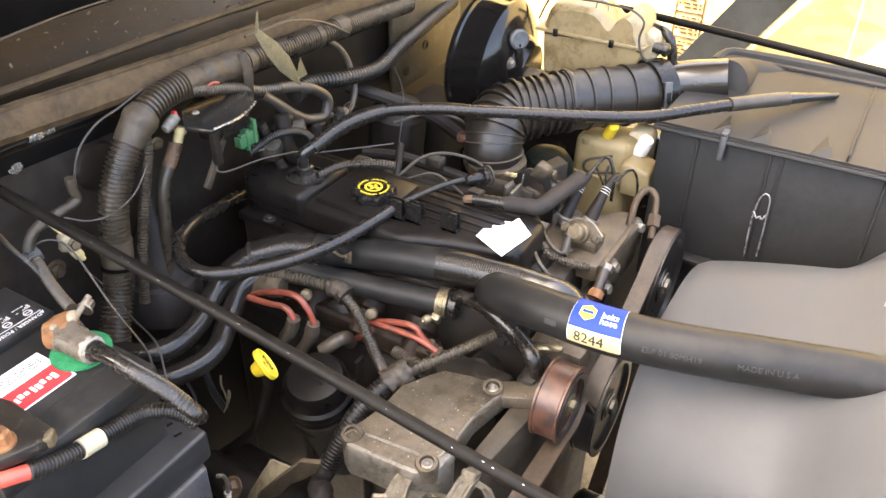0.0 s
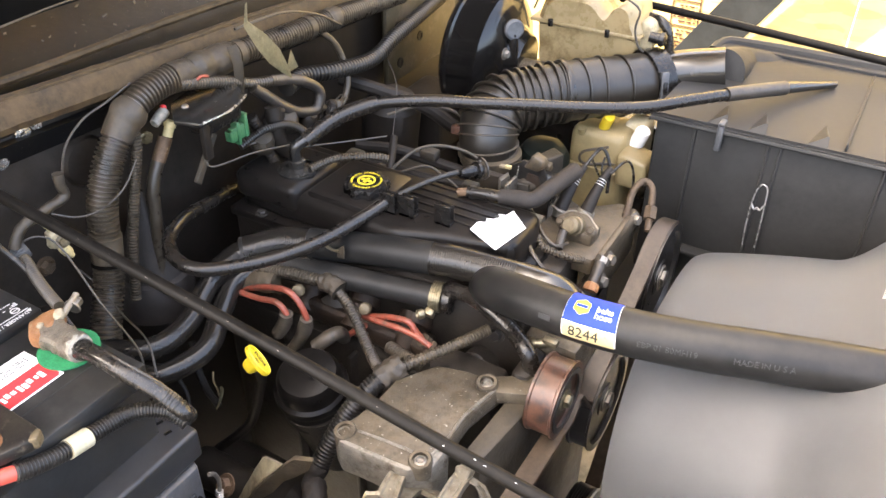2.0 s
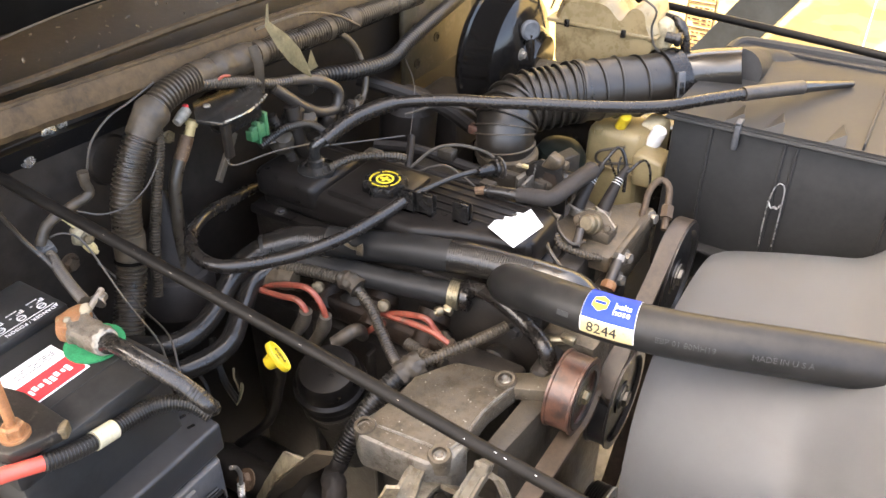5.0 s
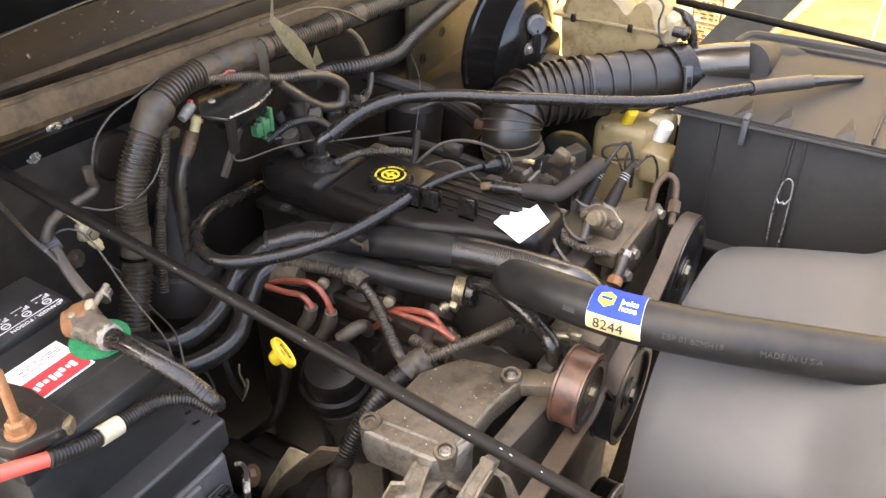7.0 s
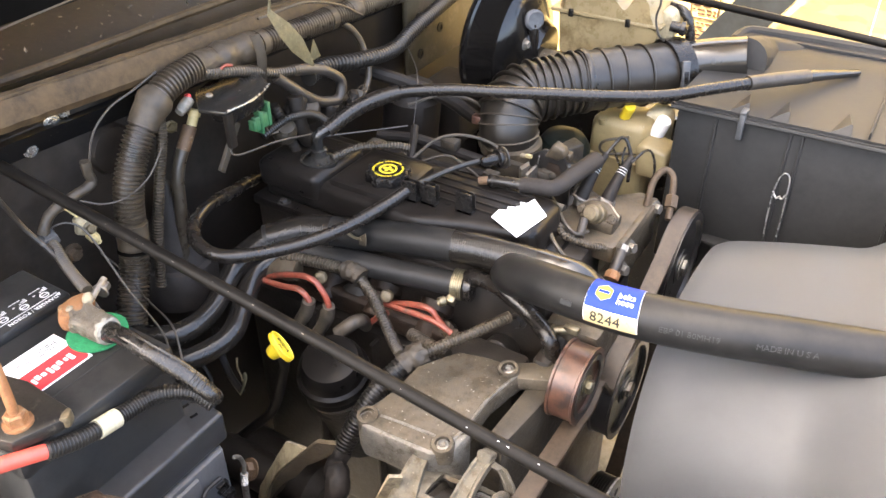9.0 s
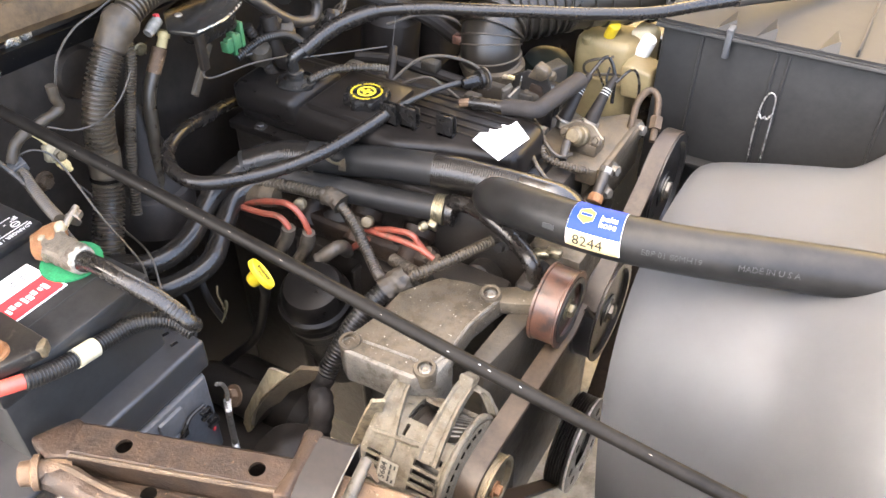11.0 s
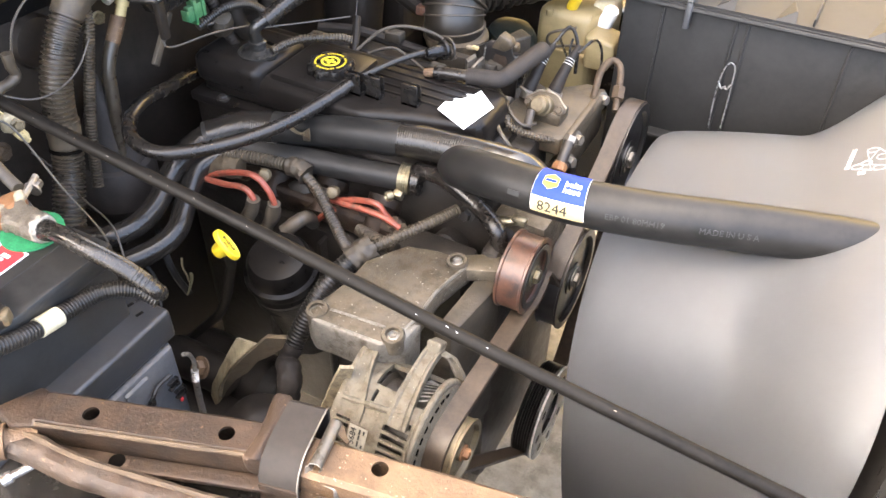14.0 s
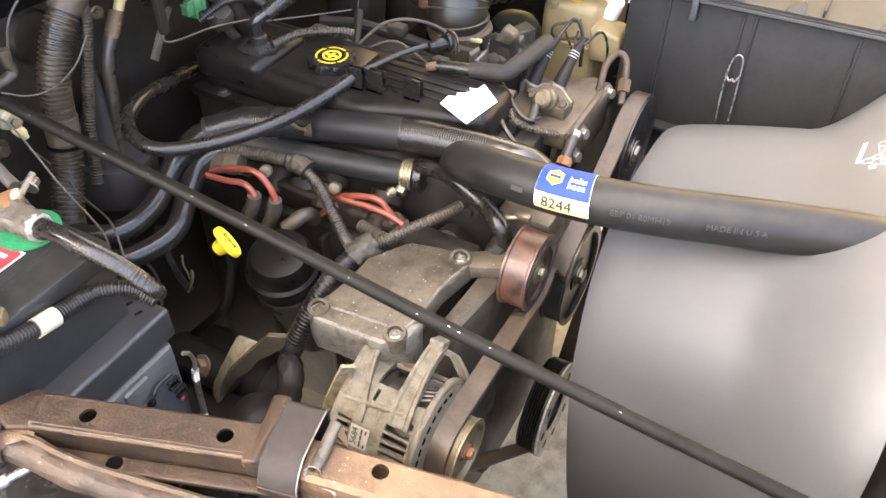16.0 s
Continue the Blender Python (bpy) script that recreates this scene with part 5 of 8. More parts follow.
    part("clip", tube([(-0.462, 1.29, 1.184), (-0.459, 1.289, 1.194), (-0.450, 1.289, 1.199), (-0.441, 1.289, 1.194), (-0.440, 1.289, 1.182)], 0.0014, 8, 0.003), M_CLIPWIRE, res, "bent steel wire clip")
    soft_line("vacuum_hose", [(-0.378, 1.35, 1.149), (-0.357, 1.345, 1.147), (-0.343, 1.342, 1.136), (-0.335, 1.342, 1.103), (-0.334, 1.34, 1.07)], 0.0085, M_RUBBER, "short black hose beside the reservoir", "hose")
    soft_line("brake_line", [(-0.560, 1.285, 1.150), (-0.548, 1.284, 1.178), (-0.535, 1.284, 1.190), (-0.47, 1.284, 1.196), (-0.41, 1.284, 1.194), (-0.39, 1.282, 1.190), (-0.374, 1.280, 1.178), (-0.378, 1.278, 1.152), (-0.370, 1.277, 1.125), (-0.36, 1.285, 1.112)], 0.0019, M_WIRE, "thin steel line bent over the reservoir", "line", seg=8)
    w = thing("washer_bottle", (-0.39, 1.24, 0.80), "cream plastic washer bottle with a yellow cap", "washer bottle")
    poly = [(-0.444, 1.20), (-0.352, 1.197), (-0.338, 1.212), (-0.338, 1.29), (-0.44, 1.29)]
    part("tank", prism(poly, 0.78, 0.996, 0.014, taper=0.95, seg=3), M_WASHER, w)
    part("waist", prism([(-0.447, 1.197), (-0.350, 1.194), (-0.335, 1.210), (-0.335, 1.28), (-0.443, 1.28)], 0.925, 0.931, 0.002), M_WASHER, w)
    part("shoulder", slab([(-0.349, 0.974), (-0.336, 0.978), (-0.298, 0.969), (-0.296, 0.945), (-0.305, 0.92), (-0.345, 0.92)], 1.178, 1.235, 0.006, 3), M_WASHER, w)
    # Box for a second container; the pale colour carries the sunlight on it.
    part("filler", slab([(-0.362, 1.004), (-0.330, 1.006), (-0.322, 0.995), (-0.322, 0.93), (-0.362, 0.93)], 1.245, 1.29, 0.007, 3), M_PALE, w, "second container with sunlit brightness put into its pale colour")
    part("nub", lathe([(0.007, 0), (0.007, 0.012), (0, 0.013)], along((-0.420, 1.205, 0.985), (0, -0.3, 1)), 12), M_WASHER, w)
    part("cap", lathe([(0.0095, -0.02), (0.0095, 0.010), (0.008, 0.012), (0, 0.012)], along((-0.382, 1.215, 1.014), (0.3, -0.3, 0.7)), 18), M_YELLOW, w, "small yellow cap")
    part("white_lid", lathe([(0.0125, -0.022), (0.0125, 0.010), (0.011, 0.013), (0, 0.013)], along((-0.326, 1.225, 0.996), (0.3, -0.2, 0.8)), 18), M_WHITE, w, "white plastic lid")


brakes()


# ---- front of the engine: pulleys, belt, alternator, bracket ----
BX = -0.220


def pulley(name, at, r, width, label, rim_mat, face_mat, hub=0.35, ribs=True, bolt=None):
    p = thing(name, at, label, "pulley")
    m = along(at, (1, 0, 0))
    w = width / 2
    part("rim", lathe([(r * 0.82, -w), (r * 1.04, -w), (r * 1.04, -w + 0.003), (r, -w + 0.004), (r, w - 0.004), (r * 1.04, w - 0.003), (r * 1.04, w), (r * 0.90, w), (r * 0.86, w - 0.006), (r * 0.82, w - 0.006)], m, 40), rim_mat, p)
    part("web", lathe([(r * 0.87, -0.004), (r * 0.87, w - 0.008), (r * 0.6, w - 0.014), (r * hub, w - 0.012), (r * hub * 0.95, w - 0.004), (r * hub * 0.5, w - 0.003), (0, w - 0.003)], m, 40), face_mat, p)
    part("bolt", hexbolt(Vector(at) + Vector((w - 0.003, 0, 0)), (1, 0, 0), bolt or r * 0.17, 0.008), M_BRASS if bolt else M_STEEL, p)
    return p


def belt_drive():
    pulley("power_steering_pulley", (BX, 1.032, 0.874), 0.083, 0.028, "black pressed steel power steering pulley", M_BLACKSTEEL, M_BLACKSTEEL)
    idler = pulley("idler_pulley", (BX - 0.012, 0.687, 0.914), 0.047, 0.034, "brown worn idler pulley with a plated hub bolt", M_IDLER, M_GREASE, 0.5, bolt=0.0095)
    part("seal_ring", lathe([(0.034, 0), (0.041, 0), (0.041, 0.0025), (0.034, 0.0025)], along((BX + 0.0035, 0.687, 0.914), (1, 0, 0)), 32, True), M_BLACKSTEEL, idler, "black bearing seal")
    pulley("water_pump_pulley", (BX, 0.835, 0.790), 0.072, 0.030, "black steel water pump pulley", M_BLACKSTEEL, M_BLACKSTEEL)
    al = pulley("alternator_pulley", (BX + 0.008, 0.476, 0.832), 0.038, 0.026, "small tan alternator pulley with a rusty nut", M_DTAN, M_DTAN, 0.3, bolt=0.0068)
    for c in al.children:
        if c.name.startswith("bolt"):
            c.data.materials[0] = M_COPPER
    cr = thing("crank_pulley", (BX, 0.80, 0.56), "grooved grey crankshaft pulley with a drilled face", "pulley")
    m = along((BX, 0.792, 0.538), (1, 0, 0)) @ Matrix.Scale(0.92, 4)
    prof = [(0.04, -0.012), (0.082, -0.012)]
    for k in range(6):
        prof += [(0.084, -0.008 + 0.0044 * k), (0.079, -0.0058 + 0.0044 * k)]
    prof += [(0.084, 0.018), (0.084, 0.022), (0.066, 0.022), (0.064, 0.012), (0.03, 0.012), (0.03, 0.018), (0, 0.018)]
    part("pulley", lathe(prof, m, 44), M_BLACKSTEEL, cr)
    pl = part("plate", lathe([(0.040, 0.0225), (0.085, 0.0225), (0.085, 0.026), (0.040, 0.026)], m, 44, True), M_PLATE, cr, "bare grey drilled plate")
    for k in range(8):
        a = k * math.pi / 4
        # Dark discs paint the shade of the drilled holes; the plate is solid.
        part("hole", lathe([(0.007, 0), (0.007, 0.0006), (0, 0.0006)], along((BX + 0.0242, 0.792 + 0.056 * math.cos(a), 0.538 + 0.056 * math.sin(a)), (1, 0, 0)), 14), M_BLOCK, pl)
    # belt round the pulleys
    def arc(c, r, a0, a1, n=10):
        return [(c[0] + r * math.cos(radians(a0 + (a1 - a0) * i / n)), c[1] + r * math.sin(radians(a0 + (a1 - a0) * i / n))) for i in range(n + 1)]
    loop = arc((1.032, 0.874), 0.085, -30, 112) + arc((0.835, 0.79), 0.074, 108, 150, 5) + arc((0.687, 0.914), 0.049, -35, -110, 6) + arc((0.476, 0.832), 0.040, 98, 262) + arc((0.792, 0.538), 0.079, 250, 350)
    bm = bmesh.new()
    n = len(loop)
    rows = []
    for i, (y, z) in enumerate(loop):
        ya, za = loop[i - 1]
        yb, zb = loop[(i + 1) % n]
        ty, tz = yb - ya, zb - za
        l = math.hypot(ty, tz) or 1
        ny, nz = tz / l, -ty / l
        rows.append([bm.verts.new((BX + dx, y + ny * h, z + nz * h)) for dx, h in ((-0.0115, 0), (0.0115, 0), (0.0115, 0.0042), (-0.0115, 0.0042))])
    for i in range(n):
        a, b = rows[i], rows[(i + 1) % n]
        for k in range(4):
            bm.faces.new((a[k], a[(k + 1) % 4], b[(k + 1) % 4], b[k]))
    belt = thing("serpentine_belt", (BX, 0.8, 0.46), "worn brown-grey serpentine drive belt round the pulleys", "drive belt")
    part("backing", bm, M_BELT, belt)
    for e in (-0.0112, 0.0112):
        part("edge_cord", tube([(BX + e, *p) for p in loop + loop[:1]], 0.0012, 6, 0.01), M_RUST, belt)


belt_drive()


def bracket():
    b = thing("alternator_bracket", (-0.35, 0.58, 0.88), "dirty cast aluminium accessory bracket with bolt bosses", "bracket")
    top = [(-0.417, 0.501), (-0.402, 0.495), (-0.318, 0.499), (-0.300, 0.514), (-0.297, 0.550), (-0.298, 0.60), (-0.286, 0.656), (-0.303, 0.671), (-0.335, 0.666), (-0.373, 0.656), (-0.404, 0.608), (-0.406, 0.558)]
    part("plate", rugged(prism(top, 0.898, 0.922, 0.003, taper=0.955), 0.0008, 90, 2), M_ALU, b)
    part("front_wall", rugged(prism([(-0.418, 0.504), (-0.402, 0.494), (-0.318, 0.498), (-0.297, 0.517), (-0.298, 0.545), (-0.33, 0.535), (-0.41, 0.535)], 0.872, 0.9205, 0.003), 0.0011, 60, 2), M_ALU_PALE, b)
    # Paler metal here puts the highlight of the corner into its colour.
    part("corner", rugged(prism([(-0.320, 0.500), (-0.296, 0.516), (-0.294, 0.548), (-0.316, 0.53)], 0.850, 0.9225, 0.004), 0.0013, 70, 2), M_ALU_PALE, b)
    for x, y, z in ((-0.406, 0.510, 0.915), (-0.311, 0.516, 0.918), (-0.304, 0.654, 0.920)):
        s = part("boss", lathe([(0.0135, -0.014), (0.0135, 0.006), (0.012, 0.0085), (0.0085, 0.0085), (0.0085, 0.002), (0, 0.002)], along((x, y, z), (0, -0.15, 1)), 20), M_ALU, b)
        part("bolt_head", lathe([(0.0068, 0.001), (0.0068, 0.006), (0.005, 0.0068), (0.0035, 0.004), (0, 0.004)], along((x, y, z), (0, -0.15, 1)), 12), M_STEEL, s)
    part("cast_edge", tube([(-0.292, 0.652, 0.9225), (-0.302, 0.60, 0.9225), (-0.302, 0.552, 0.9225), (-0.306, 0.528, 0.9225)], 0.0019, 8, 0.006, wobble=0.5), M_ALU_PALE, b)
    part("cast_edge", tube([(-0.393, 0.516, 0.9222), (-0.365, 0.519, 0.9222), (-0.325, 0.522, 0.9222)], 0.0017, 8, 0.006, wobble=0.5), M_ALU_PALE, b)
    part("arm", prism([(-0.304, 0.642), (-0.238, 0.672), (-0.236, 0.700), (-0.262, 0.70), (-0.312, 0.668)], 0.902, 0.922, 0.004), M_ALU, b)
    part("post", box(-0.40, -0.30, 0.66, 0.71, 0.70, 0.905, 0.008), M_BLOCK, b)
    solo("bracket_plate", prism([(-0.285, 0.56), (-0.262, 0.56), (-0.25, 0.665), (-0.28, 0.665)], 0.66, 0.905, 0.003), M_BLOCKDUST, "grimy brown steel plate under the accessory bracket", "bracket")


bracket()


def grid_drum(x0, x1, r, nx, na, holes, cy, cz, th=0.004):
    """A drum about the x axis with openings; holes: a test of the cell's numbers."""
    bm = bmesh.new()
    v = [[bm.verts.new((x0 + (x1 - x0) * i / nx, cy + r * math.cos(2 * math.pi * j / na), cz + r * math.sin(2 * math.pi * j / na))) for j in range(na)] for i in range(nx + 1)]
    for i in range(nx):
        for j in range(na):
            if not holes(i, j):
                bm.faces.new((v[i][j], v[i + 1][j], v[i + 1][(j + 1) % na], v[i][(j + 1) % na]))
    bmesh.ops.recalc_face_normals(bm, faces=bm.faces)
    bmesh.ops.solidify(bm, geom=bm.faces[:], thickness=th)
    return bm


def alternator():
    cy, cz = 0.476, 0.833
    a = thing("alternator", (-0.30, cy, cz - 0.07), "weathered grey cast alternator with vent slots", "alternator")
    ax = (1, 0, 0)

    def on(x, deg, r):
        return Vector((x, cy + r * math.cos(radians(deg)), cz + r * math.sin(radians(deg))))
    nx, na = 24, 120

    def holes(i, j):
        x, d = -0.334 + 0.100 * (i + 0.5) / nx, (j + 0.5) * 3
        if -0.274 < x < -0.247 and 121 < d < 230 and (d - 121) % 9 < 6:
            return True
        if -0.328 < x < -0.314 and 134 < d < 230 and (d - 134) % 9 < 6:
            return True
        if -0.306 < x < -0.281 and 60 < d < 97:
            return True
        if -0.3015 < x < -0.2965 and 103 < d < 115:
            return True
        return -0.268 < x < -0.243 and (40 < d < 102 or 250 < d < 320)
    part("housing", grid_drum(-0.334, -0.234, 0.0635, nx, na, holes, cy, cz, 0.005), M_ALT, a)
    part("core", lathe([(0.035, 0), (0.047, 0.004), (0.047, 0.088), (0.03, 0.091)], along((-0.330, cy, cz), ax), 36), M_BLOCK, a)
    part("winding", lathe([(0.047, 0), (0.053, 0.004), (0.049, 0.008), (0.053, 0.012), (0.049, 0.016), (0.053, 0.020), (0.047, 0.024)], along((-0.324, cy, cz), ax), 36), M_BLOCKDUST, a)
    part("end_face", lathe([(0.018, 0), (0.060, 0), (0.0635, 0.002), (0.0635, 0.006), (0.058, 0.008), (0.018, 0.012)], along((-0.240, cy, cz), ax), 48), M_ALT, a)
    part("end_face", lathe([(0.0, 0), (0.058, 0), (0.0635, 0.004), (0.0635, 0.008)], along((-0.330, cy, cz), (-1, 0, 0)), 48), M_ALT, a)
    for k in range(9):
        d = 36 + 7 * k
        m = along(on(-0.256, d, 0.051), on(0, d, 1) - on(0, d, 0), (1, 0, 0))
        part("fin", box(-0.010, 0.010, -0.0011, 0.0011, -0.006, 0.006, 0, m @ Matrix.Rotation(0.5, 4, "Z")), M_STEEL, a)
    for k in range(9):
        d = 70 + 12 * k
        m = along(on(-0.2335, d, 0.052), (1, 0, 0), on(0, d, 1) - on(0, d, 0))
        # Near-black boxes paint the shade in the vents; the face is not cut.
        part("vent", box(-0.010, 0.0085, -0.0042, 0.0042, 0, 0.0016, 0.001, m), M_HOLLOW_SHADE, a)
    rear = [(on(x0, d, r), on(x1, d, r)) for d, r, x0, x1 in ((56, 0.092, -0.338, -0.322), (66, 0.084, -0.338, -0.321), (80, 0.075, -0.338, -0.318), (96, 0.0695, -0.337, -0.312), (112, 0.067, -0.336, -0.306), (126, 0.066, -0.335, -0.301), (138, 0.0645, -0.335, -0.301))]
    part("arm", rugged(web(rear, 0.007, 0.0016), 0.0006, 120, 1), M_ALT, a)
    leg = [(on(-0.276, d, r), on(x, d, r)) for d, r, x in ((52, 0.097, -0.258), (62, 0.090, -0.258), (76, 0.079, -0.257), (90, 0.072, -0.255), (104, 0.0685, -0.253), (118, 0.067, -0.251), (128, 0.0655, -0.250))]
    part("arm", rugged(web(leg, 0.008, 0.0020), 0.0006, 120, 1), M_ALT, a)
    strut = [(on(x, d, r), on(x + 0.014, d - 5, r - 0.004)) for d, r, x in ((56, 0.097, -0.268), (51, 0.092, -0.258), (46, 0.083, -0.250), (40, 0.074, -0.244), (32, 0.067, -0.241))]
    part("arm", rugged(web(strut, 0.006, 0.0012), 0.0005, 150, 1), M_ALT, a)
    part("lug", rugged(box(-0.0095, 0.0085, -0.009, 0.012, -0.008, 0.009, 0.004, along(on(-0.267, 54, 0.0955), on(0, 56, 1) - on(0, 56, 0), (1, 0, 0))), 0.0016, 110, 2), M_ALT, a)
    part("rim", rugged(tube([on(-0.2385, 30, 0.066), on(-0.2385, 55, 0.067), on(-0.2385, 75, 0.067), on(-0.2385, 98, 0.0655), on(-0.2385, 122, 0.0645), on(-0.2385, 150, 0.064), on(-0.2385, 190, 0.0635)], 0.0042, 10, 0.006), 0.0005, 150, 1), M_ALT, a)
    part("shoulder", tube([on(-0.330, 122, 0.0645), on(-0.31, 120, 0.0650), on(-0.275, 116, 0.0645), on(-0.262, 113, 0.0645)], 0.0034, 8, 0.006), M_ALT, a)
    part("ear", rugged(box(-0.342, -0.322, cy + 0.010, cy + 0.040, 0.862, 0.905, 0.005), 0.001, 90, 1), M_ALT, a)
    th = radians(152)
    n = Vector((0, math.cos(th), math.sin(th)))
    lm = along(Vector((-0.300, cy, cz)) + n * 0.0640, n, (0, 0, 1))
    lab = part("label", box(-0.0125, 0.0125, -0.011, 0.011, 0, 0.0006, 0, lm), M_WORNLABEL, a, "small worn number label", smooth=False)
    txt = writing("5684", 0.0098)
    txt.transform(lm @ Matrix.Translation((0.0, 0.005, 0.0009)))
    part("number", txt, M_PRINTK, lab)
    br = bars(2, 0.02, 0.002, 0.003)
    br.transform(lm @ Matrix.Translation((0, -0.005, 0.0008)))
    part("print", br, M_PRINTK, lab)
    strap = [((-0.338, 0.452, 0.923), (-0.328, 0.462, 0.919)), ((-0.347, 0.452, 0.9), (-0.334, 0.462, 0.895)), ((-0.357, 0.452, 0.873), (-0.342, 0.462, 0.863)), ((-0.367, 0.452, 0.844), (-0.35, 0.462, 0.836)), ((-0.375, 0.452, 0.818), (-0.357, 0.462, 0.807))]
    solo("alternator_strap", rugged(web(strap, 0.004, 0.0006), 0.0008, 120, 1), M_TAN, "tan oxidised steel strap beside the alternator", "bracket")


alternator()


# ---- battery corner ----
def battery():
    solo("battery_tray", box(-0.80, -0.53, 0.195, 0.40, 0.82, 0.862, 0.006), M_PLASTIC, "black plastic battery tray", "tray")
    b = thing("battery", (-0.66, 0.297, 0.862), "black car battery with red and white label", "battery")
    part("case", box(-0.776, -0.548, 0.212, 0.382, 0.862, 1.035, 0.006), M_BATT, b)
    part("lid", box(-0.778, -0.546, 0.210, 0.385, 1.030, 1.056, 0.005), M_BATT, b)
    raised = part("vent_cover", box(-0.772, -0.690, 0.214, 0.380, 1.054, 1.068, 0.004), M_BATT, b)
    m = pose(-0.6965, 0.340, 1.0683, 0, 0, -90)
    t = writing("DANGER / POISON", 0.0068)
    t.transform(m)
    part("writing", t, M_PRINTW, raised, "white warning words")
    part("rule", box(-0.7025, -0.7015, 0.225, 0.372, 1.0683, 1.0687), M_PRINTW, raised, smooth=False)
    part("warning_sign", prism([(-0.6995, 0.3735), (-0.6995, 0.3685), (-0.6945, 0.371)], 1.0683, 1.0687), M_PRINTW, raised, smooth=False)
    for i, dx in enumerate((0.0, 0.024, 0.048, 0.072)):
        sq = join(lathe([(0.0045, 0), (0.0062, 0), (0.0062, 0.0004), (0.0045, 0.0004)], None, 20, True), box(-0.0055, 0.0055, -0.0006, 0.0006, 0, 0.0004))
        sq.transform(pose(-0.709, 0.362 - dx, 1.0684, 0, 0, -90) @ Matrix.Scale(0.8, 4))
        part("pictogram", sq, M_PRINTW, raised)
        br = bars(4, 0.02, 0.0014, 0.0013)
        br.transform(pose(-0.720, 0.362 - dx, 1.0684, 0, 0, -90) @ Matrix.Scale(0.85, 4))
        part("print", br, M_PRINTW, raised)
    lab = part("label", box(-0.662, -0.602, 0.225, 0.334, 1.0555, 1.0566, 0.0004), M_WHITE, b, "white and red maker's label")
    part("red_field", prism([(-0.634, 0.332), (-0.606, 0.332), (-0.6035, 0.329), (-0.6035, 0.266), (-0.634, 0.266)], 1.0566, 1.0571), M_REDLABEL, lab, smooth=False)
    logo = join(*[box(-0.024 + 0.006 * k, -0.0198 + 0.006 * k - 0.0012 * (k % 3 == 1), -0.0045 + 0.0016 * (k % 2), 0.0055 if k in (0, 3, 4, 7) else 0.0022, 0, 0.0004) for k in range(8)])
    logo.transform(pose(-0.6185, 0.299, 1.0571, 0, 0, -90))
    part("logo", logo, M_WHITE, lab, "white blocks in the place of a maker's name")
    for bx, by, rows, w in ((-0.648, 0.305, 4, 0.045), (-0.640, 0.247, 7, 0.032), (-0.612, 0.252, 4, 0.022)):
        br = bars(rows, w, 0.0011, 0.0018, fill=0.7)
        br.transform(pose(bx, by, 1.0567, 0, 0, -90))
        part("print", br, M_PRINTG, lab)
    part("groove", box(-0.5875, -0.5865, 0.22, 0.375, 1.0558, 1.0568), M_PRINTG, b)
    w = lathe([(0.0, 0), (0.030, 0), (0.030, 0.0025), (0.0, 0.0025)], along((-0.624, 0.358, 1.0568), (0, 0, 1)), 28)
    part("felt_washer", w, M_FELT, b, "bright green felt terminal washer")
    part("post", lathe([(0.0095, 0), (0.0085, 0.022), (0, 0.022)], along((-0.632, 0.354, 1.056), (0, 0, 1)), 16), M_LEAD, b)
    c = thing("battery_terminal", (-0.628, 0.356, 1.06), "corroded lead battery clamp with copper crust", "terminal clamp")
    body = [(-0.655, 0.347), (-0.643, 0.339), (-0.617, 0.341), (-0.600, 0.346), (-0.598, 0.363), (-0.614, 0.369), (-0.643, 0.375), (-0.657, 0.368)]
    part("clamp", rugged(prism(body, 1.061, 1.082, 0.005, taper=0.84), 0.0042, 85, 3), M_LEAD, c)
    part("crust", rugged(prism([(-0.668, 0.350), (-0.653, 0.338), (-0.640, 0.344), (-0.642, 0.372), (-0.658, 0.385), (-0.668, 0.375)], 1.060, 1.081, 0.005), 0.0025, 90, 2), M_COPPER, c, "orange corroded copper edge")
    part("collar", rugged(lathe([(0.0150, -0.004), (0.0150, 0.006), (0.0128, 0.014)], along((-0.608, 0.354, 1.0745), (0.85, 0.0, 0.12)), 20), 0.0016, 110, 1), M_LEAD, c)
    for cx, cy, cz, cr in ((-0.646, 0.372, 1.084, 0.006), (-0.651, 0.352, 1.082, 0.004), (-0.636, 0.341, 1.075, 0.0035)):
        part("crust", rugged(lathe([(cr, -cr * 0.5), (cr, 0), (cr * 0.6, cr * 0.5), (0, cr * 0.6)], along((cx, cy, cz), (0, -0.2, 1)), 12), cr * 0.5, 200, 1), M_TAN, c, "yellow-white corrosion crust")
    part("crust", rugged(lathe([(0.0085, -0.001), (0.0142, 0.0), (0.0136, 0.004), (0.0085, 0.0065)], along((-0.597, 0.353, 1.0760), (0.9, -0.08, 0.15)), 20, True), 0.0026, 170, 1), M_WORNLABEL, c, "white corrosion at the cable mouth")
    part("bolt", hexbolt((-0.655, 0.392, 1.075), (-0.3, 1, 0.2), 0.006, 0.012), M_STEEL, c)
    part("bolt", lathe([(0.0035, 0), (0.0035, 0.03), (0, 0.03)], along((-0.650, 0.375, 1.076), (-0.3, 1, 0.3)), 8), M_STEEL, c)
    cab = [(-0.600, 0.353, 1.076), (-0.570, 0.350, 1.082), (-0.541, 0.352, 1.076), (-0.505, 0.361, 1.058), (-0.483, 0.365, 1.043), (-0.4785, 0.369, 1.034), (-0.486, 0.374, 1.026), (-0.51, 0.372, 1.024)]
    cb = thing("battery_cable", cab[0], "thick taped grey-black battery cable", "cable")
    part("cable", tube(cab, 0.0082, 18, 0.003, wobble=0.08, r_end=0.0078), M_BATCABLE, cb)
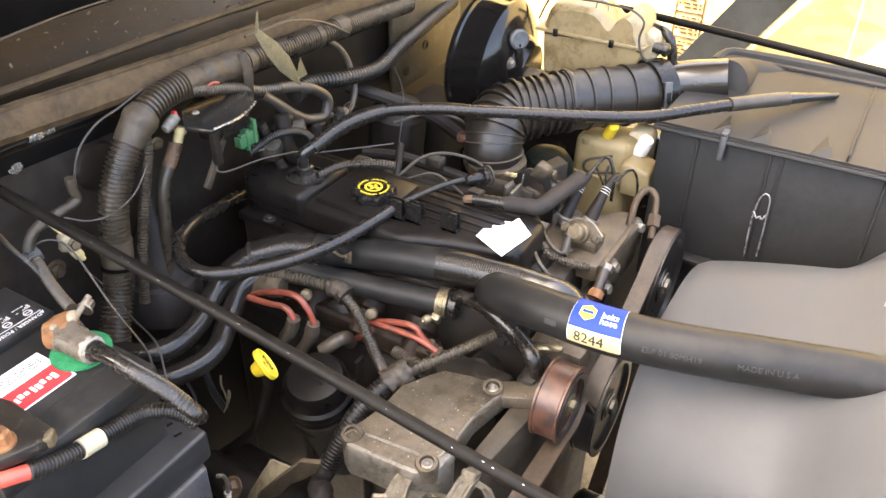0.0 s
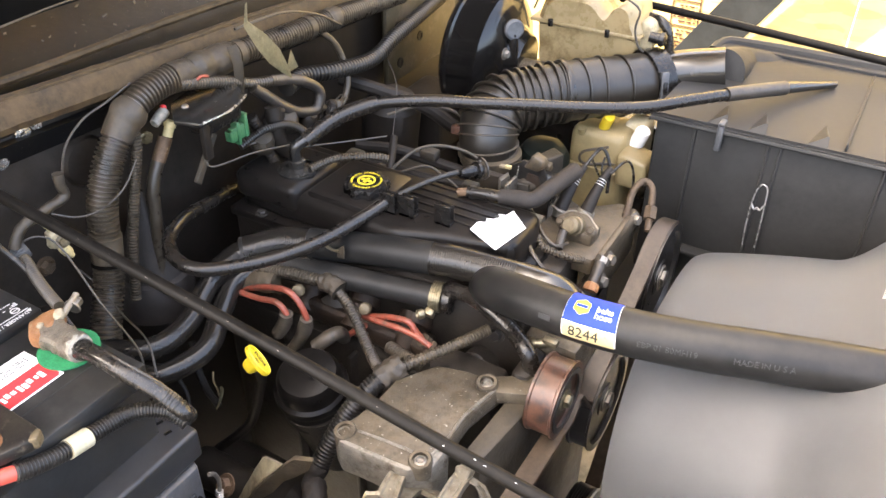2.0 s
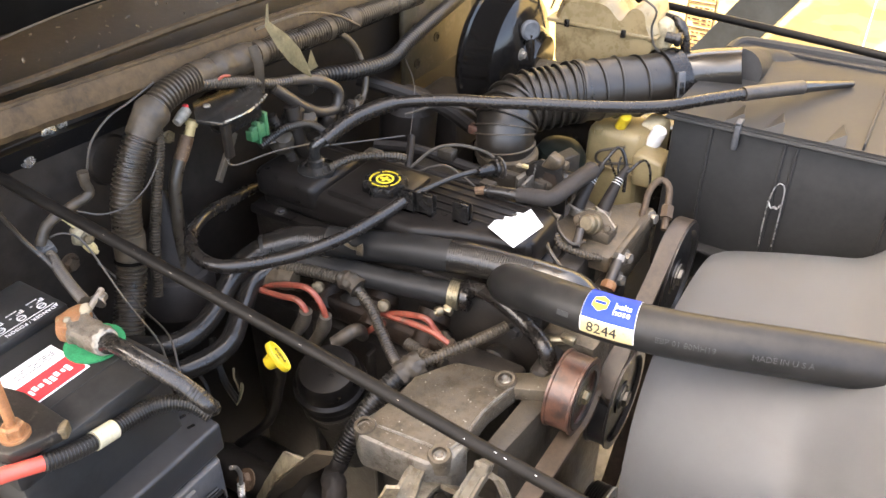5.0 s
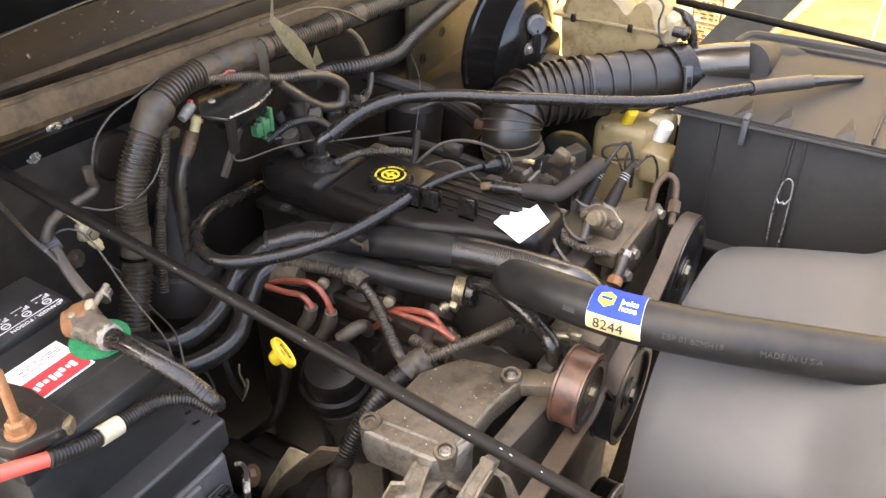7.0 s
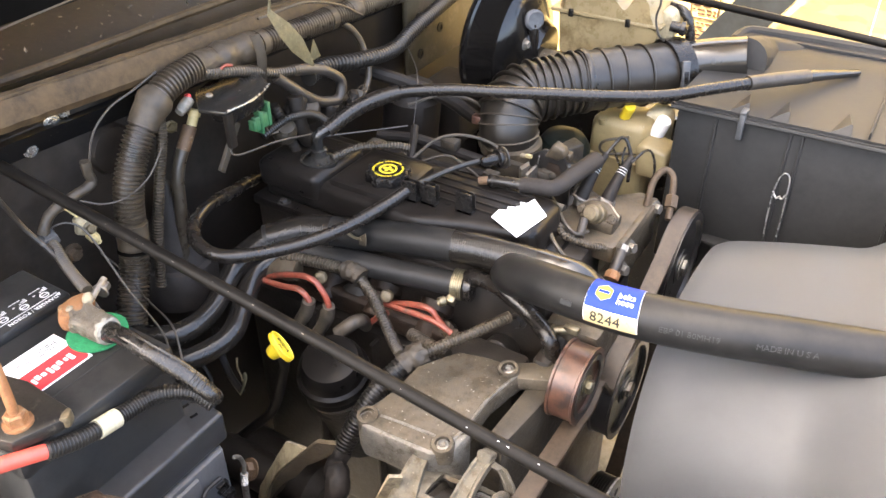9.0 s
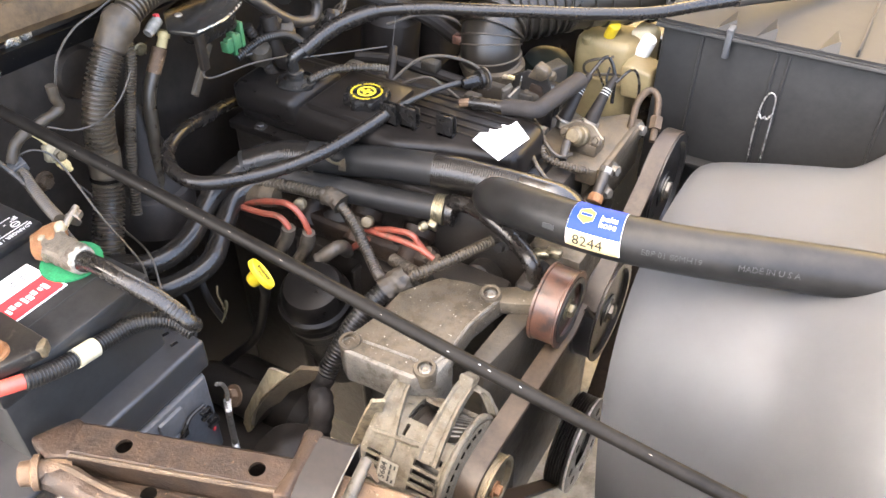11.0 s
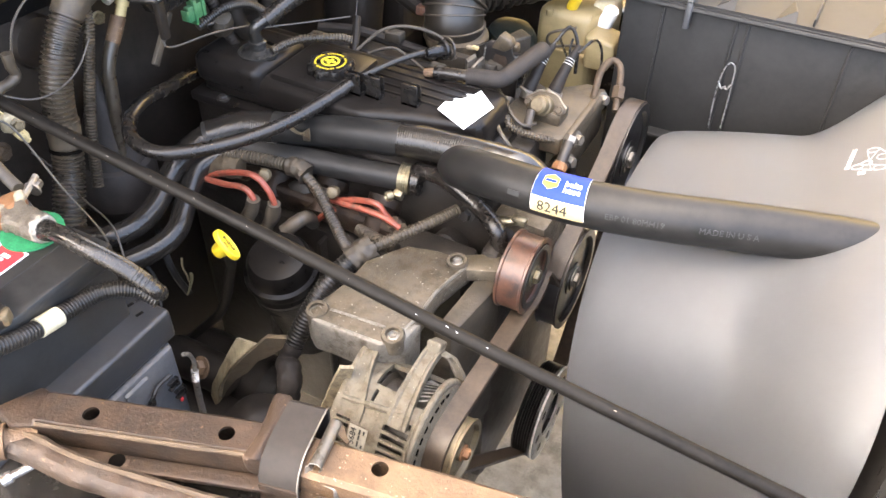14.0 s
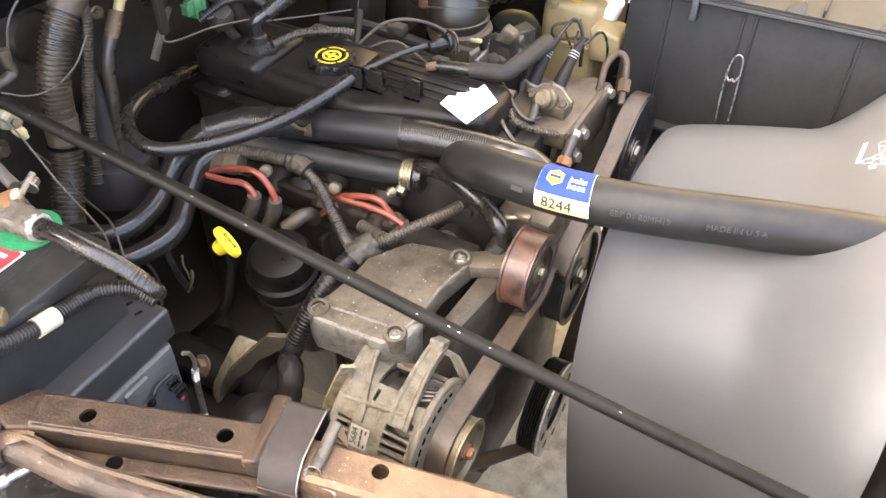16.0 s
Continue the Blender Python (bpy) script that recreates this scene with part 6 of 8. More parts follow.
    for k, (dy, dz) in enumerate(((-0.0062, 0.0040), (0.0050, 0.0058))):
        part("tape_fold", tube([(x, y + dy, z + dz) for x, y, z in cab[:5]], 0.0026, 8, 0.004, wobble=0.35, r_end=0.0020), M_BATCABLE, cb)
    part("end_sleeve", rugged(lathe([(0.0105, 0), (0.0112, 0.004), (0.0098, 0.010), (0.0086, 0.012)], along((-0.594, 0.353, 1.0765), (0.9, -0.08, 0.15)), 18), 0.0010, 150, 1), M_BATCABLE, cb)
    part("frayed_end", rugged(tube([(-0.498, 0.3625, 1.053), (-0.486, 0.3655, 1.045), (-0.480, 0.368, 1.037), (-0.479, 0.3705, 1.032)], 0.0092, 16, 0.0025, ribs=0.0042, depth=0.16, r_end=0.0080), 0.0010, 190, 1), M_CABLE, cb, "frayed ribbed cable end")
    pc = [(-0.486, 0.372, 1.018), (-0.510, 0.365, 1.028), (-0.532, 0.342, 1.030), (-0.538, 0.307, 1.032), (-0.536, 0.270, 1.041), (-0.540, 0.240, 1.049), (-0.548, 0.214, 1.057), (-0.562, 0.17, 1.066), (-0.585, 0.10, 1.07)]
    p = thing("positive_cable", pc[4], "red battery cable in black split conduit with a cream label", "cable")
    part("conduit", tube(cut(pc, 0, 0.555), 0.0088, 16, ribs=0.0032, depth=0.16), M_CONDUIT_NEW, p)
    part("label", tube(cut(pc, 0.325, 0.405), 0.0096, 18, 0.004), M_PALE, p, "cream printed wrap label")
    part("red_cable", tube(cut(pc, 0.53, 1.0), 0.0072, 16), M_REDCABLE, p, "bare red cable")
    h = thing("battery_hold_down", (-0.575, 0.235, 1.056), "rusty-edged grey hold-down plate with a rusted stud", "hold-down")
    plate = [(-0.648, 0.235), (-0.640, 0.262), (-0.606, 0.270), (-0.545, 0.268), (-0.536, 0.258), (-0.552, 0.215), (-0.60, 0.198), (-0.648, 0.195)]
    part("plate", prism(plate, 1.060, 1.074, 0.003), M_CABLE, h)
    part("worn_tip", prism([(-0.546, 0.2665), (-0.541, 0.2675), (-0.5345, 0.2585), (-0.539, 0.252), (-0.544, 0.258)], 1.062, 1.0752, 0.002), M_DTAN, h, "corroded tan corner")
    part("nut", join(lathe([(0.013, 0), (0.013, 0.003)], along((-0.566, 0.232, 1.074), (0, 0, 1)), 16), lathe([(0.010, 0.003), (0.010, 0.012), (0.008, 0.014)], along((-0.566, 0.232, 1.074), (0, 0, 1)), 6)), M_COPPER, h, "rust-red nut")
    part("stud", lathe([(0.0045, 0), (0.0045, 0.062), (0.003, 0.065), (0, 0.065)], along((-0.566, 0.232, 1.08), (0, 0.02, 1)), 12), M_COPPER, h)


battery()


def fuse_box():
    f = thing("fuse_box", (-0.56, 0.265, 0.86), "slate black fuse box with a hinged lid", "fuse box")
    # Body and slope are paler than the lid to carry light on the front.
    part("body", box(-0.606, -0.524, 0.13, 0.396, 0.80, 0.93, 0.006), M_FUSEGREY, f)
    lid = part("lid", box(-0.612, -0.517, 0.12, 0.405, 0.920, 0.960, 0.005, seg=3), M_FUSE, f, "smooth slate black lid")
    br = bars(3, 0.05, 0.0035, 0.006)
    br.transform(pose(-0.552, 0.375, 0.960, 0, 0, -105))
    part("print", br, M_PLASTIC, lid)
    part("clip", slab([(-0.516, 0.866), (-0.509, 0.866), (-0.506, 0.880), (-0.508, 0.912), (-0.516, 0.914)], 0.318, 0.350, 0.002), M_FUSEGREY, f, "grey snap clip")
    part("clip", slab([(-0.514, 0.872), (-0.504, 0.874), (-0.503, 0.884), (-0.514, 0.890)], 0.322, 0.346, 0.0015), M_PLASTIC, f, "black clip mouth")
    part("hook", tube([(-0.512, 0.336, 0.876), (-0.504, 0.334, 0.880), (-0.501, 0.340, 0.890), (-0.503, 0.352, 0.897), (-0.503, 0.372, 0.896)], 0.0024, 8, 0.004), M_PLASTIC, f)
    part("hook", tube([(-0.511, 0.300, 0.884), (-0.505, 0.306, 0.872), (-0.503, 0.320, 0.864), (-0.506, 0.338, 0.862)], 0.0020, 8, 0.004), M_PLASTIC, f)
    for y, z in ((0.376, 0.872), (0.382, 0.852)):
        part("socket", join(box(-0.5135, -0.507, y - 0.007, y + 0.007, z - 0.006, z - 0.003, 0.0006), box(-0.5135, -0.507, y - 0.007, y + 0.007, z + 0.003, z + 0.006, 0.0006), box(-0.5135, -0.507, y + 0.005, y + 0.0075, z - 0.006, z + 0.006, 0.0006)), M_PLASTIC, f)
    part("slope", prism([(-0.524, 0.25), (-0.512, 0.26), (-0.512, 0.39), (-0.524, 0.395)], 0.80, 0.918, 0.003), M_FUSEGREY, f)
    part("seal", box(-0.516, -0.510, 0.380, 0.385, 0.834, 0.840, 0.002), M_REDLABEL, f, "small red seal")
    coil = [(-0.503, 0.394, 0.907), (-0.503, 0.401, 0.9), (-0.503, 0.405, 0.885), (-0.503, 0.403, 0.872), (-0.503, 0.401, 0.861), (-0.503, 0.399, 0.831), (-0.503, 0.398, 0.794), (-0.503, 0.396, 0.77)]
    cw = thing("coil_wire", coil[0], "thin plated wire with coiled spring ends beside the fuse box", "wire")
    part("wire", tube(coil, 0.0024, 10, 0.004), M_STEEL, cw)
    for a, b in ((0.30, 0.42), (0.80, 0.98)):
        part("coil", tube(cut(coil, a, b), 0.0044, 14, ribs=0.0028, depth=0.25), M_CLIPWIRE, cw)
    part("sleeve", tube(cut(coil, 0.40, 0.82), 0.0038, 12, 0.004), M_STEEL, cw)


fuse_box()


# ---- jack stowed on the fender ----
def jack():
    def arm_frame(at, deg, dip=0.0):
        return Matrix.Translation(at) @ Matrix.Rotation(radians(deg), 4, "Z") @ Matrix.Rotation(radians(dip), 4, "Y")
    J = arm_frame((-0.490, 0.231, 1.0), 19.3)
    R = arm_frame((-0.285, 0.298, 0.998), 10.9)
    j = thing("scissor_jack", (-0.36, 0.26, 0.955), "rusty folded scissor jack stowed on the fender", "jack")

    def channel(m, x0, x1, w, z0, z1, th):
        """A folded steel channel, open below."""
        bm = bmesh.new()
        prof = [(-w, z0), (-w, z1 - 0.004), (-w + 0.004, z1), (w - 0.004, z1), (w, z1 - 0.004), (w, z0), (w - th, z0), (w - th, z1 - 0.006), (w - 0.007, z1 - th), (-w + 0.007, z1 - th), (-w + th, z1 - 0.006), (-w + th, z0)]
        n = 14
        rows = [[bm.verts.new((x0 + (x1 - x0) * k / n, y + 0.0008 * noise.noise((k * 0.9, y * 90, z * 90)), z + 0.0008 * noise.noise((k * 0.7, y * 70, 5)))) for y, z in prof] for k in range(n + 1)]
        for a, b in zip(rows, rows[1:]):
            for i in range(len(prof)):
                q = (i + 1) % len(prof)
                bm.faces.new((a[i], a[q], b[q], b[i]))
        for r in (rows[0], rows[-1]):
            for i in range(5):
                bm.faces.new((r[i], r[i + 1], r[10 - i], r[11 - i]) if i < 5 else r)
        bm.transform(m)
        return bm
    left = part("left_arm", drill(channel(J, 0.0, 0.235, 0.018, -0.032, 0.012, 0.003), [J @ Vector((x, -0.001, 0.012)) for x in (0.046, 0.166)], 0.0072, (0, 0, 1)), M_RUST, j)
    part("lower_flange", rugged(box(0.02, 0.235, -0.034, -0.019, -0.018, -0.013, 0.0015, J), 0.0008, 90, 2), M_RUST, left)
    part("fold", tube([J @ Vector((0.004, -0.0175, 0.0105)), J @ Vector((0.1, -0.0178, 0.0105)), J @ Vector((0.235, -0.0175, 0.0105))], 0.0024, 8, 0.01, wobble=0.25), M_RUST_MID, left, "worn brown fold")
    # Near-black disc paints the shade of a hole in the flange.
    part("hole", lathe([(0.007, -0.001), (0.007, 0.0004), (0.0, 0.0004)], J @ along((0.075, -0.0268, -0.0129), (0, 0, 1)), 16), M_HOLLOW_SHADE, left)
    right = part("right_arm", drill(channel(R, 0.0, 0.24, 0.019, -0.03, 0.0115, 0.003), [R @ Vector((0.0835, 0.005, 0.0115)), R @ Vector((0.19, -0.003, 0.0115))], 0.0072, (0, 0, 1)), M_RUST_LIGHT, j, "tan rusted arm")
    part("end_block", rugged(prism([(-0.530, 0.212), (-0.502, 0.204), (-0.484, 0.215), (-0.492, 0.248), (-0.512, 0.250)], 0.97, 1.006, 0.004), 0.0016, 70, 2), M_RUST, j)
    low = [(-0.500, 0.197, 0.992), (-0.480, 0.203, 0.990), (-0.430, 0.208, 0.986), (-0.377, 0.221, 0.980), (-0.317, 0.236, 0.975), (-0.22, 0.262, 0.965)]
    part("lower_arm", rugged(tube(low, 0.013, 10, 0.01, flat=0.9), 0.0015, 60, 1), M_RUST, j)
    part("worn_edge", tube([(p[0], p[1] + 0.006, p[2] + 0.010) for p in low], 0.0042, 8, 0.01, wobble=0.4), M_RUST_MID, j, "bare tan worn edge")
    pm = along((-0.503, 0.194, 0.996), (-0.62, -0.62, 0.12))
    pin = part("pivot_pin", rugged(lathe([(0.011, -0.03), (0.011, 0.006), (0.0105, 0.012), (0.006, 0.014), (0, 0.014)], pm, 20), 0.0006, 120, 1), M_RUST_LIGHT, j)
    part("washer", lathe([(0.0155, -0.004), (0.0155, 0.001), (0.012, 0.003)], pm, 20), M_RUST_LIGHT, pin)
    part("bolt", lathe([(0.0038, 0), (0.0038, 0.020), (0.0056, 0.020), (0.0056, 0.028), (0, 0.029)], along((-0.470, 0.197, 0.984), (-0.45, -0.85, -0.1)), 12), M_CHROME, j, "bright threaded bolt")
    st = thing("jack_bracket", (-0.28, 0.31, 0.955), "black strap bracket clamping the jack with a plated bolt", "bracket")
    S = arm_frame((-0.280, 0.308, 1.0), 12)
    band = bmesh.new()
    outer = [(-0.0375, -0.045), (-0.0375, -0.012), (-0.0355, 0.000), (-0.030, 0.009), (-0.021, 0.0155), (-0.010, 0.0185), (0.030, 0.0185), (0.036, 0.013), (0.036, -0.03)]
    inner = [(y * 0.92, z - 0.003) for y, z in outer[::-1]]
    prof = outer + inner
    ra, rb = [band.verts.new((-0.018, y, z)) for y, z in prof], [band.verts.new((0.016, y, z)) for y, z in prof]
    n = len(prof)
    for i in range(n):
        q = (i + 1) % n
        band.faces.new((ra[i], ra[q], rb[q], rb[i]))
    for r in (ra, rb):
        for i in range(len(outer) - 1):
            band.faces.new((r[i], r[i + 1], r[n - 2 - i], r[n - 1 - i]))
    band.transform(S)
    part("strap", band, M_STRAP, st)
    part("strap_edge", tube([S @ Vector((0.0163, y, z)) for y, z in outer[:8]], 0.0008, 8, 0.004), M_STEEL, st, "bright worn edge")
    part("worn_end", box(-0.0182, 0.0162, -0.0385, -0.036, -0.045, -0.006, 0.0008, S), M_RUST, st, "rusted lower end")
    part("back_lip", rugged(box(-0.034, -0.018, -0.030, 0.038, -0.010, 0.0150, 0.004, S), 0.0030, 120, 2), M_RUST, st)
    C = Matrix.Translation((-0.247, 0.2905, 1.0175)) @ Matrix.Rotation(radians(12), 4, "Z")
    roll = bmesh.new()
    arcs = [math.radians(-60 + 300 * k / 16) for k in range(17)]
    rows = [[roll.verts.new((r * math.cos(a), y, r * math.sin(a))) for a in arcs for r in ((0.0054),)] for y in (0.0, 0.022, 0.045)]
    for u, v in zip(rows, rows[1:]):
        for k in range(16):
            roll.faces.new((u[k], u[k + 1], v[k + 1], v[k]))
    bmesh.ops.solidify(roll, geom=roll.faces[:], thickness=0.0011)
    roll.transform(C)
    wb = part("rolled_clip", roll, M_STEEL, st, "rolled plated spring clip")
    part("lip", tube([C @ Vector((0.0055 * math.cos(a), -0.0004, 0.0055 * math.sin(a))) for a in arcs[::2]], 0.0005, 6, 0.002), M_STEEL, wb)
    leg = [(-0.0062, 0.001, -0.002), (-0.0068, 0.000, -0.010), (-0.005, -0.001, -0.014), (0.006, -0.002, -0.0145), (0.0165, -0.003, -0.016), (0.0185, -0.004, -0.020), (0.0185, -0.006, -0.034)]
    part("leg", tube([C @ Vector(p) for p in leg], 0.0030, 10, 0.002, flat=0.35), M_STEEL, wb)
    part("tab", prism([(0.003, 0.047), (0.0045, 0.047), (0.0175, 0.030), (0.0165, 0.028), (0.004, 0.036)], -0.002, 0.0, 0, C), M_RUST_MID, wb)
    part("bolt_head", lathe([(0.011, 0), (0.011, 0.006), (0.007, 0.009), (0, 0.009)], C @ along((0.010, -0.018, -0.030), (0.1, -0.6, 0.8)), 18), M_RUST, st)


jack()


# ---- harness on the firewall ----
def harness():
    main = [(-0.745, 0.466, 0.88), (-0.755, 0.48, 0.93), (-0.770, 0.516, 0.996), (-0.775, 0.538, 1.092), (-0.775, 0.584, 1.163), (-0.775, 0.642, 1.194), (-0.775, 0.745, 1.193), (-0.775, 0.883, 1.182), (-0.775, 1.020, 1.174), (-0.775, 1.2, 1.16)]
    h = thing("wiring_harness", main[3], "thick dusty corrugated wiring harness along the firewall", "wiring harness")
    part("conduit", tube(main, 0.0196, 22, ribs=0.0056, depth=0.17, r_end=0.0158), M_CONDUIT, h)
    for a, b, r in ((0.325, 0.372, 0.0205), (0.44, 0.55, 0.0208), (0.775, 0.80, 0.0184)):
        part("tape_wrap", rugged(tube(cut(main, a, b), r - 0.0006, 20, 0.004, wobble=0.2), 0.0011, 140, 1), M_TAPE, h, "dusty cloth tape wrap")
    part("tape_wrap", tube(cut(main, 0.160, 0.192), 0.0194, 20, 0.003, wobble=0.12), M_CONDUIT_OLD, h, "smooth dusty tape wrap")
    # Near-black ring paints the shade in the split; the conduit is whole.
    part("split", hoop(main, 0.153, 0.0202, 0.0016), M_HOLLOW_SHADE, h, "dark torn split in the conduit")
    for a in (0.56, 0.60, 0.72):
        part("tie", tube(cut(main, a, a + 0.008), 0.0182, 18, 0.002), M_TAPE, h)
    part("strap", tube([(-0.752, 0.762, 1.215), (-0.747, 0.764, 1.19), (-0.75, 0.765, 1.165), (-0.755, 0.766, 1.140)], 0.0066, 8, 0.005, flat=0.25), M_TAPE, h, "dusty strap hanging from the harness")
    soft_line("harness_branch", [(-0.77, 0.60, 1.165), (-0.768, 0.596, 1.136), (-0.768, 0.580, 1.088), (-0.768, 0.558, 1.016), (-0.765, 0.54, 0.94)], 0.0072, M_CONDUIT, "thin corrugated harness branch", "wiring harness", ribs=0.004)
    br = [(-0.762, 0.672, 1.192), (-0.757, 0.74, 1.172), (-0.752, 0.790, 1.152), (-0.745, 0.826, 1.145), (-0.740, 0.859, 1.135), (-0.732, 0.885, 1.122), (-0.727, 0.902, 1.104), (-0.725, 0.903, 1.090), (-0.725, 0.889, 1.081), (-0.728, 0.868, 1.083), (-0.733, 0.844, 1.095), (-0.738, 0.822, 1.113), (-0.750, 0.788, 1.148)]
    b = thing("harness_branch", br[0], "dusty corrugated harness branch looped over itself", "wiring harness")
    part("conduit", tube(cut(br, 0, 0.40), 0.0080, 14, ribs=0.0045), M_CONDUIT, b)
    part("taped_loop", tube(cut(br, 0.38, 1.0), 0.0082, 14, 0.005, wobble=0.1), M_BOOT, b)
    part("red_wire", tube([(-0.752, 0.695, 1.192), (-0.748, 0.700, 1.196), (-0.746, 0.709, 1.193)], 0.0020, 8, 0.003), M_RED, b)
    c3 = [(-0.745, 0.85, 1.125), (-0.755, 0.90, 1.122), (-0.742, 0.966, 1.111), (-0.742, 1.060, 1.097), (-0.757, 1.150, 1.103), (-0.775, 1.26, 1.106), (-0.81, 1.42, 1.10)]
    soft_line("harness_branch", c3, 0.0130, M_CONDUIT_NEW, "thick black corrugated harness crossing to the far side", "wiring harness", ribs=0.0072, seg=18, depth=0.2)
    soft_line("harness_branch", [(-0.775, 0.95, 1.18), (-0.765, 0.985, 1.15), (-0.758, 1.00, 1.12), (-0.745, 0.995, 1.085), (-0.740, 0.975, 1.058), (-0.738, 0.94, 1.063), (-0.735, 0.905, 1.072)], 0.0052, M_CONDUIT_OLD, "dusty taped wire drop", "wiring harness")
    lump = thing("connector_cluster", (-0.72, 0.83, 1.07), "dusty cluster of connectors and hoses below the harness", "connectors")
    for k, (x, y, z, r, h) in enumerate(((-0.745, 0.805, 1.085, 0.014, 0.030), (-0.738, 0.835, 1.070, 0.016, 0.026), (-0.735, 0.868, 1.058, 0.013, 0.024), (-0.748, 0.790, 1.055, 0.018, 0.03), (-0.738, 0.925, 1.052, 0.010, 0.026), (-0.735, 0.948, 1.050, 0.009, 0.022))):
        part("connector", rugged(lathe([(r * 0.7, 0), (r, h * 0.15), (r, h * 0.7), (r * 0.75, h), (r * 0.4, h * 1.05)], along((x, y, z), (0.4, 0.3 * (-1) ** k, 0.8)), 12), 0.0022, 90, 1), M_BLOCKDUST if k % 2 else M_CAP, lump)
    rng = random.Random(11)
    for k in range(16):
        y = 0.905 + 0.07 * rng.random()
        a = Vector((-0.737 + 0.008 * rng.random(), y, 1.060 + 0.010 * rng.random()))
        part("frayed_tape", tube([a, a + Vector((0.004, rng.uniform(-0.01, 0.01), rng.uniform(-0.006, 0.010))), a + Vector((0.006, rng.uniform(-0.016, 0.016), rng.uniform(-0.012, 0.012)))], 0.0012, 5, 0.004, r_end=0.0005), M_CONDUIT_OLD, lump)
    part("hose", tube([(-0.735, 0.806, 1.115), (-0.731, 0.804, 1.087), (-0.728, 0.807, 1.059), (-0.726, 0.825, 1.032), (-0.724, 0.840, 1.012)], 0.0115, 16, 0.006), M_CAP, lump)
    part("hose", tube([(-0.748, 0.775, 1.11), (-0.742, 0.783, 1.08), (-0.736, 0.79, 1.05), (-0.73, 0.80, 1.02)], 0.008, 12, ribs=0.005), M_CAP, lump)
    # sensor bracket with green plug
    s = thing("sensor_bracket", (-0.74, 0.69, 1.12), "black plate over a sensor with a green plug", "sensor bracket")
    part("plate", prism([(-0.775, 0.665), (-0.735, 0.632), (-0.70, 0.642), (-0.698, 0.70), (-0.712, 0.735), (-0.765, 0.765), (-0.785, 0.70)], 1.160, 1.166, 0.0015), M_GLOSS, s)
    # Chrome line drawn in as the highlight on the plate's edge.
    part("edge", tube([(-0.700, 0.645, 1.1655), (-0.697, 0.69, 1.1655), (-0.711, 0.735, 1.1655)], 0.0016, 6), M_CHROME, s, "bright line along the edge")
    part("sensor", box(-0.762, -0.728, 0.672, 0.742, 1.125, 1.160, 0.006), M_PLASTIC, s)
    part("foot", box(-0.729, -0.72, 0.662, 0.674, 1.10, 1.158, 0.002), M_CAP, s)
    g = part("plug", join(box(-0.737, -0.729, 0.718, 0.744, 1.098, 1.118, 0.0012), box(-0.740, -0.727, 0.727, 0.732, 1.092, 1.124, 0.001), box(-0.740, -0.727, 0.742, 0.748, 1.098, 1.132, 0.001), box(-0.740, -0.729, 0.715, 0.719, 1.10, 1.114, 0.0008)), M_GREEN, s, "bright green plug")
    part("wire", tube([(-0.734, 0.74, 1.094), (-0.731, 0.744, 1.085), (-0.728, 0.757, 1.082)], 0.0022, 6, 0.002), M_CABLE, g)
    part("screw", lathe([(0.005, 0), (0.004, 0.002), (0, 0.003)], along((-0.752, 0.668, 1.166), (0, 0, 1)), 12), M_STEEL, s)
    soft_line("sensor_conduit", [(-0.735, 0.735, 1.084), (-0.730, 0.758, 1.091), (-0.722, 0.778, 1.097), (-0.715, 0.815, 1.089), (-0.710, 0.839, 1.069), (-0.712, 0.85, 1.045)], 0.0058, M_CONDUIT_NEW, "short black corrugated sensor lead", "wiring harness", ribs=0.0036, seg=10)
    soft_line("sensor_conduit", [(-0.668, 0.797, 1.040), (-0.647, 0.833, 1.046), (-0.607, 0.861, 1.047), (-0.588, 0.874, 1.042)], 0.0062, M_CONDUIT, "dusty corrugated lead behind the oil cap", "wiring harness", ribs=0.0042, seg=10)
    fit = thing("hose_fitting", (-0.78, 0.64, 1.05), "black air conditioning style hose with a brass-yellow end fitting", "hose")
    part("hose", tube([(-0.781, 0.65, 1.118), (-0.780, 0.638, 1.105), (-0.779, 0.616, 1.069), (-0.775, 0.604, 1.013), (-0.77, 0.59, 0.95)], 0.0085, 12), M_CONDUIT, fit)
    part("sleeve", tube([(-0.781, 0.652, 1.122), (-0.780, 0.644, 1.112), (-0.780, 0.632, 1.096)], 0.0092, 14, 0.004), M_RUST_LIGHT, fit, "orange-brown rusted sleeve")
    part("cap", lathe([(0.0066, 0), (0.0066, 0.013), (0.0082, 0.013), (0.0082, 0.020), (0.006, 0.022), (0, 0.022)], along((-0.781, 0.655, 1.122), (0.0, 0.35, 0.6)), 14), M_CREAM, fit)
    part("tab", box(-0.006, 0.006, -0.012, 0.012, 0, 0.003, 0.0008, along((-0.828, 0.655, 1.108), (1, -0.2, 0.1), (0, 0.4, 1))), M_TAN, fit)
    part("nut", hexbolt((-0.825, 0.657, 1.108), (1, -0.2, 0.1), 0.006, 0.005), M_BRASS, fit)
    plug = thing("wire_plug", (-0.79, 0.652, 1.17), "small grey wire plug with a red lock", "connector")
    part("plug", lathe([(0.007, 0), (0.008, 0.01), (0.006, 0.024), (0, 0.025)], along((-0.775, 0.655, 1.160), (0.1, -0.9, -0.35)), 12), M_WORNLABEL, plug)
    part("lock", box(-0.779, -0.772, 0.651, 0.657, 1.161, 1.168, 0.0015), M_REDLABEL, plug)
    fb = thing("firewall_boot", (-0.800, 0.597, 0.880), "dark dusty rubber cone boot on the firewall", "boot")
    B = along((-0.800, 0.597, 0.880), (0.01, 0.06, 1))
